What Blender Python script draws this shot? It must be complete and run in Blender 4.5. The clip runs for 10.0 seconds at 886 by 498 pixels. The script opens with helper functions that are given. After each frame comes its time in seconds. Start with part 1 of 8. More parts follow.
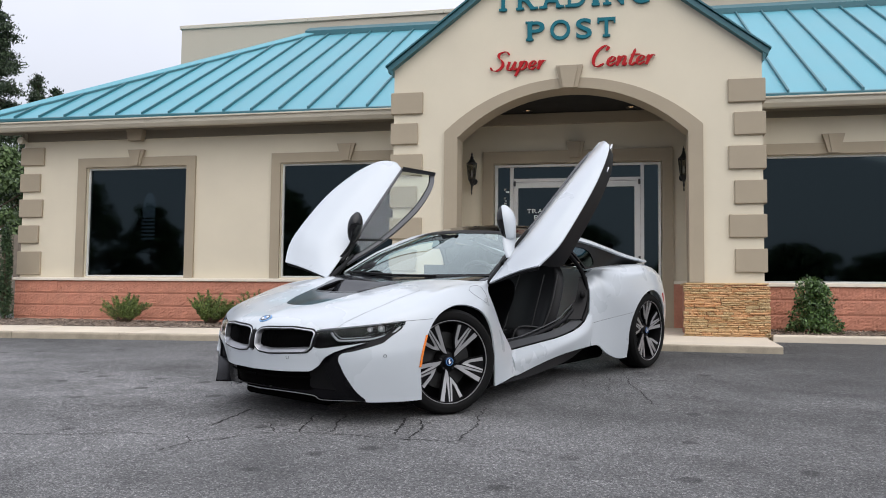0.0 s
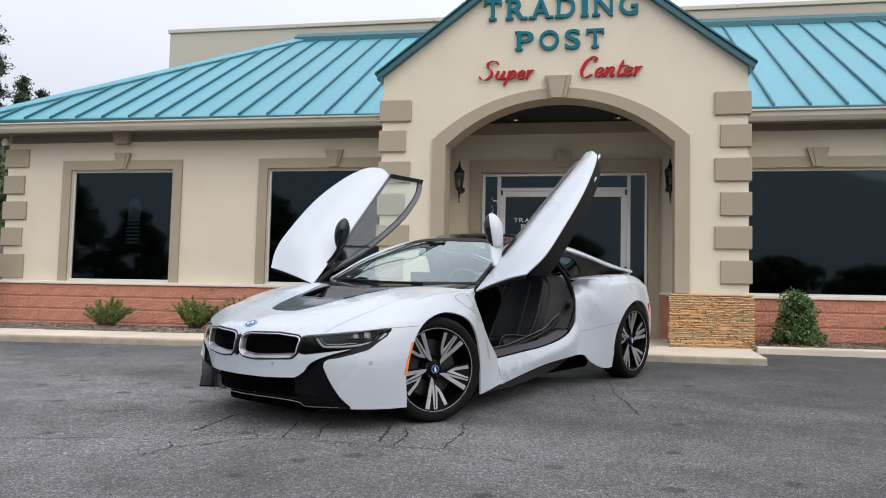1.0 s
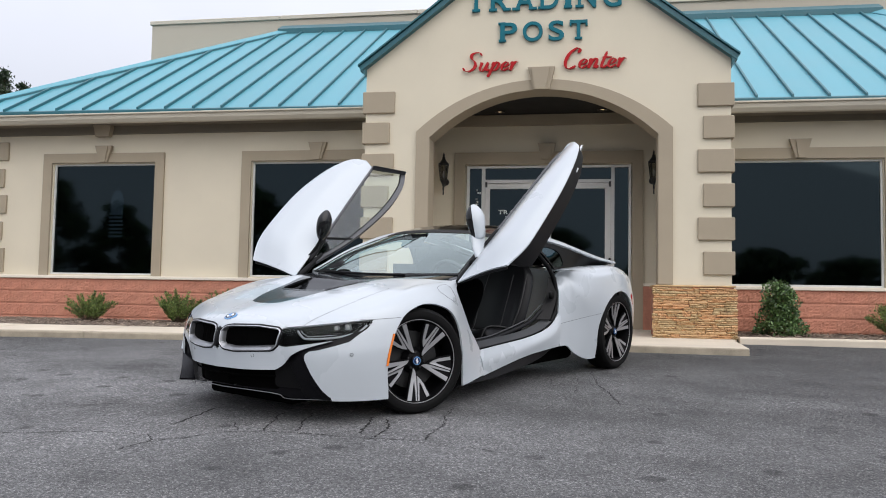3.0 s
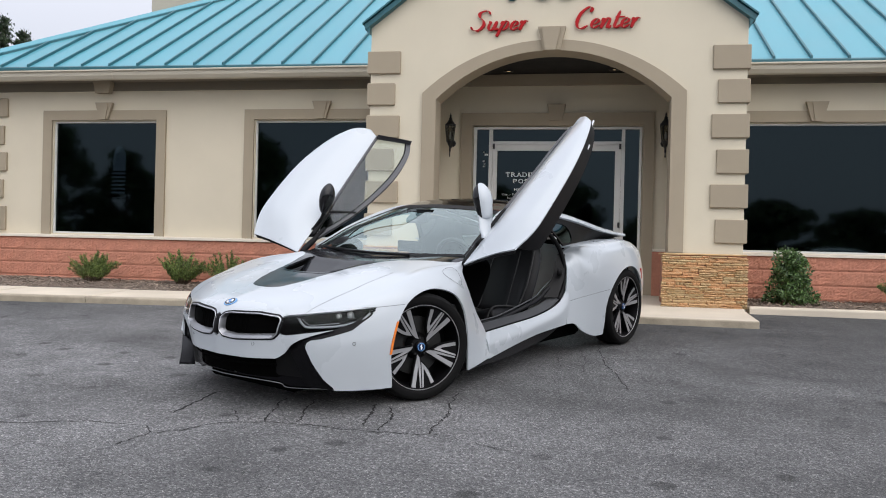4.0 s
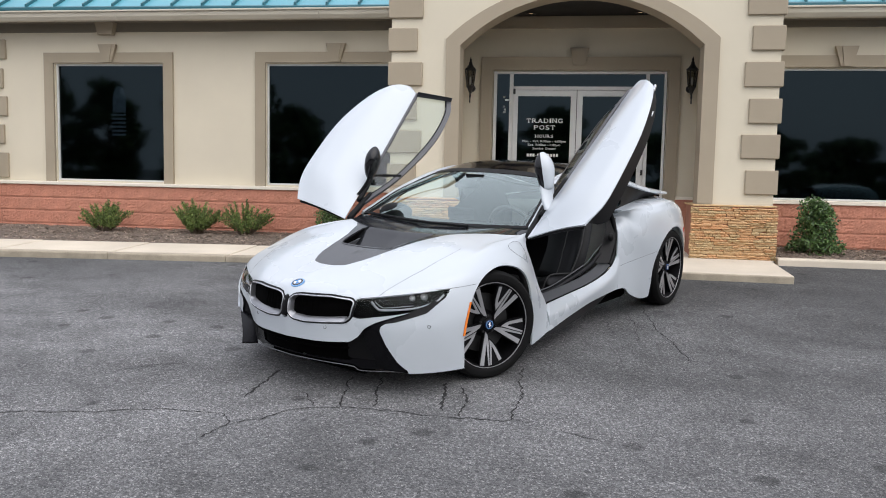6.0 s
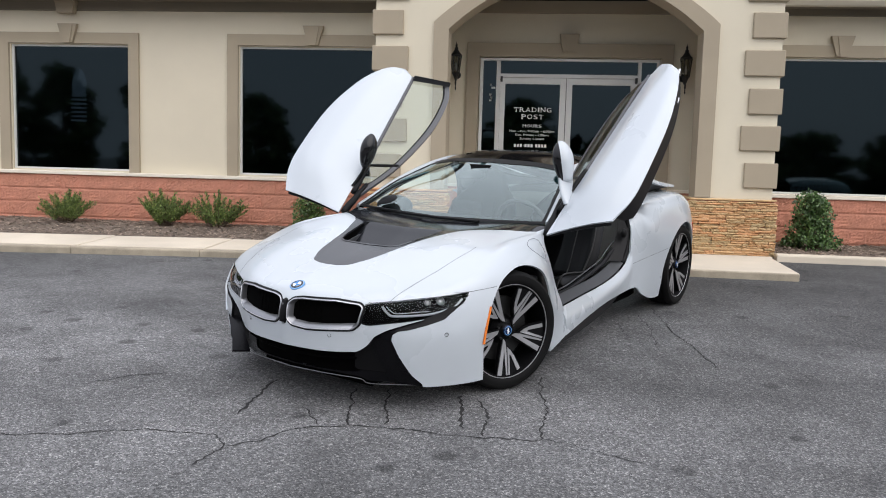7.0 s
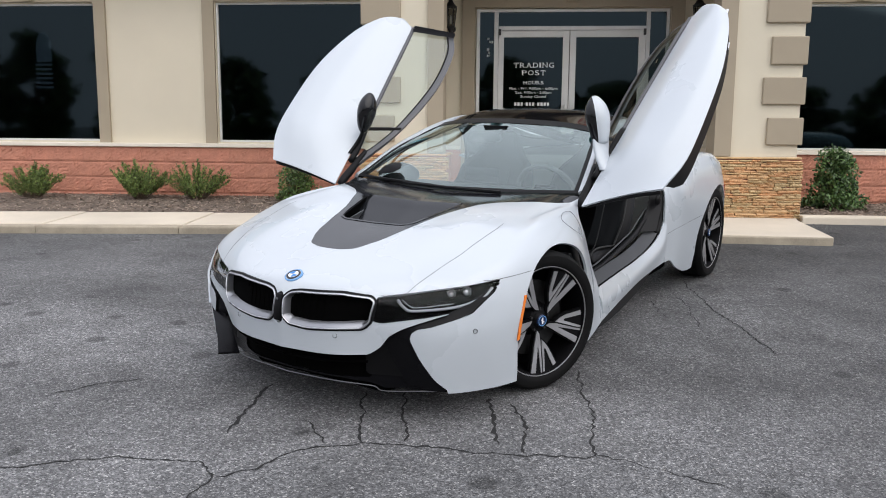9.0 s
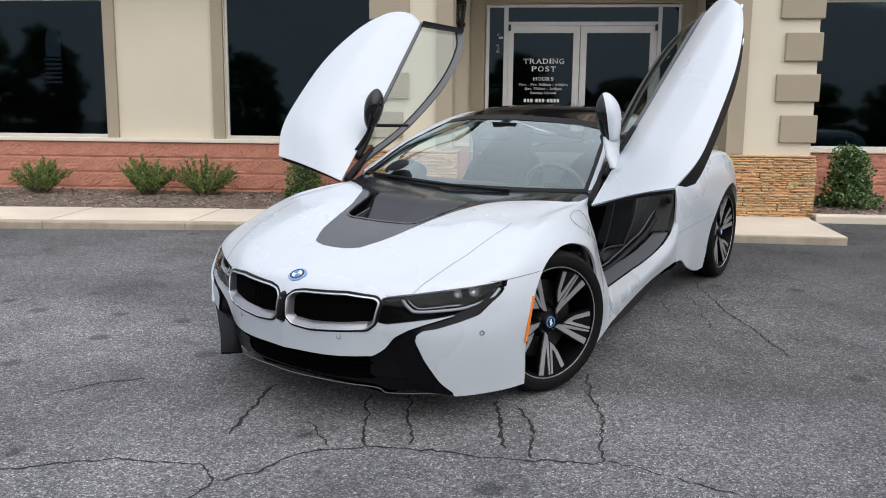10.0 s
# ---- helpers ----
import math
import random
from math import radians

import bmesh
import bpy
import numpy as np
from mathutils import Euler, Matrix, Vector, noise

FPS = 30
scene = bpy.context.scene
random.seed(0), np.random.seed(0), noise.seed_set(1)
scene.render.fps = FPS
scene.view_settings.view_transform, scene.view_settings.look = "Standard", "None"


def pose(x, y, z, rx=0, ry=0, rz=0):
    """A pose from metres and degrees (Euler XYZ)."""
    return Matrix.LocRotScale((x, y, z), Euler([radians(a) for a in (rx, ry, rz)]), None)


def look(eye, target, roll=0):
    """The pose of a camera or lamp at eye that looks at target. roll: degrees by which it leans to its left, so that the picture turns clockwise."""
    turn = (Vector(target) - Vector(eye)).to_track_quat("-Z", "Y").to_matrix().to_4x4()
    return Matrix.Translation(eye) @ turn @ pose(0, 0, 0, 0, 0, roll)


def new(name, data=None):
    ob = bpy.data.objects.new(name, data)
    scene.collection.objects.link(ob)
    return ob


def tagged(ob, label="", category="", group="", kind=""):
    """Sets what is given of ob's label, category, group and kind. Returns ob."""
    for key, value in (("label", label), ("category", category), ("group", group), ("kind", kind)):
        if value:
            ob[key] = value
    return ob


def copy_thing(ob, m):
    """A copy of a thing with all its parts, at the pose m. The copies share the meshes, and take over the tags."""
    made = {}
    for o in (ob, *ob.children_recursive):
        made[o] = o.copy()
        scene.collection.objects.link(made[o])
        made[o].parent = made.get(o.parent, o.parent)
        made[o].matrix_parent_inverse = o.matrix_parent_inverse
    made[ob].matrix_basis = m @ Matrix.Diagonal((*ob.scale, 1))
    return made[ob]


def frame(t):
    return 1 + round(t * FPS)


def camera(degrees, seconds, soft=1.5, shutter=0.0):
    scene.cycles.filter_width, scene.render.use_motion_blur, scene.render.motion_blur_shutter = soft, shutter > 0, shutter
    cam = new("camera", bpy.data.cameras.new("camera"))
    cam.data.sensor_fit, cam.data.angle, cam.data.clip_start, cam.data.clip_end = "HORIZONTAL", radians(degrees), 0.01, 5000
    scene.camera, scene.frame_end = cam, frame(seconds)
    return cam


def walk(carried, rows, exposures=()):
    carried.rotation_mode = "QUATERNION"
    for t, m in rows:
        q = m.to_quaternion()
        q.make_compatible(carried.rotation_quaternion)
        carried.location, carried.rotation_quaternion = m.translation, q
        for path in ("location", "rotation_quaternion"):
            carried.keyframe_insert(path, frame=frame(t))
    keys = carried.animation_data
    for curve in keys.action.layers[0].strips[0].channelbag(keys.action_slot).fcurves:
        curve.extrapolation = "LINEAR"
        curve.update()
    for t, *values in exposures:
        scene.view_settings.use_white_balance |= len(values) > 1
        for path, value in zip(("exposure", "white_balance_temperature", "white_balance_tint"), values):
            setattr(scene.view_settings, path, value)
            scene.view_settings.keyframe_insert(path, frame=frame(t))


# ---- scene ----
cam = camera(57.1, 10.0, soft=1.0)
EXPOSURE = [(0, 0.43), (2, 0.43), (4, 0.42), (5.5, 0.52), (10, 0.455)]
PATH = [
    (0, (1.043, -5.184, 0.763), (0.633, -3.23, 0.882), 0.6),
    (0.5, (1.04, -5.173, 0.759), (0.645, -3.217, 0.894), 1.2),
    (1, (1.036, -5.179, 0.757), (0.659, -3.219, 0.897), 1.3),
    (1.5, (1.044, -5.176, 0.757), (0.684, -3.213, 0.892), 1.0),
    (2, (1.046, -5.172, 0.757), (0.7, -3.207, 0.891), 1.0),
    (3.5, (1.073, -5.11, 0.741), (0.729, -3.143, 0.842), 1.0),
    (4, (1.039, -5.0, 0.986), (0.681, -3.033, 0.979), 1.4),
    (4.5, (1.039, -4.977, 1.221), (0.672, -3.013, 1.129), 1.3),
    (5, (0.956, -4.982, 1.265), (0.585, -3.021, 1.134), 1.8),
    (5.5, (0.711, -5.043, 1.279), (0.364, -3.08, 1.114), 1.3),
    (7, (0.123, -4.506, 1.262), (-0.094, -2.528, 1.057), 1.6),
    (7.5, (-0.053, -4.365, 1.27), (-0.227, -2.385, 1.048), 1.2),
    (8, (-0.123, -4.254, 1.256), (-0.295, -2.276, 1.014), 0.9),
    (8.5, (-0.136, -3.989, 1.256), (-0.316, -2.016, 0.984), 0.3),
    (9, (-0.129, -3.825, 1.261), (-0.305, -1.855, 0.965), 0.4),
    (9.5, (-0.13, -3.769, 1.269), (-0.312, -1.801, 0.964), 0.7),
    (10, (-0.125, -3.752, 1.266), (-0.323, -1.785, 0.96), 0.6),
]
walk(cam, [(t, look(eye, target, roll)) for t, eye, target, roll in PATH], EXPOSURE)

# ---- light: an overcast sky with a weak, wide sun ----
SUN_EL, SUN_ROT = radians(50), radians(142)
world = bpy.data.worlds.new("overcast_sky")
scene.world = world
world.use_nodes = True
wn, wl = world.node_tree.nodes, world.node_tree.links
wn.clear()
sky = wn.new("ShaderNodeTexSky")
sky.sky_type = "NISHITA"
sky.sun_disc = False
sky.sun_elevation, sky.sun_rotation = SUN_EL, SUN_ROT
sky.air_density, sky.dust_density, sky.ozone_density = 1.0, 4.0, 1.0
coord = wn.new("ShaderNodeTexCoord")
cloud = wn.new("ShaderNodeTexNoise")
cloud.inputs["Scale"].default_value = 1.6
cloud.inputs["Detail"].default_value = 5.0
ramp = wn.new("ShaderNodeValToRGB")
ramp.color_ramp.elements[0].position, ramp.color_ramp.elements[0].color = 0.30, (6.2, 6.4, 7.3, 1)
ramp.color_ramp.elements[1].position, ramp.color_ramp.elements[1].color = 0.72, (7.9, 8.1, 8.9, 1)
mix = wn.new("ShaderNodeMix")
mix.data_type = "RGBA"
mix.inputs["Factor"].default_value = 0.88
back = wn.new("ShaderNodeBackground")
back.inputs["Strength"].default_value = 0.137
out = wn.new("ShaderNodeOutputWorld")
wl.new(coord.outputs["Generated"], cloud.inputs["Vector"])
wl.new(cloud.outputs["Fac"], ramp.inputs["Fac"])
wl.new(sky.outputs["Color"], mix.inputs["A"])
wl.new(ramp.outputs["Color"], mix.inputs["B"])
# an overcast sky is about twice as bright overhead as at the horizon
sepw = wn.new("ShaderNodeSeparateXYZ")
lift = wn.new("ShaderNodeMapRange")
lift.inputs["From Min"].default_value, lift.inputs["From Max"].default_value = 0.22, 0.80
lift.inputs["To Min"].default_value, lift.inputs["To Max"].default_value = 0.66, 1.10
bright = wn.new("ShaderNodeVectorMath")
bright.operation = "SCALE"
wl.new(coord.outputs["Generated"], sepw.inputs["Vector"])
wl.new(sepw.outputs["Z"], lift.inputs["Value"])
wl.new(mix.outputs["Result"], bright.inputs[0])
wl.new(lift.outputs["Result"], bright.inputs["Scale"])
wl.new(bright.outputs["Vector"], back.inputs["Color"])
wl.new(back.outputs["Background"], out.inputs["Surface"])
sun = new("sun", bpy.data.lights.new("sun", "SUN"))
sun.data.energy, sun.data.angle, sun.data.color = 1.30, radians(90), (1.0, 0.97, 0.93)
sun.matrix_world = look((0, 0, 0), (-math.sin(SUN_ROT) * math.cos(SUN_EL), -math.cos(SUN_ROT) * math.cos(SUN_EL), -math.sin(SUN_EL)))


# ---- building blocks ----
def thing(name, label, category, m=None, group="", kind=""):
    ob = new(name)
    ob.empty_display_size = 0.1
    if m is not None:
        ob.matrix_world = m
    return tagged(ob, label, category, group, kind)


def link(name, bm, material, parent=None, label="", smooth=False, angle=None):
    """Links a bmesh as one mesh object, under parent if one is given."""
    me = bpy.data.meshes.new(name)
    bm.normal_update()
    bm.to_mesh(me)
    bm.free()
    for m in (material if isinstance(material, (list, tuple)) else [material]):
        me.materials.append(m)
    if smooth:
        me.polygons.foreach_set("use_smooth", [True] * len(me.polygons))
        if angle is not None:
            me.set_sharp_from_angle(angle=radians(angle))
    ob = new(name, me)
    if parent is not None:
        ob.parent = parent
    if label:
        tagged(ob, label)
    return ob


def part(name, bm, material, parent, label="", smooth=False, angle=None):
    return link(name, bm, material, parent, label, smooth, angle)


def share(name, me, parent, m):
    """One more object on a mesh that is there already."""
    ob = new(name, me)
    ob.parent = parent
    ob.matrix_local = m
    return ob


def box(bm, x0, x1, y0, y1, z0, z1, bevel=0.0, segments=1):
    got = bmesh.ops.create_cube(bm, size=1.0)["verts"]
    for v in got:
        v.co = Vector(((x0 + x1) / 2 + v.co.x * (x1 - x0), (y0 + y1) / 2 + v.co.y * (y1 - y0), (z0 + z1) / 2 + v.co.z * (z1 - z0)))
    if bevel > 0:
        edges = list({e for v in got for e in v.link_edges})
        bmesh.ops.bevel(bm, geom=edges, offset=bevel, segments=segments, profile=0.5, affect="EDGES")
    return bm


def boxed(*args, **kw):
    return box(bmesh.new(), *args, **kw)


def prism(bm, outline, axis, lo, hi):
    """Pushes a flat outline of (u, v) along an axis: x takes (y, z), y takes (x, z), z takes (x, y)."""
    def at(u, v, w):
        return {"x": (w, u, v), "y": (u, w, v), "z": (u, v, w)}[axis]
    a = [bm.verts.new(at(u, v, lo)) for u, v in outline]
    b = [bm.verts.new(at(u, v, hi)) for u, v in outline]
    n = len(a)
    faces = [bm.faces.new(a), bm.faces.new(list(reversed(b)))]
    for i in range(n):
        faces.append(bm.faces.new((a[(i + 1) % n], a[i], b[i], b[(i + 1) % n])))
    bmesh.ops.recalc_face_normals(bm, faces=faces)
    return bm


def tube(bm, points, radius, sides=8, caps=True):
    """A round tube along points; radius is a number or one for each point."""
    pts = [Vector(p) for p in points]
    rads = radius if isinstance(radius, (list, tuple)) else [radius] * len(pts)
    rings = []
    for i, p in enumerate(pts):
        ahead = (pts[min(i + 1, len(pts) - 1)] - pts[max(i - 1, 0)]).normalized()
        side = ahead.orthogonal().normalized() if i == 0 else (side - ahead * side.dot(ahead)).normalized()
        other = ahead.cross(side)
        rings.append([bm.verts.new(p + (side * math.cos(a) + other * math.sin(a)) * rads[i])
                      for a in (2 * math.pi * k / sides for k in range(sides))])
    for r, s in zip(rings, rings[1:]):
        for k in range(sides):
            bm.faces.new((r[k], r[(k + 1) % sides], s[(k + 1) % sides], s[k]))
    if caps:
        bm.faces.new(list(reversed(rings[0])))
        bm.faces.new(rings[-1])
    return bm


def lathe(bm, profile, sides=24, axis="z", at=(0, 0, 0), closed=False):
    """Turns a profile of (radius, height) round an axis; closed: a ring, its last point joined to its first."""
    rings = []
    for r, hgt in profile:
        ring = []
        for k in range(sides):
            a = 2 * math.pi * k / sides
            c, s = r * math.cos(a), r * math.sin(a)
            p = (c, s, hgt) if axis == "z" else (c, hgt, s)
            ring.append(bm.verts.new(Vector(p) + Vector(at)))
        rings.append(ring)
    faces = []
    for r, s in zip(rings, rings[1:]):
        for k in range(sides):
            faces.append(bm.faces.new((r[k], r[(k + 1) % sides], s[(k + 1) % sides], s[k])))
    if closed:
        r, s = rings[-1], rings[0]
        for k in range(sides):
            faces.append(bm.faces.new((r[k], r[(k + 1) % sides], s[(k + 1) % sides], s[k])))
    bmesh.ops.remove_doubles(bm, verts=[v for ring in rings for v in ring], dist=1e-6)
    bmesh.ops.recalc_face_normals(bm, faces=[f for f in bm.faces])
    return bm


# ---- materials ----
def material(name, color, rough=0.6, metal=0.0, vary=0.12, scale=6.0, fine=90.0, bump=0.1, depth=0.003, coat=0.0,
             spec=0.5, island=0.0, per_object=0.0, tint=None):
    """A surface with a broad stain, a fine grain and a fine relief."""
    m = bpy.data.materials.new(name)
    m.use_nodes = True
    n, l = m.node_tree.nodes, m.node_tree.links
    b = n["Principled BSDF"]
    b.inputs["Metallic"].default_value = metal
    b.inputs["Specular IOR Level"].default_value = spec
    b.inputs["Coat Weight"].default_value = coat
    b.inputs["Coat Roughness"].default_value = 0.03
    tc = n.new("ShaderNodeTexCoord")
    broad = n.new("ShaderNodeTexNoise")
    broad.inputs["Scale"].default_value, broad.inputs["Detail"].default_value = scale, 6.0
    grain = n.new("ShaderNodeTexNoise")
    grain.inputs["Scale"].default_value, grain.inputs["Detail"].default_value = fine, 3.0
    for t in (broad, grain):
        l.new(tc.outputs["Object"], t.inputs["Vector"])
    add = n.new("ShaderNodeMath")
    add.operation = "MULTIPLY_ADD"
    l.new(grain.outputs["Fac"], add.inputs[0])
    add.inputs[1].default_value = 0.5
    l.new(broad.outputs["Fac"], add.inputs[2])
    value = add.outputs[0]
    rng = n.new("ShaderNodeMapRange")
    rng.inputs["From Min"].default_value, rng.inputs["From Max"].default_value = 0.45, 1.05
    rng.inputs["To Min"].default_value, rng.inputs["To Max"].default_value = 1 - vary, 1 + vary
    l.new(value, rng.inputs["Value"])
    factor = rng.outputs["Result"]
    if per_object or island:
        src = n.new("ShaderNodeObjectInfo" if per_object else "ShaderNodeNewGeometry")
        rnd = src.outputs["Random" if per_object else "Random Per Island"]
        r2 = n.new("ShaderNodeMapRange")
        amount = per_object or island
        r2.inputs["To Min"].default_value, r2.inputs["To Max"].default_value = 1 - amount, 1 + amount
        l.new(rnd, r2.inputs["Value"])
        mul = n.new("ShaderNodeMath")
        mul.operation = "MULTIPLY"
        l.new(factor, mul.inputs[0])
        l.new(r2.outputs["Result"], mul.inputs[1])
        factor = mul.outputs[0]
    sc = n.new("ShaderNodeVectorMath")
    sc.operation = "SCALE"
    sc.inputs[0].default_value = color
    l.new(factor, sc.inputs["Scale"])
    if tint:
        tm = n.new("ShaderNodeMix")
        tm.data_type = "RGBA"
        tm.inputs["A"].default_value, tm.inputs["B"].default_value = (*color, 1), (*tint, 1)
        if per_object or island:
            l.new(rnd, tm.inputs["Factor"])
        else:
            sharp = n.new("ShaderNodeMapRange")
            sharp.inputs["From Min"].default_value, sharp.inputs["From Max"].default_value = 0.4, 0.65
            l.new(broad.outputs["Fac"], sharp.inputs["Value"])
            l.new(sharp.outputs["Result"], tm.inputs["Factor"])
        l.new(tm.outputs["Result"], sc.inputs[0])
    l.new(sc.outputs["Vector"], b.inputs["Base Color"])
    rr = n.new("ShaderNodeMapRange")
    rr.inputs["To Min"].default_value, rr.inputs["To Max"].default_value = max(0.0, rough * 0.85), min(1.0, rough * 1.15)
    l.new(broad.outputs["Fac"], rr.inputs["Value"])
    l.new(rr.outputs["Result"], b.inputs["Roughness"])
    if bump:
        bp = n.new("ShaderNodeBump")
        bp.inputs["Strength"].default_value, bp.inputs["Distance"].default_value = bump, depth
        l.new(value, bp.inputs["Height"])
        l.new(bp.outputs["Normal"], b.inputs["Normal"])
    return m


def glass(name, tint, rough=0.0, gloss=0.045, sheen=(0.95, 0.97, 1.0), power=4.5):
    """A thin tinted pane: part of the light passes straight, the gloss grows towards grazing angles."""
    m = bpy.data.materials.new(name)
    m.use_nodes = True
    n, l = m.node_tree.nodes, m.node_tree.links
    n.remove(n["Principled BSDF"])
    tr, gl, mx = (n.new("ShaderNode" + k) for k in ("BsdfTransparent", "BsdfGlossy", "MixShader"))
    lw, pw, rg = n.new("ShaderNodeLayerWeight"), n.new("ShaderNodeMath"), n.new("ShaderNodeMapRange")
    tr.inputs["Color"].default_value = (*tint, 1)
    gl.inputs["Roughness"].default_value = rough
    gl.inputs["Color"].default_value = (*sheen, 1)
    lw.inputs["Blend"].default_value = 0.5
    pw.operation = "POWER"
    pw.inputs[1].default_value = power
    rg.inputs["To Min"].default_value, rg.inputs["To Max"].default_value = gloss, 1.0
    l.new(lw.outputs["Facing"], pw.inputs[0])
    l.new(pw.outputs[0], rg.inputs["Value"])
    l.new(rg.outputs["Result"], mx.inputs["Fac"])
    l.new(tr.outputs["BSDF"], mx.inputs[1])
    l.new(gl.outputs["BSDF"], mx.inputs[2])
    l.new(mx.outputs["Shader"], n["Material Output"].inputs["Surface"])
    return m


STUCCO = material("stucco_cream", (0.645, 0.583, 0.455), 0.9, vary=0.06, scale=1.2, fine=220, bump=0.35, depth=0.002)
TAUPE = material("stucco_taupe", (0.355, 0.30, 0.22), 0.9, vary=0.07, scale=2.0, fine=240, bump=0.35, depth=0.002)
BLOCK = material("split_face_block", (0.50, 0.215, 0.143), 0.92, vary=0.20, scale=6.0, fine=55, bump=0.8, depth=0.009, per_object=0.015, tint=(0.46, 0.205, 0.135))
MORTAR = material("block_joint", (0.40, 0.18, 0.12), 0.95, vary=0.1, fine=150, bump=0.4)
LEDGE = material("ledge_stone", (0.64, 0.475, 0.255), 0.85, vary=0.34, scale=11.0, fine=80, bump=0.8, depth=0.006, per_object=0.26, tint=(0.47, 0.25, 0.12))
CAP = material("cream_cap", (0.76, 0.69, 0.58), 0.7, vary=0.06, bump=0.1)
TEAL = material("teal_roof_metal", (0.082, 0.305, 0.372), 0.42, vary=0.05, scale=1.1, fine=30, bump=0.05, depth=0.002, per_object=0.035, spec=0.6)
TEALDK = material("teal_trim_and_shade", (0.021, 0.115, 0.138), 0.4, vary=0.06, scale=2, bump=0.05)
GUTTER = material("gutter_enamel", (0.53, 0.49, 0.40), 0.45, vary=0.05, scale=2, bump=0.04)
CONCRETE = material("concrete", (0.58, 0.51, 0.41), 0.9, vary=0.14, scale=1.6, fine=160, bump=0.35, depth=0.003)
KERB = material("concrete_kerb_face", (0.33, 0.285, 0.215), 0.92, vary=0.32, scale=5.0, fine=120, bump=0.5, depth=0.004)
MULCH = material("mulch_soil", (0.15, 0.115, 0.09), 0.95, vary=0.4, scale=14, fine=120, bump=1.0, depth=0.02)
CHIP = material("mulch_chip", (0.25, 0.195, 0.15), 0.95, vary=0.25, island=0.85, bump=0.2)
ALU = material("white_aluminium", (0.62, 0.62, 0.60), 0.4, vary=0.04, bump=0.02)
DARKIRON = material("black_iron", (0.012, 0.012, 0.012), 0.45, vary=0.2, bump=0.1)
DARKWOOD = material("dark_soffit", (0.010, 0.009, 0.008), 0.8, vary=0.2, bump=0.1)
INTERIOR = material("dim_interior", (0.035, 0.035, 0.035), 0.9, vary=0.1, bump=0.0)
REDPAINT = material("red_letter_paint", (0.40, 0.007, 0.010), 0.5, vary=0.06, bump=0.03, spec=0.2)
TEALPAINT = material("teal_letter_paint", (0.006, 0.135, 0.175), 0.5, vary=0.06, bump=0.03, spec=0.2)
WHITEVINYL = material("white_vinyl", (0.72, 0.72, 0.70), 0.6, vary=0.03, bump=0.0)
CRACK = material("crack_dark", (0.012, 0.012, 0.012), 0.95, vary=0.2, bump=0.2)
WINDOW = glass("tinted_window", (0.05, 0.06, 0.07), rough=0.035, gloss=0.033, sheen=(0.60, 0.83, 0.93))


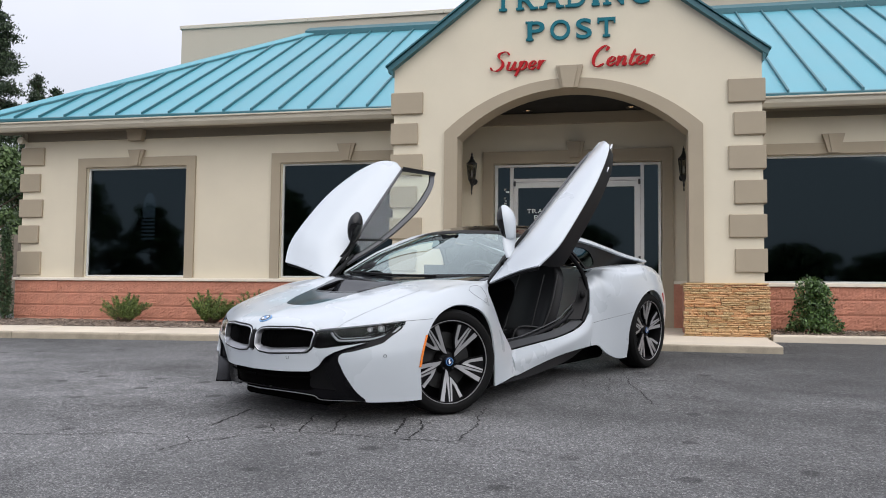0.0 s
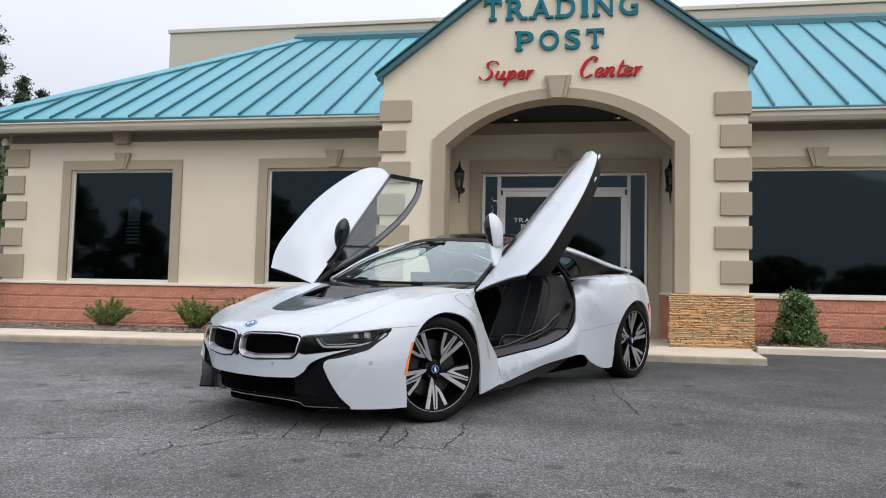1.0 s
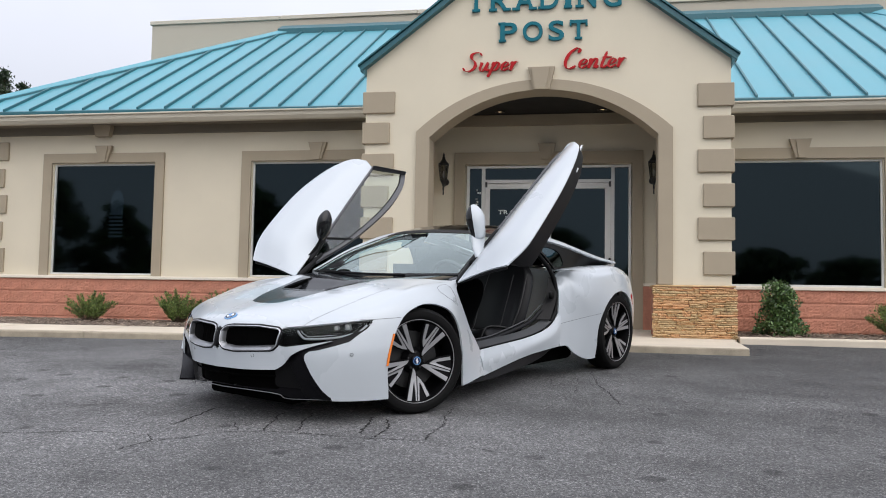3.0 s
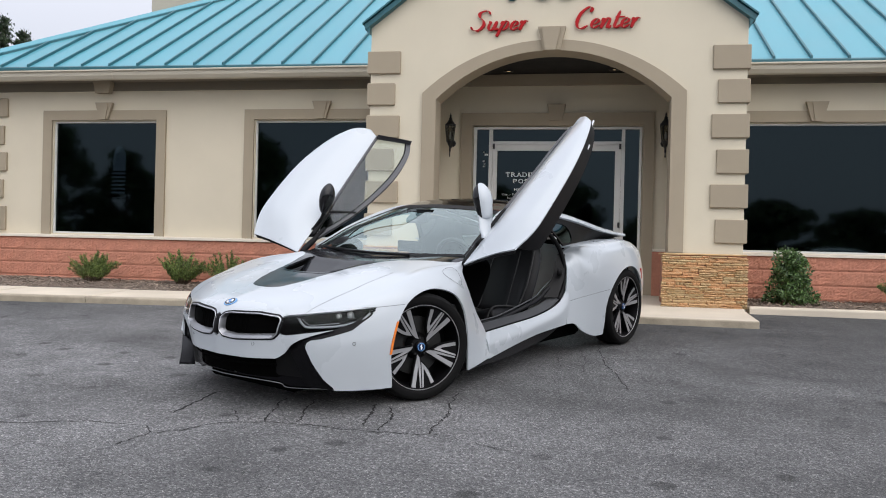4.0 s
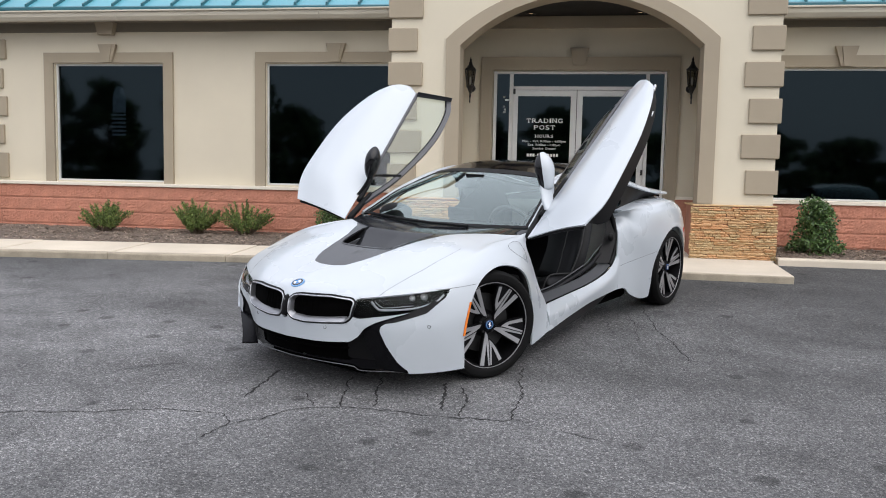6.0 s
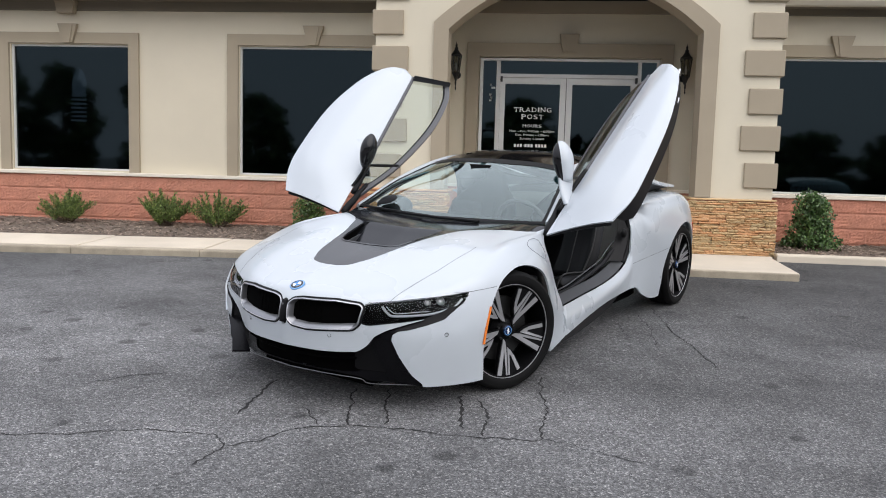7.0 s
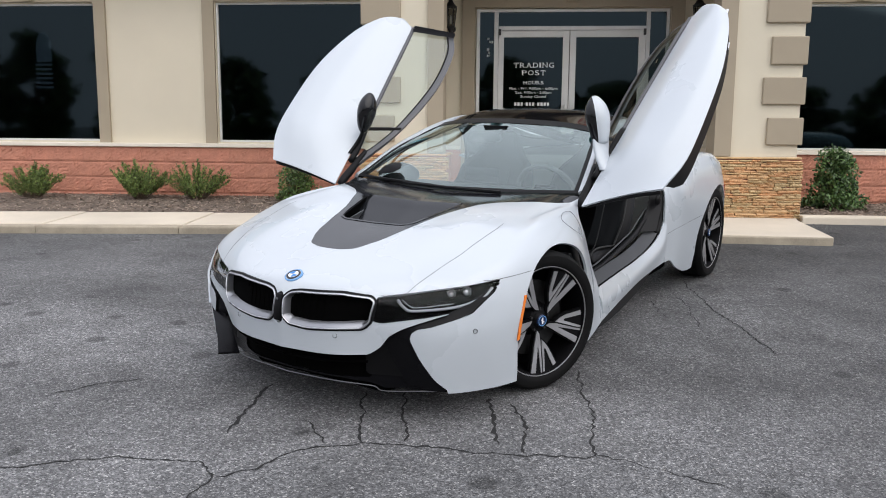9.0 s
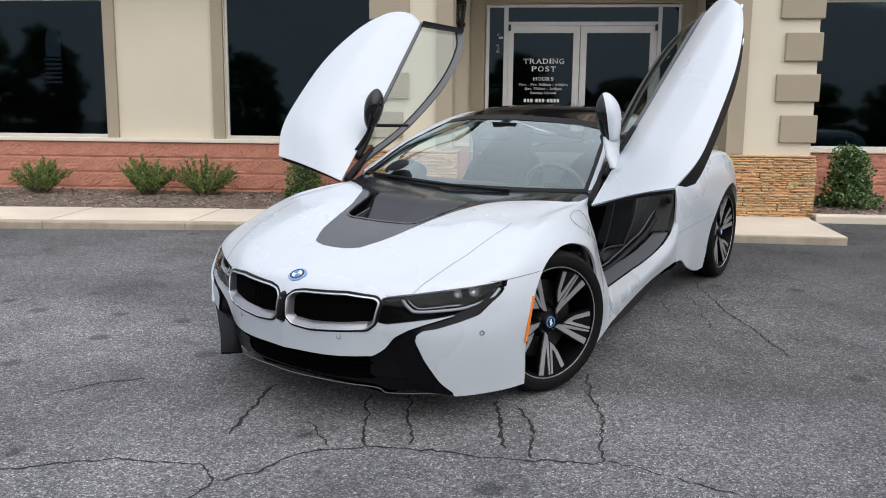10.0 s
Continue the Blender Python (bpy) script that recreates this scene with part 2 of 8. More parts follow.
def asphalt():
    m = bpy.data.materials.new("asphalt")
    m.use_nodes = True
    n, l = m.node_tree.nodes, m.node_tree.links
    b = n["Principled BSDF"]
    tc = n.new("ShaderNodeTexCoord")
    stone = n.new("ShaderNodeTexVoronoi")
    stone.inputs["Scale"].default_value = 150
    speck = n.new("ShaderNodeTexNoise")
    speck.inputs["Scale"].default_value, speck.inputs["Detail"].default_value = 42, 6
    patch = n.new("ShaderNodeTexNoise")
    patch.inputs["Scale"].default_value, patch.inputs["Detail"].default_value = 0.7, 8
    blot = n.new("ShaderNodeTexNoise")
    blot.inputs["Scale"].default_value, blot.inputs["Detail"].default_value = 2.6, 7
    for t in (stone, speck, blot):
        l.new(tc.outputs["Object"], t.inputs["Vector"])
    # worn patches run along the driving direction
    run = n.new("ShaderNodeMapping")
    run.inputs["Scale"].default_value = (0.55, 1.25, 1.0)
    l.new(tc.outputs["Object"], run.inputs["Vector"])
    l.new(run.outputs["Vector"], patch.inputs["Vector"])
    cr = n.new("ShaderNodeValToRGB")
    e = cr.color_ramp.elements
    e[0].position, e[0].color = 0.0, (0.048, 0.048, 0.050, 1)
    e[1].position, e[1].color = 1.0, (0.31, 0.305, 0.295, 1)
    for pos, v in ((0.45, 0.100), (0.76, 0.137), (0.9, 0.18)):
        k = e.new(pos)
        k.color = (v, v, v * 1.01, 1)
    sep = n.new("ShaderNodeSeparateColor")
    l.new(stone.outputs["Color"], sep.inputs["Color"])
    l.new(sep.outputs["Red"], cr.inputs["Fac"])
    pr = n.new("ShaderNodeMapRange")
    pr.inputs["From Min"].default_value, pr.inputs["From Max"].default_value = 0.3, 0.7
    pr.inputs["To Min"].default_value, pr.inputs["To Max"].default_value = 0.62, 1.34
    l.new(patch.outputs["Fac"], pr.inputs["Value"])
    br = n.new("ShaderNodeMapRange")
    br.inputs["From Min"].default_value, br.inputs["From Max"].default_value = 0.34, 0.56
    br.inputs["To Min"].default_value, br.inputs["To Max"].default_value = 0.80, 1.08
    l.new(blot.outputs["Fac"], br.inputs["Value"])
    m1 = n.new("ShaderNodeMath")
    m1.operation = "MULTIPLY"
    l.new(pr.outputs["Result"], m1.inputs[0])
    l.new(br.outputs["Result"], m1.inputs[1])
    sc = n.new("ShaderNodeVectorMath")
    sc.operation = "SCALE"
    l.new(cr.outputs["Color"], sc.inputs[0])
    # paler to the west, darker to the east, and sparse dark spots
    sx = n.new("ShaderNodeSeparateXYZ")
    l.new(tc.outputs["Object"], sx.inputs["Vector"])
    x_tone = n.new("ShaderNodeMapRange")
    x_tone.interpolation_type = "SMOOTHSTEP"
    x_tone.inputs["From Min"].default_value, x_tone.inputs["From Max"].default_value = -2.2, 4.6
    x_tone.inputs["To Min"].default_value, x_tone.inputs["To Max"].default_value = 1.20, 0.70
    l.new(sx.outputs["X"], x_tone.inputs["Value"])
    spot = n.new("ShaderNodeTexVoronoi")
    spot.inputs["Scale"].default_value = 2.3
    warp = n.new("ShaderNodeMix")
    warp.data_type = "RGBA"
    warp.inputs["Factor"].default_value = 0.06
    l.new(tc.outputs["Object"], warp.inputs["A"])
    l.new(blot.outputs["Color"], warp.inputs["B"])
    l.new(warp.outputs["Result"], spot.inputs["Vector"])
    sr = n.new("ShaderNodeMapRange")
    sr.inputs["From Min"].default_value, sr.inputs["From Max"].default_value = 0.09, 0.15
    sr.inputs["To Min"].default_value, sr.inputs["To Max"].default_value = 0.5, 1.0
    l.new(spot.outputs["Distance"], sr.inputs["Value"])
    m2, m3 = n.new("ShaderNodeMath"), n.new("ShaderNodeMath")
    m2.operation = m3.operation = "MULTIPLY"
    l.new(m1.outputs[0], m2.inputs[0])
    l.new(x_tone.outputs["Result"], m2.inputs[1])
    l.new(m2.outputs[0], m3.inputs[0])
    l.new(sr.outputs["Result"], m3.inputs[1])
    pit = n.new("ShaderNodeMapRange")
    pit.inputs["From Min"].default_value, pit.inputs["From Max"].default_value = 0.36, 0.62
    pit.inputs["To Min"].default_value, pit.inputs["To Max"].default_value = 0.76, 1.16
    l.new(speck.outputs["Fac"], pit.inputs["Value"])
    m4 = n.new("ShaderNodeMath")
    m4.operation = "MULTIPLY"
    l.new(m3.outputs[0], m4.inputs[0])
    l.new(pit.outputs["Result"], m4.inputs[1])
    # a strip of fresher seal along the kerb, with a wandering edge
    edge = n.new("ShaderNodeMath")
    edge.operation = "MULTIPLY_ADD"
    edge.inputs[1].default_value = 2.2
    l.new(patch.outputs["Fac"], edge.inputs[0])
    l.new(sx.outputs["Y"], edge.inputs[2])
    seal = n.new("ShaderNodeMapRange")
    seal.interpolation_type = "SMOOTHSTEP"
    seal.inputs["From Min"].default_value, seal.inputs["From Max"].default_value = 3.0, 4.4
    seal.inputs["To Min"].default_value, seal.inputs["To Max"].default_value = 1.0, 0.66
    l.new(edge.outputs[0], seal.inputs["Value"])
    m5 = n.new("ShaderNodeMath")
    m5.operation = "MULTIPLY"
    l.new(m4.outputs[0], m5.inputs[0])
    l.new(seal.outputs["Result"], m5.inputs[1])
    l.new(m5.outputs[0], sc.inputs["Scale"])
    l.new(sc.outputs["Vector"], b.inputs["Base Color"])
    b.inputs["Roughness"].default_value = 0.82
    b.inputs["Specular IOR Level"].default_value = 0.4
    bp = n.new("ShaderNodeBump")
    bp.inputs["Strength"].default_value, bp.inputs["Distance"].default_value = 0.8, 0.004
    l.new(stone.outputs["Distance"], bp.inputs["Height"])
    l.new(bp.outputs["Normal"], b.inputs["Normal"])
    return m


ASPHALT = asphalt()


# ---- ground: the lot climbs gently towards the building ----
def ground_z(x, y):
    return 0.0122 - 0.0027 * max(-40, min(40, x)) + 0.0555 * max(-14.0, min(5.2, y))


def build_ground():
    xs = [-600, -150, -40, -12, -6, 0, 6, 12, 40, 150, 600]
    ys = [-600, -150, -40, -14, -8, -4, 0, 3, 5.2, 12, 40, 150, 600]
    bm = bmesh.new()
    grid = [[bm.verts.new((x, y, ground_z(x, y))) for x in xs] for y in ys]
    for r, s in zip(grid, grid[1:]):
        for i in range(len(xs) - 1):
            bm.faces.new((r[i], r[i + 1], s[i + 1], s[i]))
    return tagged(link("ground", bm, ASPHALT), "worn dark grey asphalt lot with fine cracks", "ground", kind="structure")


GROUND = build_ground()


def crack(points, width=0.009, seed=1):
    """A thin ragged crack that follows a rough line over the asphalt."""
    rnd = random.Random(seed)
    line = []
    for (x0, y0), (x1, y1) in zip(points, points[1:]):
        n = max(2, int(math.hypot(x1 - x0, y1 - y0) / 0.022))
        for k in range(n):
            f = k / n
            line.append((x0 + (x1 - x0) * f, y0 + (y1 - y0) * f))
    line.append(points[-1])
    bm = bmesh.new()
    last = None
    off = 0.0
    for i, (x, y) in enumerate(line):
        x1, y1 = line[min(i + 1, len(line) - 1)]
        x0, y0 = line[max(i - 1, 0)]
        d = math.hypot(x1 - x0, y1 - y0) or 1
        nx, ny = -(y1 - y0) / d, (x1 - x0) / d
        off = off * 0.75 + rnd.uniform(-0.011, 0.011)
        w = width * rnd.uniform(0.25, 1.0) * (0.2 if i in (0, len(line) - 1) else 1)
        px, py = x + nx * off, y + ny * off
        pair = [bm.verts.new((px + nx * w * s, py + ny * w * s, ground_z(px, py) + 0.0022)) for s in (-0.5, 0.5)]
        if last:
            bm.faces.new((last[0], pair[0], pair[1], last[1]))
        last = pair
    return part("crack", bm, CRACK, GROUND)


for k, (w, line) in enumerate((
    (0.009, ((-3.0, -1.25), (-2.05, -1.03), (-1.67, -0.90), (-1.34, -0.91), (-1.24, -1.03), (-1.30, -1.25))),
    (0.009, ((-1.24, -1.03), (-1.10, -0.94), (-0.99, -0.79), (-0.74, -0.685), (-0.49, -0.68), (-0.25, -0.72), (0.21, -0.71))),
    (0.005, ((0.21, -0.70), (0.40, -0.78), (0.557, -0.859), (0.70, -0.93))),
    (0.016, ((-1.30, -0.07), (-1.32, -0.35), (-1.33, -0.64))),
    (0.012, ((-0.82, -0.13), (-0.75, -0.68))),
    (0.010, ((-0.63, -0.12), (-0.555, -0.65))),
    (0.018, ((-0.23, -0.15), (-0.195, -0.46), (-0.178, -0.64))),
    (0.013, ((-0.14, -0.2), (-0.075, -0.44), (-0.076, -0.71))),
    (0.010, ((0.20, 0.27), (0.223, -0.29), (0.21, -0.71))),
    (0.012, ((1.13, 2.3), (1.16, 1.65), (1.24, 1.2), (1.30, 0.64))),
    (0.008, ((0.98, 2.0), (1.02, 1.5), (1.0, 1.1))),
    (0.008, ((0.8, 1.7), (0.82, 1.3))),
    (0.008, ((-1.05, -0.47), (-0.9, -0.70))),
    (0.008, ((-2.3, -0.3), (-2.1, -0.12), (-1.95, -0.08))),
    (0.006, ((-4.6, 0.6), (-3.6, 0.2), (-2.9, 0.25))),
)):
    crack(line, w * (1.0 if line[0][1] > .5 else 1.4), k + 3)

# ---- building: sizes ----
WALL, BASE, FLOOR = 6.70, 6.60, 0.34
LEFT, RIGHT = -8.68, 9.80
SILL = 0.998
EAVE_Y, EAVE_Z = 6.20, 3.57
PX0, PX1, PY = -1.79, 2.80, 5.08
MID = 0.505


def structure(name, bm, material_, label, category):
    return tagged(link(name, bm, material_), label, category, kind="structure")


def wall_with_holes(x0, x1, z0, z1, y0, y1, holes):
    """A straight wall along x with rectangular holes right through it."""
    bm = bmesh.new()
    xs = sorted({x0, x1, *(h[0] for h in holes), *(h[1] for h in holes)})
    for a, b in zip(xs, xs[1:]):
        cut = sorted((h[2], h[3]) for h in holes if h[0] <= a and b <= h[1])
        z = z0
        for lo, hi in cut:
            if lo > z:
                box(bm, a, b, y0, y1, z, lo)
            z = hi
        if z < z1:
            box(bm, a, b, y0, y1, z, z1)
    bmesh.ops.remove_doubles(bm, verts=bm.verts[:], dist=1e-5)
    inner = [f for f in bm.faces if sum(1 for g in bm.faces if g is not f and set(g.verts) == set(f.verts))]
    bmesh.ops.delete(bm, geom=inner, context="FACES_ONLY")
    return bm


WINDOWS = ((-7.462, -5.675, 1.048, 2.83), (-4.042, -1.95, 1.048, 2.83), (2.93, 5.05, 1.008, 2.765))
DOOR = (-0.66, 1.695, FLOOR, 2.712)
structure("wall_south", wall_with_holes(LEFT, RIGHT, 0.0, 3.60, WALL, WALL + 0.25, WINDOWS + (DOOR,)), STUCCO,
          "cream stucco front wall with dark tinted windows", "wall")
structure("wall_west", boxed(LEFT, LEFT + 0.25, WALL + 0.25, 17.0, 0.0, 3.60), STUCCO, "cream stucco end wall of the shop", "wall")
structure("wall_east", boxed(RIGHT - 0.25, RIGHT, WALL + 0.25, 17.0, 0.0, 3.60), STUCCO, "cream stucco end wall of the shop", "wall")
structure("wall_north", boxed(LEFT, RIGHT, 17.0, 17.25, 0.0, 3.60), STUCCO, "cream stucco back wall of the shop", "wall")
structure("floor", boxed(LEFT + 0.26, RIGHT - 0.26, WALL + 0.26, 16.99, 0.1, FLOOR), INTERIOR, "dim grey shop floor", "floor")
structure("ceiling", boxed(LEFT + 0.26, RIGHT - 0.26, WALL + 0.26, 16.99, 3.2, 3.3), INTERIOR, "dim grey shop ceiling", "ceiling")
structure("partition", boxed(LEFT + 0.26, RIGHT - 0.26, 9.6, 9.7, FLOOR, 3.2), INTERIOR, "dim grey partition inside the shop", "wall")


def keystone(parent, x, z0, z1, wide, narrow, y, deep=0.05):
    bm = bmesh.new()
    prism(bm, ((x - narrow / 2, z0), (x + narrow / 2, z0), (x + wide / 2, z1), (x - wide / 2, z1)), "y", y - deep, y + 0.01)
    prism(bm, ((x - narrow * 0.22, z0 - 0.005), (x + narrow * 0.30, z0 - 0.005), (x + wide * 0.30, z1 - 0.02), (x - wide * 0.24, z1 - 0.02)), "y", y - deep - 0.018, y - deep + 0.002)
    return part("keystone", bm, TAUPE, parent)


def window(n, x0, x1, z0, z1):
    """A fixed shop window: white aluminium frame, dark pane, taupe stucco surround with a keystone."""
    w = thing(f"window_{n}", "dark tinted shop window in a taupe stucco surround", "window", kind="structure")
    t, y = 0.165, WALL
    sur = bmesh.new()
    a, b = x0 - t, x1 + t
    low = min(SILL + 0.03, z0)
    prism(sur, ((a, low), (x0 - 0.012, low), (x0 - 0.012, z1 + 0.012), (x1 + 0.012, z1 + 0.012), (x1 + 0.012, low),
                (b, low), (b, z1 + t), (a, z1 + t)), "y", y - 0.04, y + 0.004)
    part("surround", sur, TAUPE, w)
    keystone(w, (x0 + x1) / 2 + (0.025 if x0 < 0 else -0.015), z1 + 0.02, z1 + 0.28, 0.29, 0.14, y - 0.04)
    f = 0.026
    fr = bmesh.new()
    for q in ((x0, x0 + f, z0, z1), (x1 - f, x1, z0, z1), (x0 + f, x1 - f, z0, z0 + f), (x0 + f, x1 - f, z1 - f, z1)):
        box(fr, q[0], q[1], y + 0.03, y + 0.10, q[2], q[3], 0.003)
    part("window_frame", fr, ALU, w, "white aluminium frame")
    pane = part("pane", boxed(x0 + f, x1 - f, y + 0.06, y + 0.068, z0 + f, z1 - f), WINDOW, w)
    pane.visible_shadow = False
    return w


for i, q in enumerate(WINDOWS):
    window(i + 1, *q)


def sill_cap(x0, x1, y, sag=0.0):
    return part("sill_cap", boxed(x0, x1, y - 0.035, WALL + 0.005, SILL - 0.02 + sag, SILL + 0.03 + sag, 0.006), CAP, BASES)


BASES = thing("block_base", "rough split-face reddish block base of the wall", "wall base", kind="structure")
sill_cap(LEFT - 0.03, PX0 + 0.02, BASE)
sill_cap(PX1 - 0.02, RIGHT + 0.03, BASE, -0.022)
part("joint", boxed(LEFT + 0.004, PX0 + 0.1, BASE + 0.02, WALL + 0.1, 0.0, SILL - 0.02), MORTAR, BASES)
part("joint", boxed(PX1 - 0.1, RIGHT - 0.004, BASE + 0.02, WALL + 0.1, 0.0, SILL - 0.02), MORTAR, BASES)


def block_mesh(seed, lx=0.3995, lz=0.197):
    """A split-face block: a broken front on a plain body."""
    bm = bmesh.new()
    nx, nz = 18, 9
    off = Vector((seed * 3.1, seed * 1.7, 0))
    rows = []
    for j in range(nz + 1):
        row = []
        for i in range(nx + 1):
            x, z = lx * i / nx, lz * j / nz
            d = 0.008 * noise.fractal(Vector((x * 40, z * 46, 0)) + off, 0.8, 2.0, 3) + 0.006 * noise.noise(Vector((x * 9, z * 11, 3)) + off) - 0.005
            row.append(bm.verts.new((x, 0.003 if j in (0, nz) else -0.004 if i in (0, nx) else d, z)))
        rows.append(row)
    for r, s in zip(rows, rows[1:]):
        for i in range(nx):
            bm.faces.new((r[i], r[i + 1], s[i + 1], s[i]))
    rim = rows[0] + [r[-1] for r in rows[1:]] + list(reversed(rows[-1][:-1])) + [r[0] for r in reversed(rows[1:-1])]
    back = [bm.verts.new((v.co.x, 0.06, v.co.z)) for v in rim]
    for i in range(len(rim)):
        k = (i + 1) % len(rim)
        bm.faces.new((rim[k], rim[i], back[i], back[k]))
    me = bpy.data.meshes.new("block")
    bm.normal_update()
    bm.to_mesh(me)
    bm.free()
    me.materials.append(BLOCK)
    return me


def lay_blocks():
    kinds = [block_mesh(s) for s in range(9)]
    rnd = random.Random(5)
    for a, b in ((LEFT, PX0), (PX1, 6.4)):
        for row in range(4):
            z = SILL - 0.02 - 0.2 * (row + 1)
            x = a - (0.2 if row % 2 else 0.0)
            while x < b:
                if x > a - 0.21:
                    share("block", rnd.choice(kinds), BASES, Matrix.Translation((max(x, a) if x >= a else a, BASE + rnd.uniform(-0.004, 0.004), z)) @ Matrix.Diagonal(((0.5 if x < a else 1), 1, 1, 1)))
                x += 0.4


# quoins at the west corner
QUOINS = thing("corner_quoins", "taupe stucco quoin blocks on the wall corner", "quoin", kind="structure")
for k, (z0, z1) in enumerate(((2.90, 3.20), (2.455, 2.76), (2.03, 2.33), (1.595, 1.895), (1.07, 1.46))):
    part("quoin", boxed(LEFT - 0.04, LEFT + (0.40 if k % 2 == 0 else 0.34), WALL - 0.04, WALL + 0.4, z0, z1, 0.008), TAUPE, QUOINS)

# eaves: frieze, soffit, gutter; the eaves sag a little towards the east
# taupe darkened in its colour to carry the shade under the eaves
EAVESHADE = material("taupe_eaves_shade", (0.19, 0.165, 0.125), 0.85, vary=0.08, scale=3, bump=0.1)
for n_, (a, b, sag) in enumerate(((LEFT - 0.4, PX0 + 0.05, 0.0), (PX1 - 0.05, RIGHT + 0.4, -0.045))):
    structure("frieze", boxed(a + 0.36, b - (0.36 if n_ else 0), WALL - 0.035, WALL + 0.01, 3.30, 3.44, 0.005), EAVESHADE, "shaded taupe frieze board under the eaves", "frieze")
    structure("soffit", boxed(a, b, EAVE_Y + 0.03, WALL + 0.01, 3.43 + sag, 3.45 + sag), EAVESHADE, "shaded taupe soffit boards under the eaves", "soffit")
    gutter = thing("rain_gutter", "cream metal rain gutter along the eaves", "gutter", kind="structure")
    g0 = a - 0.1 if n_ == 0 else a
    while g0 < b - 0.01:
        g1 = min(b, g0 + 3.05)
        bm = bmesh.new()
        prism(bm, [(EAVE_Y + u, 3.38 + v + sag) for u, v in ((0.06, 0.0), (0.02, 0.01), (-0.02, 0.06), (-0.03, 0.12), (-0.045, 0.135), (-0.02, 0.14), (0.04, 0.14), (0.06, 0.17))], "x", g0, g1 - 0.004)
        part("trough", bm, GUTTER, gutter)
        part("lip", boxed(g0, g1 - 0.004, EAVE_Y - 0.058, EAVE_Y - 0.036, 3.500 + sag, 3.524 + sag, 0.004), GUTTER, gutter)
        g0 = g1
bm = boxed(-6.69, -6.40, WALL - 0.16, WALL - 0.036, 3.40, 3.428)
prism(bm, ((-6.66, 3.25), (-6.43, 3.25), (-6.40, 3.40), (-6.69, 3.40)), "y", WALL - 0.14, WALL - 0.036)
tagged(link("wall_corbel", bm, TAUPE), "small taupe corbel block under the soffit", "corbel")
# round flood lamp under the eaves at the west corner
FLOOD = thing("flood_lamp", "small round cream flood lamp under the eaves", "lamp", Matrix.Translation((-8.62, WALL - 0.10, 3.30)))
bm = bmesh.new()
lathe(bm, ((0, -.10), (.05, -.10), (.062, -.085), (.05, -.02), (.02, .03), (.015, .07), (0, .07)), 16, "y")
part("housing", bm, GUTTER, FLOOD, smooth=True, angle=40)
part("bracket", boxed(-.012, .012, .02, .07, .0, .13), GUTTER, FLOOD)

# ---- metal roof: 7 in 12, hipped at both ends ----
HX, HY, HZ = LEFT - 0.45, EAVE_Y - 0.01, EAVE_Z
RUN, RISE, HIP = 4.75, 2.77, 3.93
EX = RIGHT + 0.46
ROOF = thing("metal_roof", "turquoise standing-seam metal hip roof", "roof", kind="structure")


def roof_z(x, y):
    """The slope's height; it sags a little towards the east."""
    return HZ - 0.0056 * (x + 4.5) + (y - HY) * RISE / RUN


def hip_y(x):
    """How far up the slope a seam at x runs before it meets a hip or the ridge."""
    return HY + RUN * max(0.0, min(1.0, (x - HX) / HIP, (EX - x) / HIP))


def roof_strip(bm, points, lift, deep):
    """A plate on the slope over an outline of (x, y)."""
    top = [bm.verts.new((x, y, roof_z(x, y) + lift)) for x, y in points]
    low = [bm.verts.new((x, y, roof_z(x, y) + lift - deep)) for x, y in points]
    bm.faces.new(top)
    bm.faces.new(list(reversed(low)))
    for i in range(len(top)):
        k = (i + 1) % len(top)
        bm.faces.new((top[k], top[i], low[i], low[k]))
    bmesh.ops.recalc_face_normals(bm, faces=bm.faces[:])
    return bm


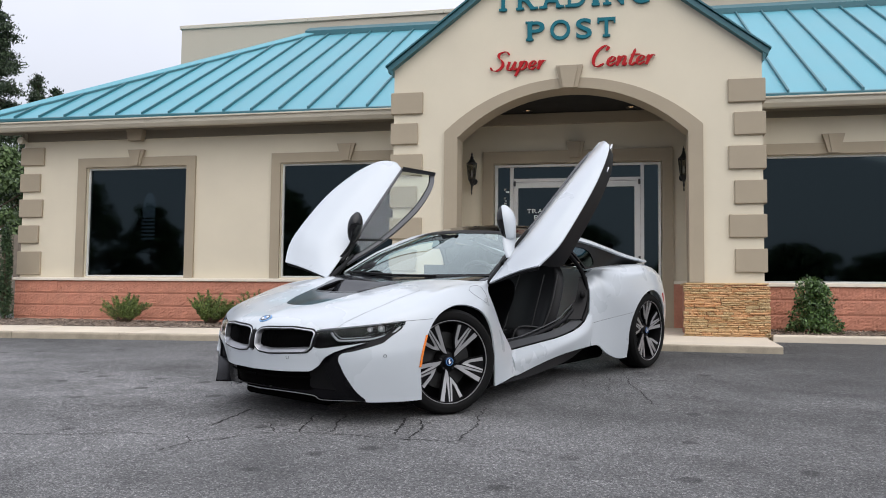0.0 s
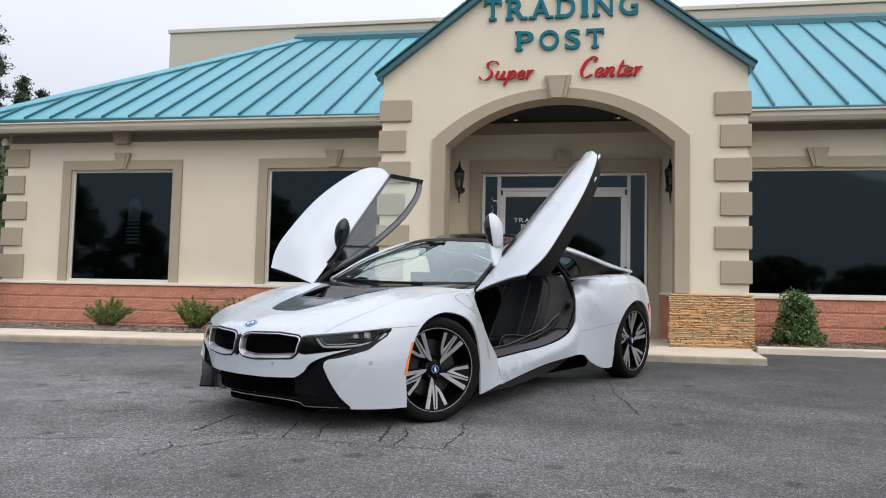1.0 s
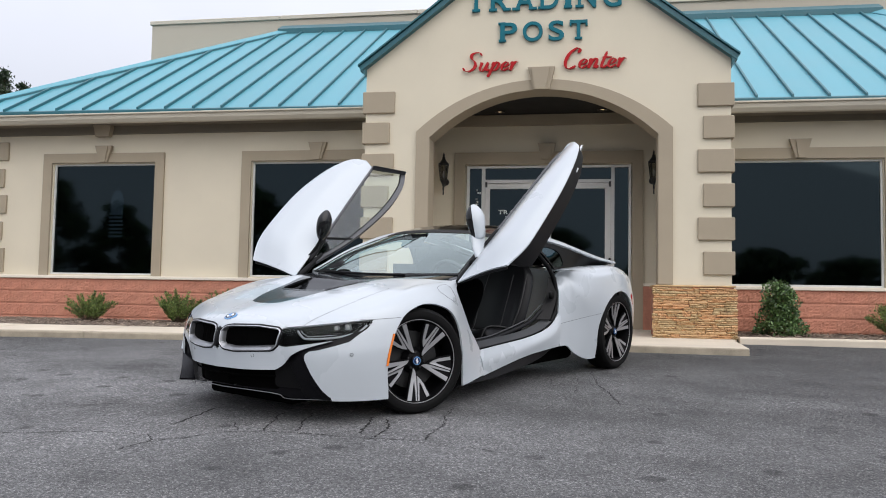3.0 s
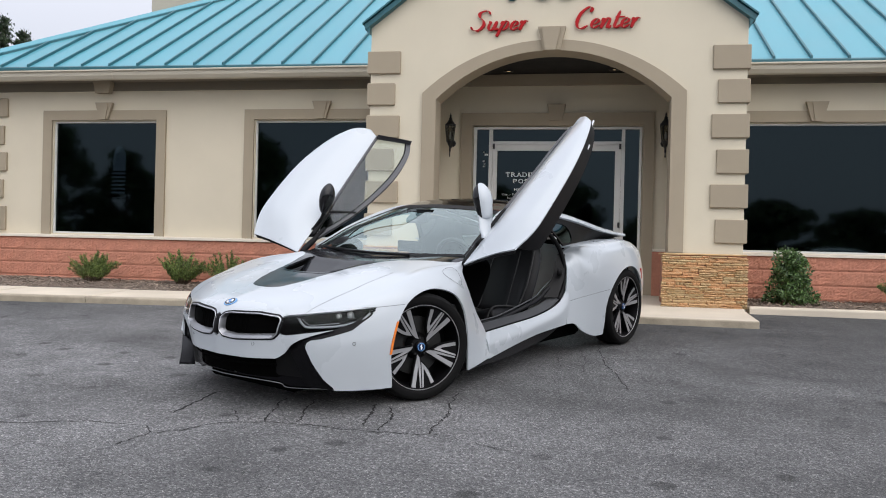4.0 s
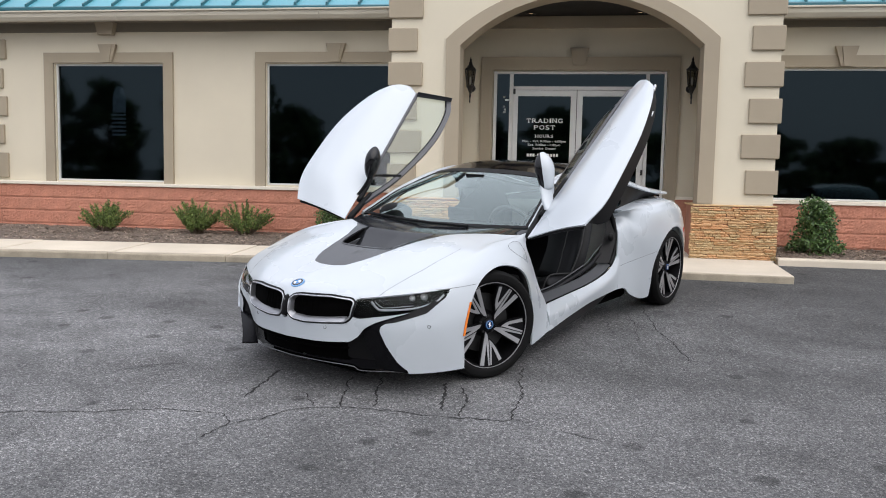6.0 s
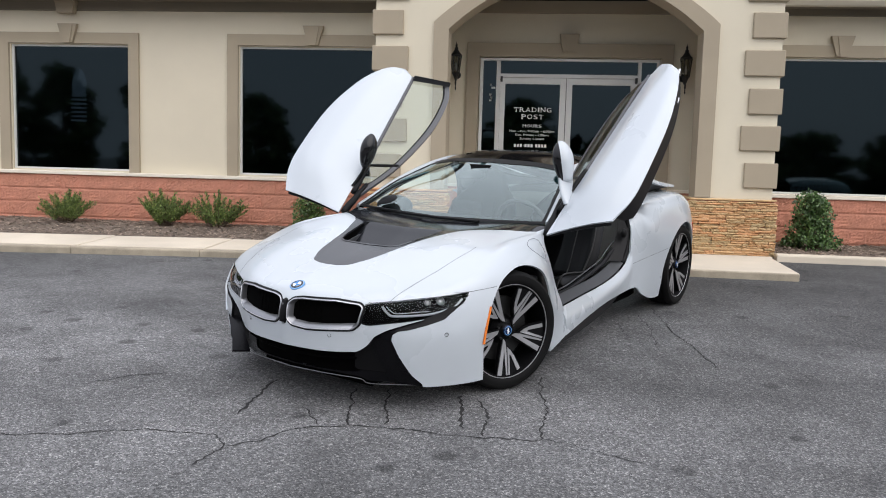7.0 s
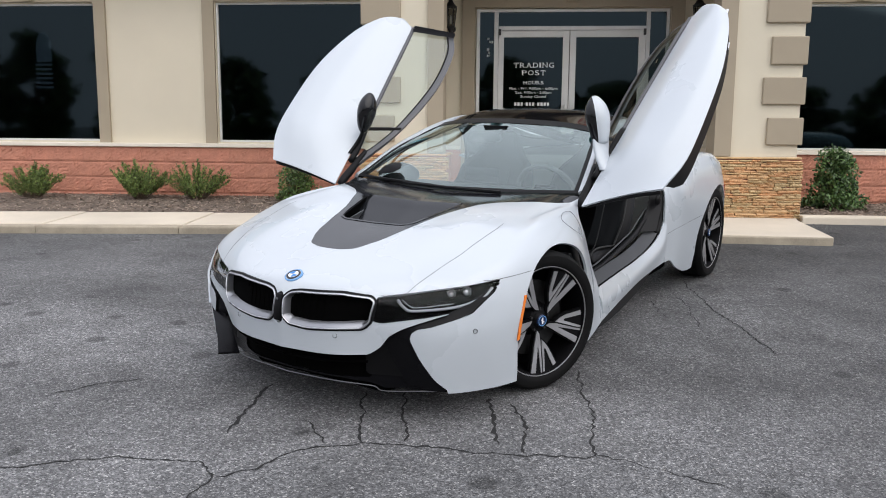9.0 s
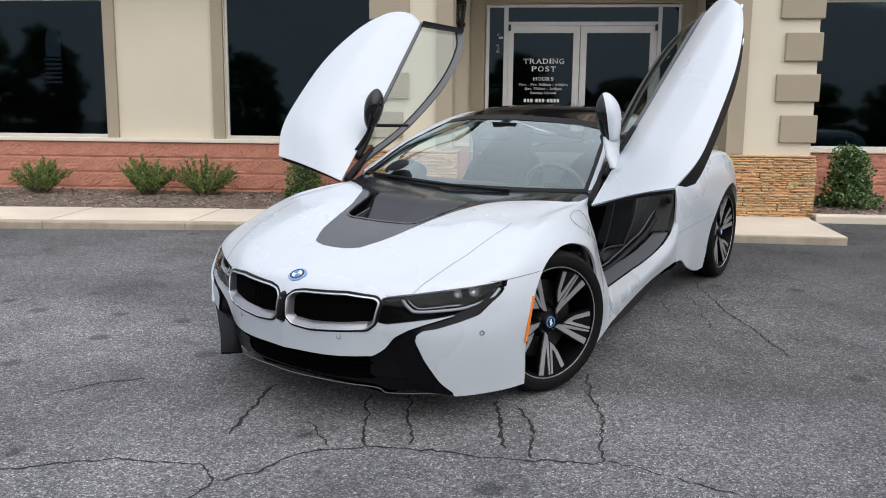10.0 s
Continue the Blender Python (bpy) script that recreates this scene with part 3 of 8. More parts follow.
def build_roof():
    edges = [HX] + [-8.478 + 0.4588 * k for k in range(20)] + [3.318 - 0.4588 * k for k in (5, 4, 3, 2, 1, 0)] + [3.318 + 0.4588 * k for k in range(1, 15)] + [EX]
    edges = [e for i, e in enumerate(edges) if i == 0 or e > edges[i - 1] + 0.05]
    turn = (HX + HIP, EX - HIP)
    for a, b in zip(edges, edges[1:]):
        pts = [(a, HY), (b, HY), (b, hip_y(b))] + [(m, HY + RUN) for m in turn if a < m < b] + [(a, hip_y(a))]
        clean = [p for i, p in enumerate(pts) if abs(p[0] - pts[i - 1][0]) + abs(p[1] - pts[i - 1][1]) > 1e-4]
        part("roof_pan", roof_strip(bmesh.new(), clean, 0.0, 0.02), TEAL, ROOF)
        y1 = hip_y(a) - 0.05
        if y1 > HY + 0.1:
            w = 0.013
            # the shade on the ribs' sides is put into their dark teal
            part("seam", roof_strip(bmesh.new(), ((a - w, HY - .012), (a + w, HY - .012), (a + w, y1), (a - w, y1)), 0.046, 0.05), TEALDK, ROOF)
    # hip caps: a pale folded strip, its shade painted as a dark lip
    for x0, x1 in ((HX, HX + HIP), (EX, EX - HIP)):
        d = 1 if x1 > x0 else -1
        u, v = Vector((x0, HY, roof_z(x0, HY))), Vector((x1, HY + RUN, roof_z(x1, HY + RUN)))
        across = Vector((RUN, -HIP * d, 0)).normalized() * (1 if d > 0 else 1)
        for side in (1, -1):
            o = across * side * 0.15
            fall = Vector((0, 0, -0.062 if side > 0 else -0.09))
            bm = bmesh.new()
            a = [u + Vector((0, 0, 0.075)), v + Vector((0, 0, 0.075)), v + o + Vector((0, 0, .055)) + fall, u + o + Vector((0, 0, .055)) + fall]
            vs = [bm.verts.new(p) for p in a] + [bm.verts.new(p - Vector((0, 0, 0.012))) for p in a]
            for f in ((0, 1, 2, 3), (7, 6, 5, 4), (0, 4, 5, 1), (1, 5, 6, 2), (2, 6, 7, 3), (3, 7, 4, 0)):
                bm.faces.new([vs[i] for i in f])
            bmesh.ops.recalc_face_normals(bm, faces=bm.faces[:])
            part("hip_cap", bm, TEAL, ROOF)
            bm = bmesh.new()
            p, q = a[3] - Vector((0, 0, .013)), a[2] - Vector((0, 0, .013))
            r = [p, q, q - Vector((0, 0, .034)), p - Vector((0, 0, .034))]
            vs = [bm.verts.new(k) for k in r] + [bm.verts.new(k - o.normalized() * .02) for k in r]
            for f in ((0, 1, 2, 3), (7, 6, 5, 4), (0, 4, 5, 1), (1, 5, 6, 2), (2, 6, 7, 3), (3, 7, 4, 0)):
                bm.faces.new([vs[i] for i in f])
            bmesh.ops.recalc_face_normals(bm, faces=bm.faces[:])
            part("hip_lip", bm, TEALDK, ROOF, "folded edge in dark teal that carries its shade")
    for a, b in ((HX, PX0), (PX1, EX)):
        bm = bmesh.new()
        roof_strip(bm, ((a, HY - 0.036), (b, HY - 0.036), (b, HY - 0.002), (a, HY - 0.002)), 0.006, 0.04)
        # drip edge whose dark teal doubles as the shade line above the gutter
        part("drip_edge", bm, TEALDK, ROOF, "dark teal drip edge")
    bm = bmesh.new()
    a, b, y = HX + HIP - 0.14, EX - HIP + 0.14, HY + RUN
    roof_strip(bm, ((a, y - 0.16), (b, y - 0.16), (b, y + 0.10), (a, y + 0.10)), 0.115, 0.11)
    part("ridge_cap", bm, TEALDK, ROOF, "dark teal ridge flashing")
    for x0, x1 in ((HX, HX + HIP), (EX, EX - HIP)):
        end = bmesh.new()
        e = [end.verts.new(p) for p in ((x0, HY, roof_z(x0, HY) - .003), (x1, HY + RUN, roof_z(x1, HY + RUN) - .003), (x1, 13.5, roof_z(x1, HY + RUN) - .003), (x0, 17.7, roof_z(x0, HY) - .003))]
        end.faces.new(e)
        back = [end.verts.new(v.co - Vector((0, 0, 0.02))) for v in e]
        end.faces.new(list(reversed(back)))
        for i in range(4):
            k = (i + 1) % 4
            end.faces.new((e[k], e[i], back[i], back[k]))
        bmesh.ops.recalc_face_normals(end, faces=end.faces[:])
        part("end_slope", end, TEAL, ROOF)


build_roof()
HALLWALL = material("hall_stucco", (0.47, 0.43, 0.35), 0.9, vary=0.06, scale=0.8, fine=200, bump=0.3, depth=0.002)
structure("parapet_wall", boxed(-8.50, RIGHT, 11.30, 17.2, 3.4, 6.74), HALLWALL, "tall beige stucco wall of the hall behind", "wall")
COPING = thing("parapet_cap", "cream metal coping on the hall wall", "coping", kind="structure")
for a in (-8.54, -5.49, -2.44, 0.61, 3.66, 6.71):
    part("coping_length", boxed(a, a + 3.046, 11.26, 17.24, 6.74, 6.83, 0.01), GUTTER, COPING)

# ---- portico ----
HALF, SPRING, ARCH_RISE = 1.440, 2.83, 0.595


def arc(half, spring, rise, n=28):
    r = (half * half + rise * rise) / (2 * rise)
    a = math.asin(half / r)
    return [(MID + r * math.sin(-a + 2 * a * i / n), spring + rise - r + r * math.cos(-a + 2 * a * i / n)) for i in range(n + 1)]


GABLE_Z, GABLE_K = 3.81, 0.765
PEAK = GABLE_Z + GABLE_K * (PX1 - MID)
PORTICO = thing("portico", "cream stucco gabled portico with a broad arch", "portico", kind="structure")
bm = bmesh.new()
inner = arc(HALF, SPRING, ARCH_RISE)
prism(bm, [(PX0, 0.3), (inner[0][0], 0.3)] + inner + [(inner[-1][0], 0.3), (PX1, 0.3), (PX1, GABLE_Z), (MID, PEAK), (PX0, GABLE_Z)], "y", PY, PY + 0.32)
bmesh.ops.triangulate(bm, faces=[f for f in bm.faces if len(f.verts) > 4])
part("front_wall", bm, STUCCO, PORTICO)
for x0, x1 in ((PX0, PX0 + 0.30), (PX1 - 0.30, PX1)):
    part("side_wall", boxed(x0, x1, PY + 0.32, WALL + 0.02, 0.3, GABLE_Z - 0.1), STUCCO, PORTICO)
outer = arc(HALF + 0.168, SPRING + 0.078, 0.642)
bm = bmesh.new()
o, i_ = [(outer[0][0], 0.98)] + outer + [(outer[-1][0], 0.98)], [(inner[0][0] + 0.0, 0.98)] + inner + [(inner[-1][0], 0.98)]
fr = {}
for key, line, y in (("of", o, PY - 0.035), ("if", i_, PY - 0.035), ("ob", o, PY + 0.004), ("ib", i_, PY + 0.332)):
    off = 0.006 if key[0] == "i" else 0.0
    fr[key] = [bm.verts.new((x + (MID - x) * off / HALF, y, z - (off if z > SPRING else 0))) for x, z in line]
for k in range(len(o) - 1):
    bm.faces.new((fr["of"][k], fr["of"][k + 1], fr["if"][k + 1], fr["if"][k]))
    bm.faces.new((fr["if"][k], fr["if"][k + 1], fr["ib"][k + 1], fr["ib"][k]))
    bm.faces.new((fr["of"][k + 1], fr["of"][k], fr["ob"][k], fr["ob"][k + 1]))
bmesh.ops.recalc_face_normals(bm, faces=bm.faces[:])
part("arch_trim", bm, TAUPE, PORTICO, "taupe stucco arch surround")
bm = bmesh.new()
prism(bm, ((0.40, 3.415), (0.605, 3.415), (0.672, 3.70), (0.33, 3.70)), "y", PY - 0.075, PY + 0.01)
prism(bm, ((0.425, 3.41), (0.555, 3.41), (0.61, 3.685), (0.375, 3.685)), "y", PY - 0.10, PY - 0.07)
part("keystone", bm, TAUPE, PORTICO)
for k, (z0, z1) in enumerate(((3.16, 3.445), (2.76, 3.04), (2.345, 2.63), (1.925, 2.21), (1.518, 1.797), (1.10, 1.383))):
    w = 0.41 if k % 2 == 0 else 0.345
    for side in (-1, 1):
        x0, x1 = (PX1 - w + 0.015, PX1 + 0.035) if side > 0 else (PX0 - 0.035, PX0 + w - 0.015)
        part("quoin", boxed(x0, x1, PY - 0.04, PY + 0.40, z0, z1, 0.008), TAUPE, PORTICO)
# rake boards and roof of the gable
for s in (-1, 1):
    bm = bmesh.new()
    x_e = MID + s * (PX1 - MID + 0.06)
    z_e = GABLE_Z - GABLE_K * 0.06
    prism(bm, ((MID, PEAK + 0.015), (x_e, z_e + 0.015), (x_e, z_e - 0.06), (MID, PEAK - 0.065)), "y", PY - 0.10, PY + 0.02)
    prism(bm, ((MID, PEAK + 0.05), (x_e + s * 0.03, z_e + 0.027), (x_e + s * 0.03, z_e + 0.005), (MID, PEAK + 0.02)), "y", PY - 0.13, HY + 3.4)
    part("rake_board", bm, TEALDK, PORTICO, "dark teal metal rake trim")
for s in (-1, 1):
    bm = bmesh.new()
    x_e = MID + s * (PX1 - MID)
    prism(bm, ((x_e, 3.82), (x_e + s * .02, 3.84), (x_e + s * .085, 3.765), (x_e + s * .01, 3.66), (x_e, 3.66)), "y", PY - .09, PY + .30)
    part("rake_foot", bm, TEALDK, PORTICO, "folded dark teal foot of the rake trim")
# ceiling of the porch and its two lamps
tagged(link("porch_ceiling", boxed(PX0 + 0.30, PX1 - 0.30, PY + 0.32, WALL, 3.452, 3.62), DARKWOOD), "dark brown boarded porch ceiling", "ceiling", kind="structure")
structure("porch_frieze", boxed(PX0 + 0.30, PX1 - 0.30, WALL - 0.16, WALL - 0.001, 3.285, 3.448, 0.004), TAUPE, "taupe frieze board inside the porch", "frieze")
structure("porch_wall", wall_with_holes(PX0 + 0.30, PX1 - 0.30, 0.3, 3.450, WALL - 0.12, WALL, ((DOOR[0] - 0.012, DOOR[1] + 0.012, 0.3, DOOR[3] + 0.01),)), STUCCO, "cream stucco wall at the back of the porch", "wall")


# ---- the sports car: axes ahead, left and up from the ground under its front axle ----
CAR = Matrix(((-0.46175, 0.88701, 0.00269, -0.7238), (-0.88571, -0.46091, -0.05545, 0.3943), (-0.04795, -0.02799, 0.99846, 0.0360), (0, 0, 0, 1)))
WHITE = material("pearl_white_paint", (0.475, 0.512, 0.545), 0.28, vary=0.012, scale=2, fine=700, bump=0.0, coat=0.6)
BLACKGLOSS = material("gloss_black_panel", (0.005, 0.005, 0.006), 0.07, vary=0.1, bump=0.0, spec=0.45)
VENT = material("satin_vent_panel", (0.012, 0.013, 0.016), 0.11, vary=0.06, scale=3, bump=0.0, spec=0.52)
BLADE = material("satin_black_blade", (0.004, 0.004, 0.005), 0.26, vary=0.1, bump=0.0, spec=0.13)
GAP = material("shaded_gap", (0.11, 0.115, 0.12), 0.7, vary=0.05, bump=0.0, spec=0.2)
FRAMEGREY = material("grey_frame", (0.062, 0.062, 0.069), 0.35, vary=0.05, scale=3, bump=0.0)
SCOOP = material("scoop_plastic", (0.010, 0.011, 0.013), 0.14, vary=0.06, scale=3, bump=0.0, spec=0.34)
SILLBLACK = material("matt_black_sill", (0.010, 0.010, 0.011), 0.5, vary=0.15, fine=200, bump=0.1, depth=0.001, spec=0.12)
SATIN = material("satin_dark_panel", (0.032, 0.033, 0.037), 0.32, vary=0.05, scale=3, bump=0.0, coat=0.3)
PLASTIC = material("black_plastic", (0.004, 0.004, 0.0045), 0.42, vary=0.15, fine=300, bump=0.1, depth=0.001, spec=0.14)
VOID = material("dark_mesh", (0.001, 0.001, 0.001), 0.9, vary=0.2, bump=0.0, spec=0.03)
KIDNEY = material("dark_chrome", (0.27, 0.275, 0.29), 0.30, metal=0.8, vary=0.04, bump=0.0)
RUBBER = material("tyre_rubber", (0.005, 0.005, 0.005), 0.65, vary=0.2, fine=200, bump=0.15, depth=0.001, spec=0.12)


def cr(points, n):
    """n + 1 points on a smooth curve through the given ones."""
    p = np.array(points, float)
    if len(p) == 2:
        return p[0] + (p[1] - p[0]) * np.linspace(0, 1, n + 1)[:, None]
    e = np.vstack([2 * p[0] - p[1], p, 2 * p[-1] - p[-2]])
    out = []
    for s in np.linspace(0, len(p) - 1, n + 1):
        i = min(int(s), len(p) - 2)
        t = s - i
        a, b, c, d = e[i], e[i + 1], e[i + 2], e[i + 3]
        out.append(0.5 * (2 * b + (c - a) * t + (2 * a - 5 * b + 4 * c - d) * t * t + (3 * b - a - 3 * c + d) * t ** 3))
    return np.array(out)


def net(slices, nu, nv):
    """A smooth sheet through slices of points: nu steps over the slices, nv along each."""
    rows = np.array([cr(s, nv) for s in slices])
    return np.stack([cr(rows[:, k], nu) for k in range(nv + 1)], axis=1)


def sheet(grid, flip=False):
    bm = bmesh.new()
    vs = [[bm.verts.new(p) for p in row] for row in grid]
    for r, s in zip(vs, vs[1:]):
        for i in range(len(r) - 1):
            q = (r[i], r[i + 1], s[i + 1], s[i])
            bm.faces.new(tuple(reversed(q)) if flip else q)
    return bm


def front_master():
    """Half of the nose: slices fan from the foot of the windscreen over bonnet and wing down to the skirt."""
    S = [
        ((-.42, 0, .855), (-.05, 0, .82), (.40, 0, .738), (.80, 0, .645), (.905, 0, .588), (.94, 0, .48), (.932, 0, .36), (.91, 0, .15)),
        ((-.43, .20, .86), (-.05, .23, .828), (.38, .26, .745), (.76, .26, .643), (.868, .26, .58), (.90, .26, .47), (.892, .26, .35), (.88, .26, .14)),
        ((-.45, .38, .865), (-.08, .42, .84), (.30, .46, .765), (.64, .46, .662), (.78, .455, .58), (.805, .45, .47), (.795, .45, .34), (.78, .45, .13)),
        ((-.47, .50, .87), (-.15, .54, .842), (.18, .60, .778), (.46, .63, .692), (.655, .635, .592), (.70, .64, .46), (.70, .64, .33), (.66, .655, .13)),
        ((-.49, .58, .872), (-.20, .63, .838), (.08, .68, .792), (.32, .725, .717), (.50, .765, .63), (.55, .78, .47), (.545, .785, .35), (.51, .77, .125)),
        ((-.51, .63, .872), (-.26, .68, .832), (.0, .72, .80), (.17, .775, .75), (.29, .84, .65), (.335, .87, .49), (.335, .87, .35), (.32, .85, .125)),
        ((-.53, .67, .87), (-.34, .71, .83), (-.14, .74, .82), (-.03, .79, .785), (.02, .875, .67), (.03, .91, .50), (.03, .91, .35), (.03, .89, .13)),
        ((-.55, .71, .868), (-.44, .73, .838), (-.33, .755, .825), (-.28, .80, .785), (-.29, .87, .67), (-.31, .90, .50), (-.33, .905, .33), (-.34, .895, .13)),
        ((-.575, .75, .865), (-.52, .762, .84), (-.48, .78, .81), (-.455, .80, .77), (-.49, .825, .66), (-.585, .825, .50), (-.70, .82, .36), (-.75, .85, .18)),
    ]
    return net(S, 84, 78)


def rear_master():
    """Half of the rear quarter, from the door opening to the tail."""
    S = [
        ((-1.93, .62, .895), (-1.895, .80, .908), (-1.90, .79, .892), (-1.94, .698, .838), (-1.885, .790, .735), (-1.84, .815, .50), (-1.84, .83, .283)),
        ((-2.0, .62, .905), (-2.0, .826, .911), (-2.0, .822, .890), (-2.0, .774, .850), (-2.0, .824, .75), (-1.97, .830, .51), (-1.97, .830, .270)),
        ((-2.10, .62, .912), (-2.10, .803, .917), (-2.10, .824, .884), (-2.10, .838, .81), (-2.10, .863, .70), (-2.1, .846, .48), (-2.1, .836, .195)),
        ((-2.4, .61, .925), (-2.4, .79, .925), (-2.4, .855, .875), (-2.4, .885, .80), (-2.4, .89, .60), (-2.4, .87, .42), (-2.40, .83, .125)),
        ((-2.8, .60, .935), (-2.8, .80, .935), (-2.8, .860, .885), (-2.8, .89, .82), (-2.8, .92, .62), (-2.8, .92, .42), (-2.8, .90, .2)),
        ((-3.15, .56, .93), (-3.15, .73, .905), (-3.15, .795, .86), (-3.15, .83, .80), (-3.15, .87, .60), (-3.15, .87, .42), (-3.13, .85, .2)),
        ((-3.4, .50, .91), (-3.4, .62, .87), (-3.4, .685, .825), (-3.4, .72, .77), (-3.4, .76, .58), (-3.4, .76, .42), (-3.38, .75, .25)),
        ((-3.6, .30, .90), (-3.6, .40, .86), (-3.61, .45, .81), (-3.62, .48, .75), (-3.63, .52, .57), (-3.62, .52, .42), (-3.58, .50, .28)),
    ]
    return net(S, 84, 60)


def ring(points, n=8):
    """A closed smooth outline through points of the plane."""
    p = np.array(points, float)
    m = len(p)
    out = []
    for i in range(m):
        a, b, c, d = p[i - 1], p[i], p[(i + 1) % m], p[(i + 2) % m]
        for t in np.linspace(0, 1, n, endpoint=False):
            out.append(0.5 * (2 * b + (c - a) * t + (2 * a - 5 * b + 4 * c - d) * t * t + (3 * b - a - 3 * c + d) * t ** 3))
    return np.array(out)


def signed(u, v, outline):
    """Signed distance of points of the plane to a closed outline, negative inside."""
    p = np.stack([u, v], 1)
    best = np.full(len(p), 1e9)
    inside = np.zeros(len(p), bool)
    for a, b in zip(outline, np.roll(outline, -1, 0)):
        e = b - a
        w = p - a
        t = np.clip((w @ e) / max(e @ e, 1e-12), 0, 1)
        best = np.minimum(best, np.hypot(*(w - t[:, None] * e).T))
        cross = (a[1] > p[:, 1]) != (b[1] > p[:, 1])
        inside ^= cross & (p[:, 0] < (b[0] - a[0]) * (p[:, 1] - a[1]) / ((b[1] - a[1]) or 1e-12) + a[0])
    return np.where(inside, -best, best)


def area(points, view, n=6, only=None, grow=0.0):
    """A field over space: negative inside an outline seen from the front (y, z), the side (x, z) or the top (x, y)."""
    line = ring(points, n) if n else np.array(points, float)
    i, j = {"front": (1, 2), "side": (0, 2), "top": (0, 1)}[view]

    def field(co):
        f = signed(co[:, i], co[:, j], line) - grow
        if only is not None:
            f = np.where(only(co), f, np.maximum(np.abs(f), 0.05))
        return f
    return field


def cut(bm, field):
    """Cuts a sheet along a field's zero line. Returns the pieces inside and outside."""
    bm = bm.copy()
    bm.verts.ensure_lookup_table()
    got = field(np.array([v.co[:] for v in bm.verts]))
    val = {v: (0.0 if abs(x) < 2e-4 else float(x)) for v, x in zip(bm.verts, got)}
    fresh = []
    for e in list(bm.edges):
        v0, v1 = e.verts
        a, b = val[v0], val[v1]
        if a * b < 0:
            _, nv = bmesh.utils.edge_split(e, v0, a / (a - b))
            val[nv] = 0.0
            fresh.append(nv)
    touch = fresh + [v for v in val if val[v] == 0.0 and v not in set(fresh)]
    bmesh.ops.connect_verts(bm, verts=list(dict.fromkeys(touch)))
    inner = [sum(val.get(v, 0.0) for v in f.verts) < 0 for f in bm.faces]
    pieces = []
    for want in (True, False):
        c = bm.copy()
        c.faces.ensure_lookup_table()
        bmesh.ops.delete(c, geom=[f for f, k in zip(list(c.faces), inner) if k != want], context="FACES")
        pieces.append(c)
    bm.free()
    return pieces


def outward(bm, centre=(-1.3, 0, 0.45)):
    bm.normal_update()
    c = Vector(centre)
    if sum(f.normal.dot(f.calc_center_median() - c) * f.calc_area() for f in bm.faces) < 0:
        bmesh.ops.reverse_faces(bm, faces=bm.faces[:])
    bm.normal_update()
    return bm


def shift(bm, d):
    """Moves a sheet along its normals."""
    bm.normal_update()
    moves = [(v, v.normal * d) for v in bm.verts]
    for v, m in moves:
        v.co += m
    return bm


def rim(bm, deep=0.012):
    """Turns the free edges of a sheet inwards, to give it a thickness."""
    bm.normal_update()
    edges = [e for e in bm.edges if e.is_boundary]
    normals = {v: v.normal.copy() for e in edges for v in e.verts}
    got = bmesh.ops.extrude_edge_only(bm, edges=edges)["geom"]
    fresh = [g for g in got if isinstance(g, bmesh.types.BMVert)]
    for v in fresh:
        for e in v.link_edges:
            o = e.other_vert(v)
            if o in normals:
                v.co -= normals[o] * deep
                break
    bm.normal_update()
    return bm


def split_two(bm):
    """The two largest connected pieces of a sheet, the foremost first."""
    bm.faces.index_update()
    left, pieces = set(bm.faces), []
    while left:
        stack, got = [left.pop()], []
        while stack:
            f = stack.pop()
            got.append(f)
            for e in f.edges:
                for g in e.link_faces:
                    if g in left:
                        left.discard(g)
                        stack.append(g)
        pieces.append(got)
    pieces.sort(key=len, reverse=True)
    index = [[f.index for f in p] for p in pieces]
    out_ = []
    for keep in index[:2]:
        c = bm.copy()
        c.faces.ensure_lookup_table()
        want = set(keep)
        bmesh.ops.delete(c, geom=[f for f in c.faces if f.index not in want], context="FACES")
        out_.append(c)
    return sorted(out_, key=lambda c: -max(v.co.x for v in c.verts))


def on_side(bm, s):
    """A copy of a left-hand piece for the side s."""
    c = bm.copy()
    if s < 0:
        for v in c.verts:
            v.co.y = -v.co.y
        bmesh.ops.reverse_faces(c, faces=c.faces[:])
        c.normal_update()
    return c


def both_halves(bm):
    """One sheet of a left half and its mirror image."""
    other = on_side(bm, -1)
    me = bpy.data.meshes.new("half")
    other.to_mesh(me)
    other.free()
    c = bm.copy()
    c.from_mesh(me)
    bpy.data.meshes.remove(me)
    bmesh.ops.remove_doubles(c, verts=[v for v in c.verts if abs(v.co.y) < 0.004], dist=0.003)
    return c


def ribbon(rails, n, m=6):
    """A smooth strip between rails of points."""
    return sheet(net(rails, m * (len(rails) - 1), n))


def panel(name, bm, mat, parent, label="", deep=0.012, angle=50):
    outward(bm)
    rim(bm, deep)
    return part(name, bm, mat, parent, label, smooth=True, angle=angle)


CHROME = material("satin_silver", (0.62, 0.63, 0.65), 0.28, metal=0.9, vary=0.04, bump=0.0)
MACHINED = material("machined_alloy", (0.44, 0.44, 0.45), 0.38, metal=0.75, vary=0.05, fine=400, bump=0.02)
ALLOYBLACK = material("black_alloy", (0.003, 0.003, 0.0035), 0.5, vary=0.1, bump=0.0, spec=0.12)
LEATHER = material("black_leather", (0.0075, 0.0075, 0.0085), 0.42, vary=0.15, fine=500, bump=0.25, depth=0.001, spec=0.18)
GREYLEATHER = material("grey_leather", (0.06, 0.06, 0.064), 0.5, vary=0.12, fine=500, bump=0.2, depth=0.001)
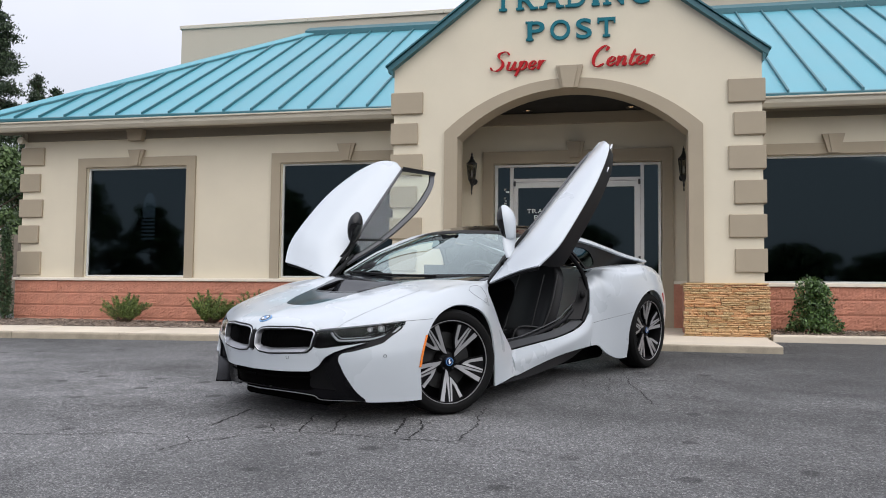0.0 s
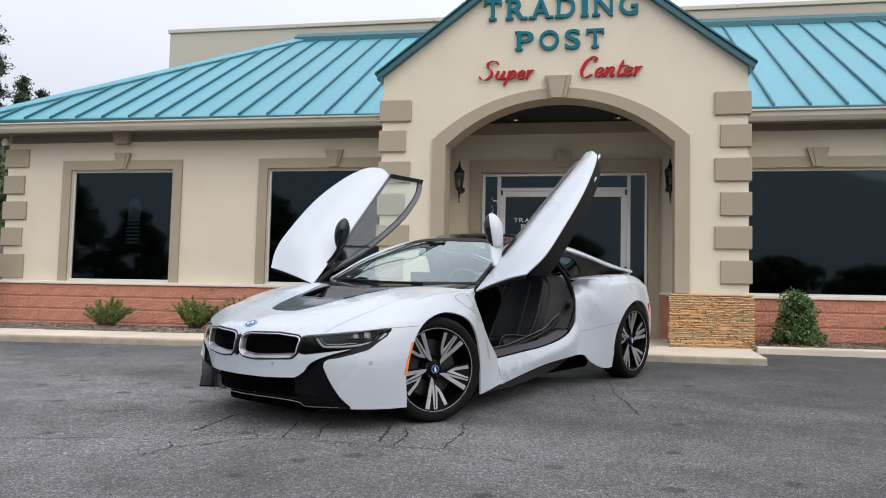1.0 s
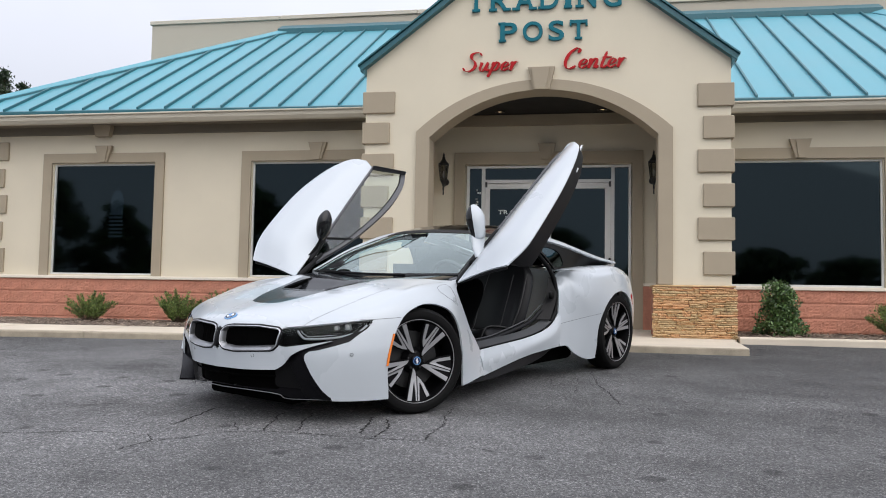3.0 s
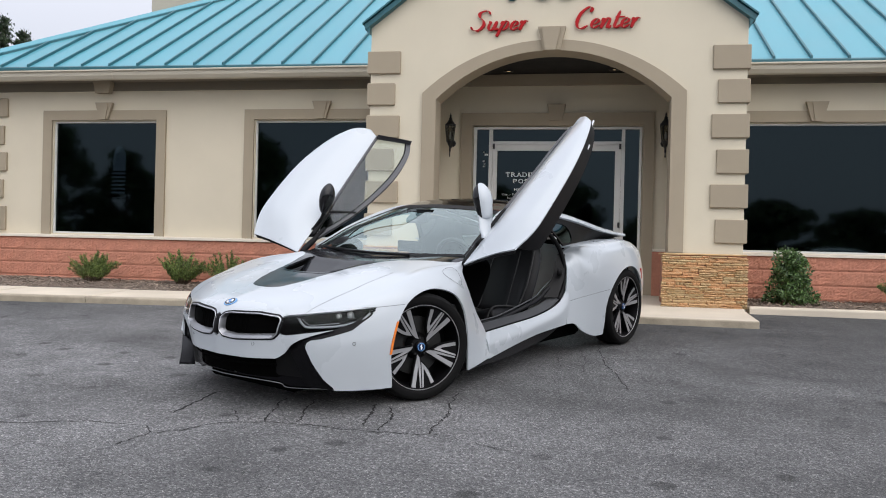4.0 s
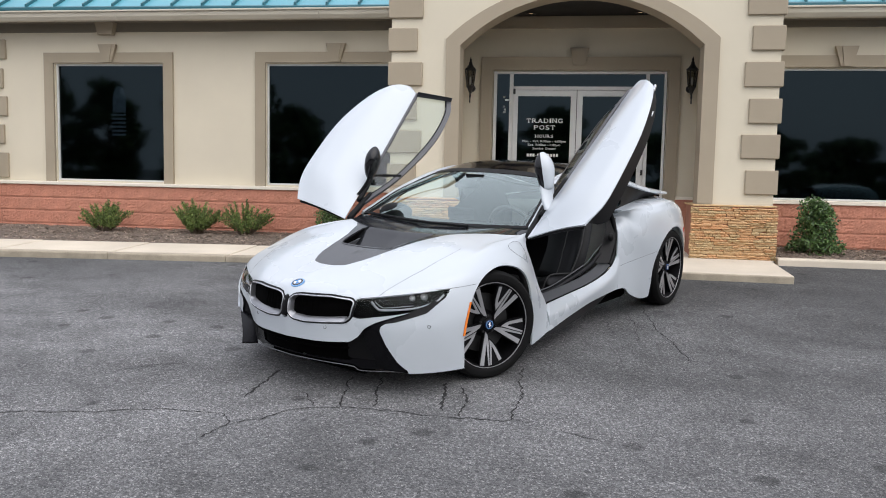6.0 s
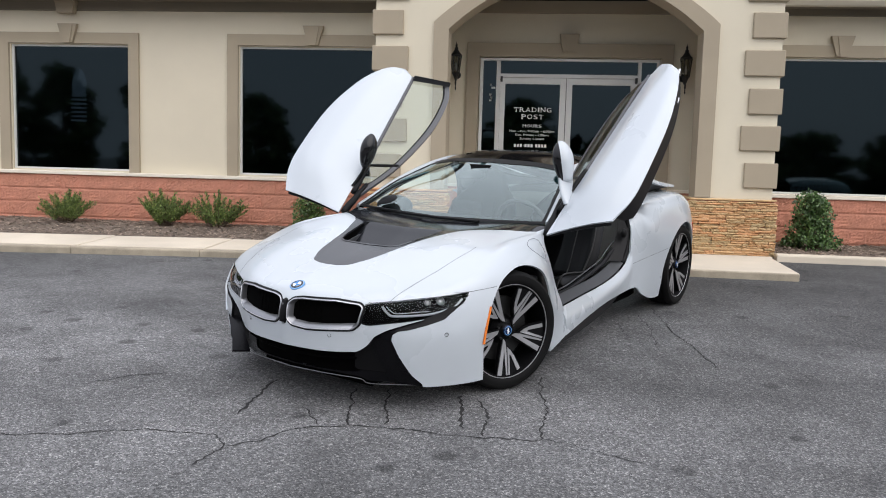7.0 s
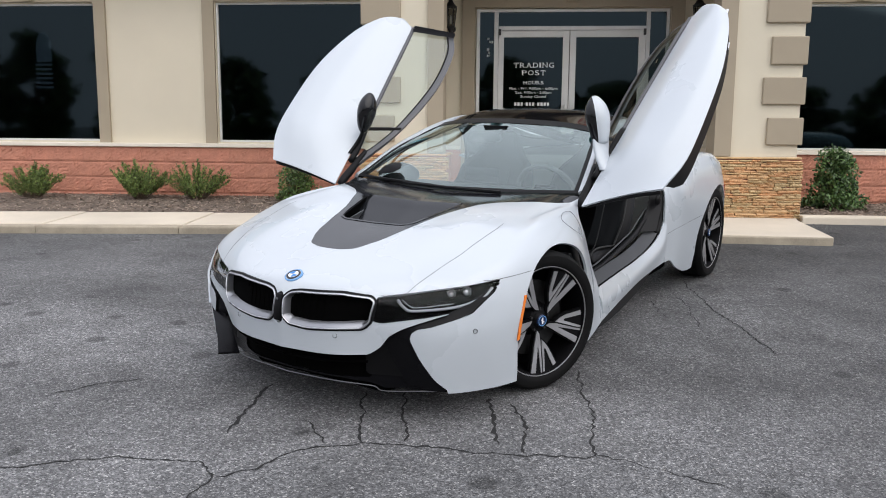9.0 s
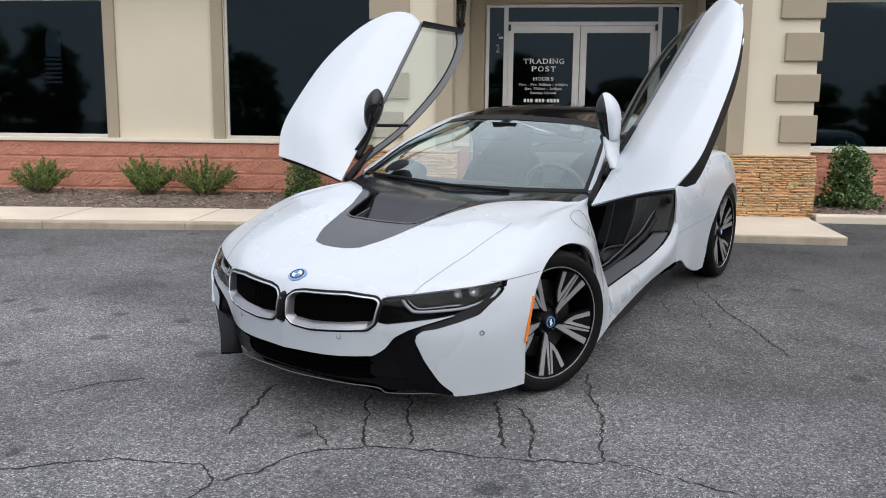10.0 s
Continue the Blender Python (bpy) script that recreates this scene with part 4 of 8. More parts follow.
PIPING = material("grey_piping", (0.05, 0.05, 0.05), 0.6, vary=0.05, bump=0.0, spec=0.1)
CARPET = material("dark_carpet", (0.02, 0.02, 0.021), 0.95, vary=0.2, bump=0.3)
AMBER = material("amber_reflector", (0.75, 0.20, 0.03), 0.25, vary=0.08, bump=0.1)
REDLENS = material("red_reflector", (0.35, 0.02, 0.02), 0.25, vary=0.05, bump=0.0)
BLUE = material("blue_enamel", (0.04, 0.20, 0.50), 0.25, vary=0.03, bump=0.0)
PALEBLUE = material("pale_blue_enamel", (0.13, 0.30, 0.55), 0.25, vary=0.03, bump=0.0)
NAVY = material("navy_cap", (0.006, 0.022, 0.075), 0.25, vary=0.03, bump=0.0)
HEADLINER = material("grey_headliner", (0.40, 0.40, 0.385), 0.9, vary=0.06, bump=0.1)
SILLGREY = material("grey_sill", (0.075, 0.077, 0.082), 0.45, vary=0.06, bump=0.0)
WHITEENAMEL = material("white_enamel", (0.75, 0.76, 0.78), 0.25, vary=0.02, bump=0.0)
LAMPWHITE = material("light_guide", (0.36, 0.38, 0.41), 0.15, vary=0.02, bump=0.0)
STEEL = material("brake_steel", (0.05, 0.05, 0.05), 0.5, metal=0.8, vary=0.1, bump=0.05)
SCREEN = glass("windscreen_glass", (0.82, 0.92, 0.89), gloss=0.105, sheen=(0.88, 1.0, 0.97), power=2.9)
DOORGLASS = glass("door_glass", (0.72, 0.82, 0.79), gloss=0.06)
LAMPGLASS = glass("lamp_glass", (0.85, 0.86, 0.87), gloss=0.016)

GLASS_C = ((-.42, 0, .86), (-.80, 0, 1.06), (-1.20, 0, 1.225))
GLASS_M = ((-.47, .42, .868), (-.83, .40, 1.05), (-1.22, .34, 1.212))
GLASS_E = ((-.575, .735, .875), (-.90, .665, 1.04), (-1.27, .555, 1.175))


def seam(bm, keep, width=0.0028):
    """A narrow dark gap along the free edges of a panel."""
    c = outward(bm.copy())
    b = bmesh.new()
    for e in c.edges:
        mid = (e.verts[0].co + e.verts[1].co) / 2
        if not e.is_boundary or not keep(mid):
            continue
        f = e.link_faces[0]
        along = (e.verts[1].co - e.verts[0].co).normalized()
        into = f.normal.cross(along)
        if into.dot(f.calc_center_median() - mid) < 0:
            into = -into
        up = f.normal * 0.0007
        p, q = e.verts[0].co + up, e.verts[1].co + up
        q1 = [b.verts.new(w) for w in (p - into * width / 2, q - into * width / 2, q + into * width / 2, p + into * width / 2)]
        b.faces.new(q1)
    bmesh.ops.remove_doubles(b, verts=b.verts[:], dist=0.0012)
    c.free()
    return b


KIDNEY_LINE = ((.021, .552), (.046, .576), (.092, .584), (.29, .590), (.412, .577), (.434, .560), (.420, .474), (.392, .447), (.14, .435), (.055, .443), (.025, .470))


def nose_terms(y, z):
    y, z = np.asarray(y, float), np.asarray(z, float) - .51
    return np.stack([np.ones_like(y), y, y ** 2, y ** 3, y ** 4, z, z ** 2, z ** 3, y * z, y * y * z, y * z * z], -1)


def nose_skin():
    """A smooth law for how far ahead the nose's skin lies round the kidneys."""
    p = front_master().reshape(-1, 3)
    p = p[(p[:, 0] > .6) & (p[:, 1] < .56) & (p[:, 2] > .40) & (p[:, 2] < .592)]
    return np.linalg.lstsq(nose_terms(p[:, 1], p[:, 2]), p[:, 0], rcond=None)[0]


SKIN = nose_skin()


def nose_x(y, z):
    return float(nose_terms(y, z) @ SKIN)


def rounded(points, r=.013, n=6):
    """A closed outline with its corners rounded off."""
    p = [np.array(q, float) for q in points]
    out_ = []
    for i, b in enumerate(p):
        a, c = p[i - 1], p[(i + 1) % len(p)]
        u, v = a - b, c - b
        ru, rv = min(r, .45 * np.hypot(*u)), min(r, .45 * np.hypot(*v))
        b0, b1 = b + u / np.hypot(*u) * ru, b + v / np.hypot(*v) * rv
        out_ += [(1 - t) ** 2 * b0 + 2 * t * (1 - t) * b + t * t * b1 for t in np.linspace(0, 1, n)]
    # fill the long straight runs
    full = []
    for a, b in zip(out_, out_[1:] + out_[:1]):
        m = max(1, int(np.hypot(*(b - a)) / .012))
        full += [a + (b - a) * k / m for k in range(m)]
    return full


def frame_sweep(points, profile):
    """A moulding round an outline on the nose; profile of (inwards, proud) steps; its foot is wider than its head."""
    line = rounded(points)
    mid = sum(line) / len(line)
    bm, rows = bmesh.new(), []
    for i, p in enumerate(line):
        t = line[(i + 1) % len(line)] - line[i - 1]
        n = np.array((-t[1], t[0])) / (np.hypot(*t) + 1e-9)
        if n @ (mid - p) < 0:
            n = -n
        wide = 1 + .75 * max(0.0, n[1]) ** 2
        row = []
        for d, up in profile:
            q = p + n * d * (wide if d > .008 else 1)
            row.append(bm.verts.new((nose_x(*p) + up + (nose_x(*q) - nose_x(*p)) * .9, q[0], q[1])))
        rows.append(row)
    for i, r in enumerate(rows):
        t = rows[(i + 1) % len(rows)]
        for k in range(len(profile) - 1):
            bm.faces.new((r[k], r[k + 1], t[k + 1], t[k]))
    bmesh.ops.recalc_face_normals(bm, faces=bm.faces[:])
    return outward(bm, (.5, .22, .51))


def build_body(car):
    nose = sheet(front_master())
    _, nose = cut(nose, area(((.30, -.2), (.31, .14), (.335, .346), (.29, .515), (.185, .637), (.03, .697), (-.12, .70), (-.27, .652), (-.362, .552), (-.396, .415), (-.405, .28), (-.41, .15), (-.41, -.2)),
                             "side", 5, lambda c: c[:, 1] > .70))
    _, nose = cut(nose, area(((-.3, .202), (.0, .202), (.28, .200), (.40, .180), (.45, .152), (.68, .150), (.76, .144), (.9, .138), (.9, -.1), (-.3, -.1)), "front", 0, lambda c: c[:, 0] > .2))
    black, nose = cut(nose, area(((-.05, .328), (.207, .327), (.405, .330), (.45, .362), (.49, .414), (.545, .447), (.605, .471), (.695, .503), (.77, .545), (.806, .60), (.820, .630), (.813, .575),
                                  (.768, .500), (.716, .477), (.645, .452), (.60, .445), (.577, .427), (.571, .40), (.602, .317), (.652, .214), (.69, .165), (.70, .05), (-.05, .05)), "front", 0, lambda c: c[:, 0] > .36))
    lamp, nose = cut(nose, area(((.437, .578), (.539, .590), (.693, .610), (.816, .626), (.812, .591), (.783, .546), (.705, .507), (.639, .494), (.459, .466), (.425, .475)), "front", 0, lambda c: c[:, 0] > .36))
    kidney, nose = cut(nose, area(((.018, .555), (.043, .578), (.09, .586), (.29, .592), (.415, .578), (.440, .566), (.425, .470), (.395, .444), (.14, .432), (.05, .440), (.022, .468)), "front", 0, lambda c: c[:, 0] > .6))
    bridge, nose = cut(nose, area(((-.06, .438), (.021, .438), (.019, .572), (-.06, .578)), "front", 0, lambda c: c[:, 0] > .6))
    hood, nose = cut(nose, area(((-.9, -.1), (.745, -.1), (1.2, -.1), (1.2, .50), (.74, .535), (.604, .578), (.419, .619), (.13, .641), (-.2, .63), (-.9, .62)), "top", 0,
                                lambda c: c[:, 2] > .596 - .02 * np.clip((c[:, 1] - .3) / .25, 0, 1)))
    wing, nose = cut(nose, area(((.45, .625), (.16, .632), (-.2, .63), (-1.5, .63), (-1.5, 1.5), (.9, 1.5), (.9, .66)), "side", 0))
    vent_line = ((-.70, -.1), (-.70, .78), (-.47, .735), (-.36, .655), (-.20, .46), (-.12, .39), (.08, .295), (.30, .232), (.44, .195), (.555, .132), (.58, .06), (.585, 0), (.585, -.1))
    vent, hood = cut(hood, area(vent_line, "top", 0))
    cowl, wing = cut(wing, area(vent_line, "top", 0, lambda c: c[:, 2] > .8))
    scoop, vent = cut(vent, area(((.245, -.1), (.245, .17), (.22, .215), (.16, .24), (-.10, .305), (-.135, .29), (-.14, .2), (-.14, -.1)), "top", 0))
    cheek, nose = cut(nose, area(((.45, .0), (.45, .35), (.57, .38), (.56, .44), (.70, .49), (.83, .64), (1.2, .64), (1.2, .0)), "front", 0, lambda c: (c[:, 1] > .50) | (c[:, 0] < .3)))

    gap = seam(hood, lambda m: m.y > .05 and m.x > -.55 and m.z < .80 and not (m.x < .57 and m.y < .2 + max(0, .3 - m.x) * .72 + .0) and not (m.x > .60 and m.y < .45))
    gap_low = seam(wing, lambda m: m.z < .64 and .22 < m.x < .48)
    cheek, lower = split_two(cheek)
    bonnet = panel("bonnet", both_halves(hood), WHITE, car, "white bonnet with soft creases")
    panel("front_bumper", both_halves(nose), WHITE, car, "white front bumper bar")
    panel("bonnet_vent", both_halves(vent), VENT, car, "gloss black bonnet centre panel", angle=60)
    # the sunk air scoop in the middle of the bonnet
    floor = both_halves(scoop)
    outward(floor)
    for v in floor.verts:
        v.co.z -= 0.095 * max(0.0, min(1.0, (v.co.x + .13) / .30)) ** 0.8
    part("scoop_floor", floor, SCOOP, car, "dark grey sloping scoop", smooth=True)
    edge = bmesh.new()
    line = [Vector((x, y, 0)) for x, y in ((-.10, -.305), (.16, -.24), (.22, -.215), (.245, -.17), (.247, .0), (.245, .17), (.22, .215), (.16, .24), (-.10, .305))]
    top = lambda a, b: .738 + (.40 - a) * .182 - .02 * max(0, a - .1) + .02 * abs(b)
    prev = None
    for p in cr([q[:2] for q in line], 40):
        a, b = p
        z = top(a, b)
        d = 0.107 * max(0.0, min(1.0, (a + .13) / .30)) ** 0.8
        pair = (edge.verts.new((a, b, z - 0.004)), edge.verts.new((a - .006, b * .985, z - d)))
        if prev:
            edge.faces.new((prev[0], pair[0], pair[1], prev[1]))
        prev = pair
    part("scoop_wall", edge, VOID, car, "black inner wall of the scoop")
    lip = shift(outward(seam(scoop, lambda m: m.y > .004, .011)), .0025)
    for s in (1, -1):
        part("scoop_lip", on_side(lip, s), BLACKGLOSS, car, "gloss black lip round the scoop", smooth=True)
    for s in (1, -1):
        bm = bmesh.new()
        prism(bm, ((.05, top(.05, .2) - .016), (.20, top(.20, .2) - .022), (.20, top(.20, .2) - .07), (.13, top(.13, .2) - .065)), "y", s * .205 - .003, s * .205 + .003)
        part("scoop_fin", bm, SATIN, car)

    # dark shell under the panels, seen through the gaps
    shell = sheet(front_master())
    _, shell = cut(shell, area(((.40, -.2), (.40, .36), (.34, .56), (.12, .72), (-.02, .74), (-.2, .72), (-.36, .56), (-.42, .28), (-.42, -.2)), "side", 4, lambda c: c[:, 1] > .62))
    _, shell = cut(shell, area(((-.3, .34), (.385, .34), (.385, .22), (.9, .17), (.9, -.1), (-.3, -.1)), "front", 0))
    _, shell = cut(shell, area(((.32, -.1), (.32, .26), (-.16, .33), (-.16, -.1)), "top", 0))
    shell = shift(outward(both_halves(shell)), -0.055)
    part("inner_shell", shell, PLASTIC, car, smooth=True)

    for s in (1, -1):
        panel("front_wing", on_side(wing, s), WHITE, car, "white front wing")
        part("panel_gap", on_side(gap, s), GAP, bonnet)
        part("panel_gap", on_side(gap_low, s), GAP, bonnet)
        panel("cowl_corner", on_side(cowl, s), BLACKGLOSS, car)
        panel("bumper_cheek", on_side(cheek, s), WHITE, car, "white lower cheek of the bumper")
        wall_ = bmesh.new()
        for e in outward(cheek).edges:
            mid = (e.verts[0].co + e.verts[1].co) / 2
            if e.is_boundary and mid.x > .40 and mid.z > .16:
                deep_ = e.link_faces[0].normal * .045
                f4 = [wall_.verts.new(q) for q in (e.verts[0].co, e.verts[1].co, e.verts[1].co - deep_, e.verts[0].co - deep_)]
                wall_.faces.new(f4)
        bmesh.ops.remove_doubles(wall_, verts=wall_.verts[:], dist=.0008)
        for v in wall_.verts:
            v.co.y -= .0015
        part("air_channel", on_side(wall_, s), PLASTIC, car, "black wall of the air channel")
        wall_.free()
        panel("lower_wing", on_side(lower, s), WHITE, car, "white lower wing behind the wheel")
        # black blade and the deep lower intake
        mouth, blade = cut(black, area(((-.05, .323), (.402, .323), (.418, .30), (.403, .203), (.30, .207), (-.05, .209)), "front", 0))
        outward(blade)
        edge_ = np.array(((.813, .575), (.768, .500), (.716, .477), (.645, .452), (.60, .445), (.577, .427), (.571, .40), (.602, .317), (.652, .214), (.69, .165)))
        co_ = np.array([v.co[:] for v in blade.verts])
        far_ = np.full(len(co_), 1e9)
        for e0, e1 in zip(edge_, edge_[1:]):
            f_ = np.clip(((co_[:, 1:] - e0) @ (e1 - e0)) / ((e1 - e0) @ (e1 - e0)), 0, 1)
            far_ = np.minimum(far_, np.hypot(*(co_[:, 1:] - e0 - f_[:, None] * (e1 - e0)).T))
        moves_ = [(v, v.normal * (-.060 + .050 * max(0.0, 1 - d_ / .13))) for v, d_ in zip(blade.verts, far_)]
        for v, m_ in moves_:
            v.co += m_
        panel("air_blade", on_side(blade, s), BLADE, car, "black plastic air blade", deep=0.03)
        grille = panel("lower_intake", on_side(shift(outward(mouth), -0.072), s), VOID, car, "black lower air intake")
        for z in (.288,):
            bm = bmesh.new()
            tube(bm, [(p[0] - .035, s * p[1], z) for p in ((.932, .01), (.91, .20), (.83, .38))], 0.006, 6)
            part("grille_bar", bm, VOID, grille)
        bm = bmesh.new()
        tube(bm, [(p[0], s * p[1], p[2]) for p in cr(((.888, 0, .203), (.860, .26, .201), (.79, .40, .182), (.757, .45, .156), (.63, .65, .152)), 24)], 0.0024, 6)
        part("lip_edge", bm, KIDNEY, car, "thin silver lip edge")
        # kidney grille
        hole, _ = cut(kidney, area(((.034, .552), (.052, .567), (.096, .575), (.29, .5815), (.402, .569), (.414, .561), (.400, .484), (.378, .463), (.14, .450), (.066, .457), (.038, .478)), "front", 0, grow=.012))
        kf = part("kidney_frame", on_side(frame_sweep(KIDNEY_LINE, ((-.003, -.012), (-.002, .003), (.001, .006), (.005, .0065), (.0075, .004), (.0095, -.004), (.0165, -.032))), s), KIDNEY, car, "satin silver kidney surround", smooth=True, angle=38)
        # dark strip laid round the frame, standing in for its shadow gap
        part("frame_gap", on_side(frame_sweep(KIDNEY_LINE, ((-.0085, -.006), (-.008, .0042), (-.002, .0048), (-.002, -.003))), s), PLASTIC, kf, "thin black line for the shadow gap")
        part("chrome_line", on_side(frame_sweep(KIDNEY_LINE, ((.0005, .006), (.0012, .0082), (.0038, .0082), (.005, .0062))), s), CHROME, kf, "bright chrome edge", smooth=True, angle=30)
        part("kidney_mesh", shift(outward(on_side(hole, s)), -0.028), VOID, kf, "black grille mesh", smooth=True)
        for k in range(10):
            b = .075 + .033 * k
            a = .945 - .9 * b * b - 0.033
            bm = bmesh.new()
            tube(bm, [(a + .012, s * b, .474), (a - .004, s * b, .570)], 0.0025, 5)
            part("kidney_slat", bm, VOID, kf)
        # headlight: dark housing, light guides, projector, clear lens
        hs = part("headlight", shift(outward(on_side(lamp, s)), -0.045), VOID, car, "slim headlight with dark housing", smooth=True)
        lens = part("lamp_lens", outward(on_side(lamp, s)), LAMPGLASS, hs, "clear lamp lens", smooth=True)
        lens.visible_shadow = False
        for pts, r in ((((.742, .497, .560), (.730, .520, .528), (.712, .560, .512), (.60, .70, .523), (.505, .775, .556), (.455, .795, .592)), .0065),
                       (((.738, .520, .562), (.722, .545, .535), (.700, .575, .526), (.60, .69, .537)), .0022)):
            bm = bmesh.new()
            tube(bm, [(p[0] - .012, s * p[1], p[2]) for p in cr(pts, 24)], r, 8)
            part("light_guide", bm, LAMPWHITE, hs, "pale light guide", smooth=True)
        for a, b, c, r in ((.535, .71, .578, .019), (.585, .665, .572, .015)):
            bm = bmesh.new()
            bmesh.ops.create_uvsphere(bm, u_segments=20, v_segments=12, radius=r)
            bmesh.ops.translate(bm, verts=bm.verts[:], vec=(a - .012, s * b, c))
            part("projector", bm, CHROME, hs, "round projector lens", smooth=True)
            bm = bmesh.new()
            lathe(bm, ((r, -.004), (r + .005, .004), (r + .007, -.002), (r + .004, -.012)), 20, closed=True)
            bmesh.ops.transform(bm, matrix=Matrix.Translation((a - .012, s * b, c)) @ pose(0, 0, 0, 0, 90, 0), verts=bm.verts[:])
            part("projector_ring", bm, KIDNEY, hs, smooth=True)
        # amber marker on the edge of the wheel arch
        bm = ribbon((((.280, .876, .535), (.318, .878, .44), (.340, .876, .346)), ((.293, .874, .537), (.332, .876, .44), (.352, .872, .344))), 12, 2)
        if s > 0:
            panel("side_marker", on_side(shift(outward(bm), 0.004), s), AMBER, car, "amber side marker", deep=0.006)
        for a, b, c, m in ((nose_x(.278, .413) + .001, .278, .413, (.9, .28, 0)), (.560, .782, .425, (.6, .75, 0))):
            bm = bmesh.new()
            lathe(bm, ((.0085, .0014), (.0102, .0018), (.0108, -.004), (.0080, -.004)), 20, closed=True)
            rot = Vector((m[0], m[1] * s, .03)).to_track_quat("Z", "Y").to_matrix().to_4x4()
            bmesh.ops.transform(bm, matrix=Matrix.Translation((a, s * b, c)) @ rot, verts=bm.verts[:])
            part("parking_sensor", bm, GAP, car, smooth=True, angle=30)
    # the small camera block between the kidneys
    bm = boxed(nose_x(0, .51) - .03, nose_x(0, .51) + .012, -.0165, .0165, .452, .566, .006, 2)
    for v in bm.verts:
        v.co.x += nose_x(0, v.co.z) - nose_x(0, .51)
    bridge_ = part("nose_bridge", bm, PLASTIC, car, "black bridge between the kidneys", smooth=True, angle=40)
    bm = bmesh.new()
    lathe(bm, ((0, .003), (.005, .003), (.006, .0)), 12)
    bmesh.ops.transform(bm, matrix=Matrix.Translation((nose_x(0, .545) + .012, 0, .545)) @ pose(0, 0, 0, 0, 90, 0), verts=bm.verts[:])
    part("nose_camera", bm, GAP, bridge_, "tiny round camera lens", smooth=True)
    bridge.free()
    # roundel on the bonnet edge
    badge = bmesh.new()
    lathe(badge, ((0, .0), (.041, .0), (.041, .006), (.036, .0075), (0, .0075)), 32)
    tilt = Matrix.Translation((.845, 0.012, .6265)) @ Vector((.42, 0, .9)).to_track_quat("Z", "X").to_matrix().to_4x4()
    bmesh.ops.transform(badge, matrix=tilt, verts=badge.verts[:])
    badge = part("badge", badge, PALEBLUE, car, "round blue and white badge", smooth=True, angle=30)
    for r0, r1, z, mat in ((.0, .034, .0085, CHROME), (.0, .0325, .0095, BLACKGLOSS), (.0, .0235, .0101, CHROME), (.0, .022, .0105, WHITEENAMEL)):
        bm = bmesh.new()
        lathe(bm, ((0, z), (r1, z), (r1, z - .004)), 32)
        bmesh.ops.transform(bm, matrix=tilt, verts=bm.verts[:])
        part("badge_ring", bm, mat, badge)
    for q in (0, 2):
        bm = bmesh.new()
        vs = [bm.verts.new((0, 0, .0118))] + [bm.verts.new((.021 * math.cos(q * math.pi / 2 + k * math.pi / 16), .021 * math.sin(q * math.pi / 2 + k * math.pi / 16), .0118)) for k in range(9)]
        bm.faces.new(vs)
        bmesh.ops.transform(bm, matrix=tilt, verts=bm.verts[:])
        part("badge_quarter", bm, BLUE, badge)


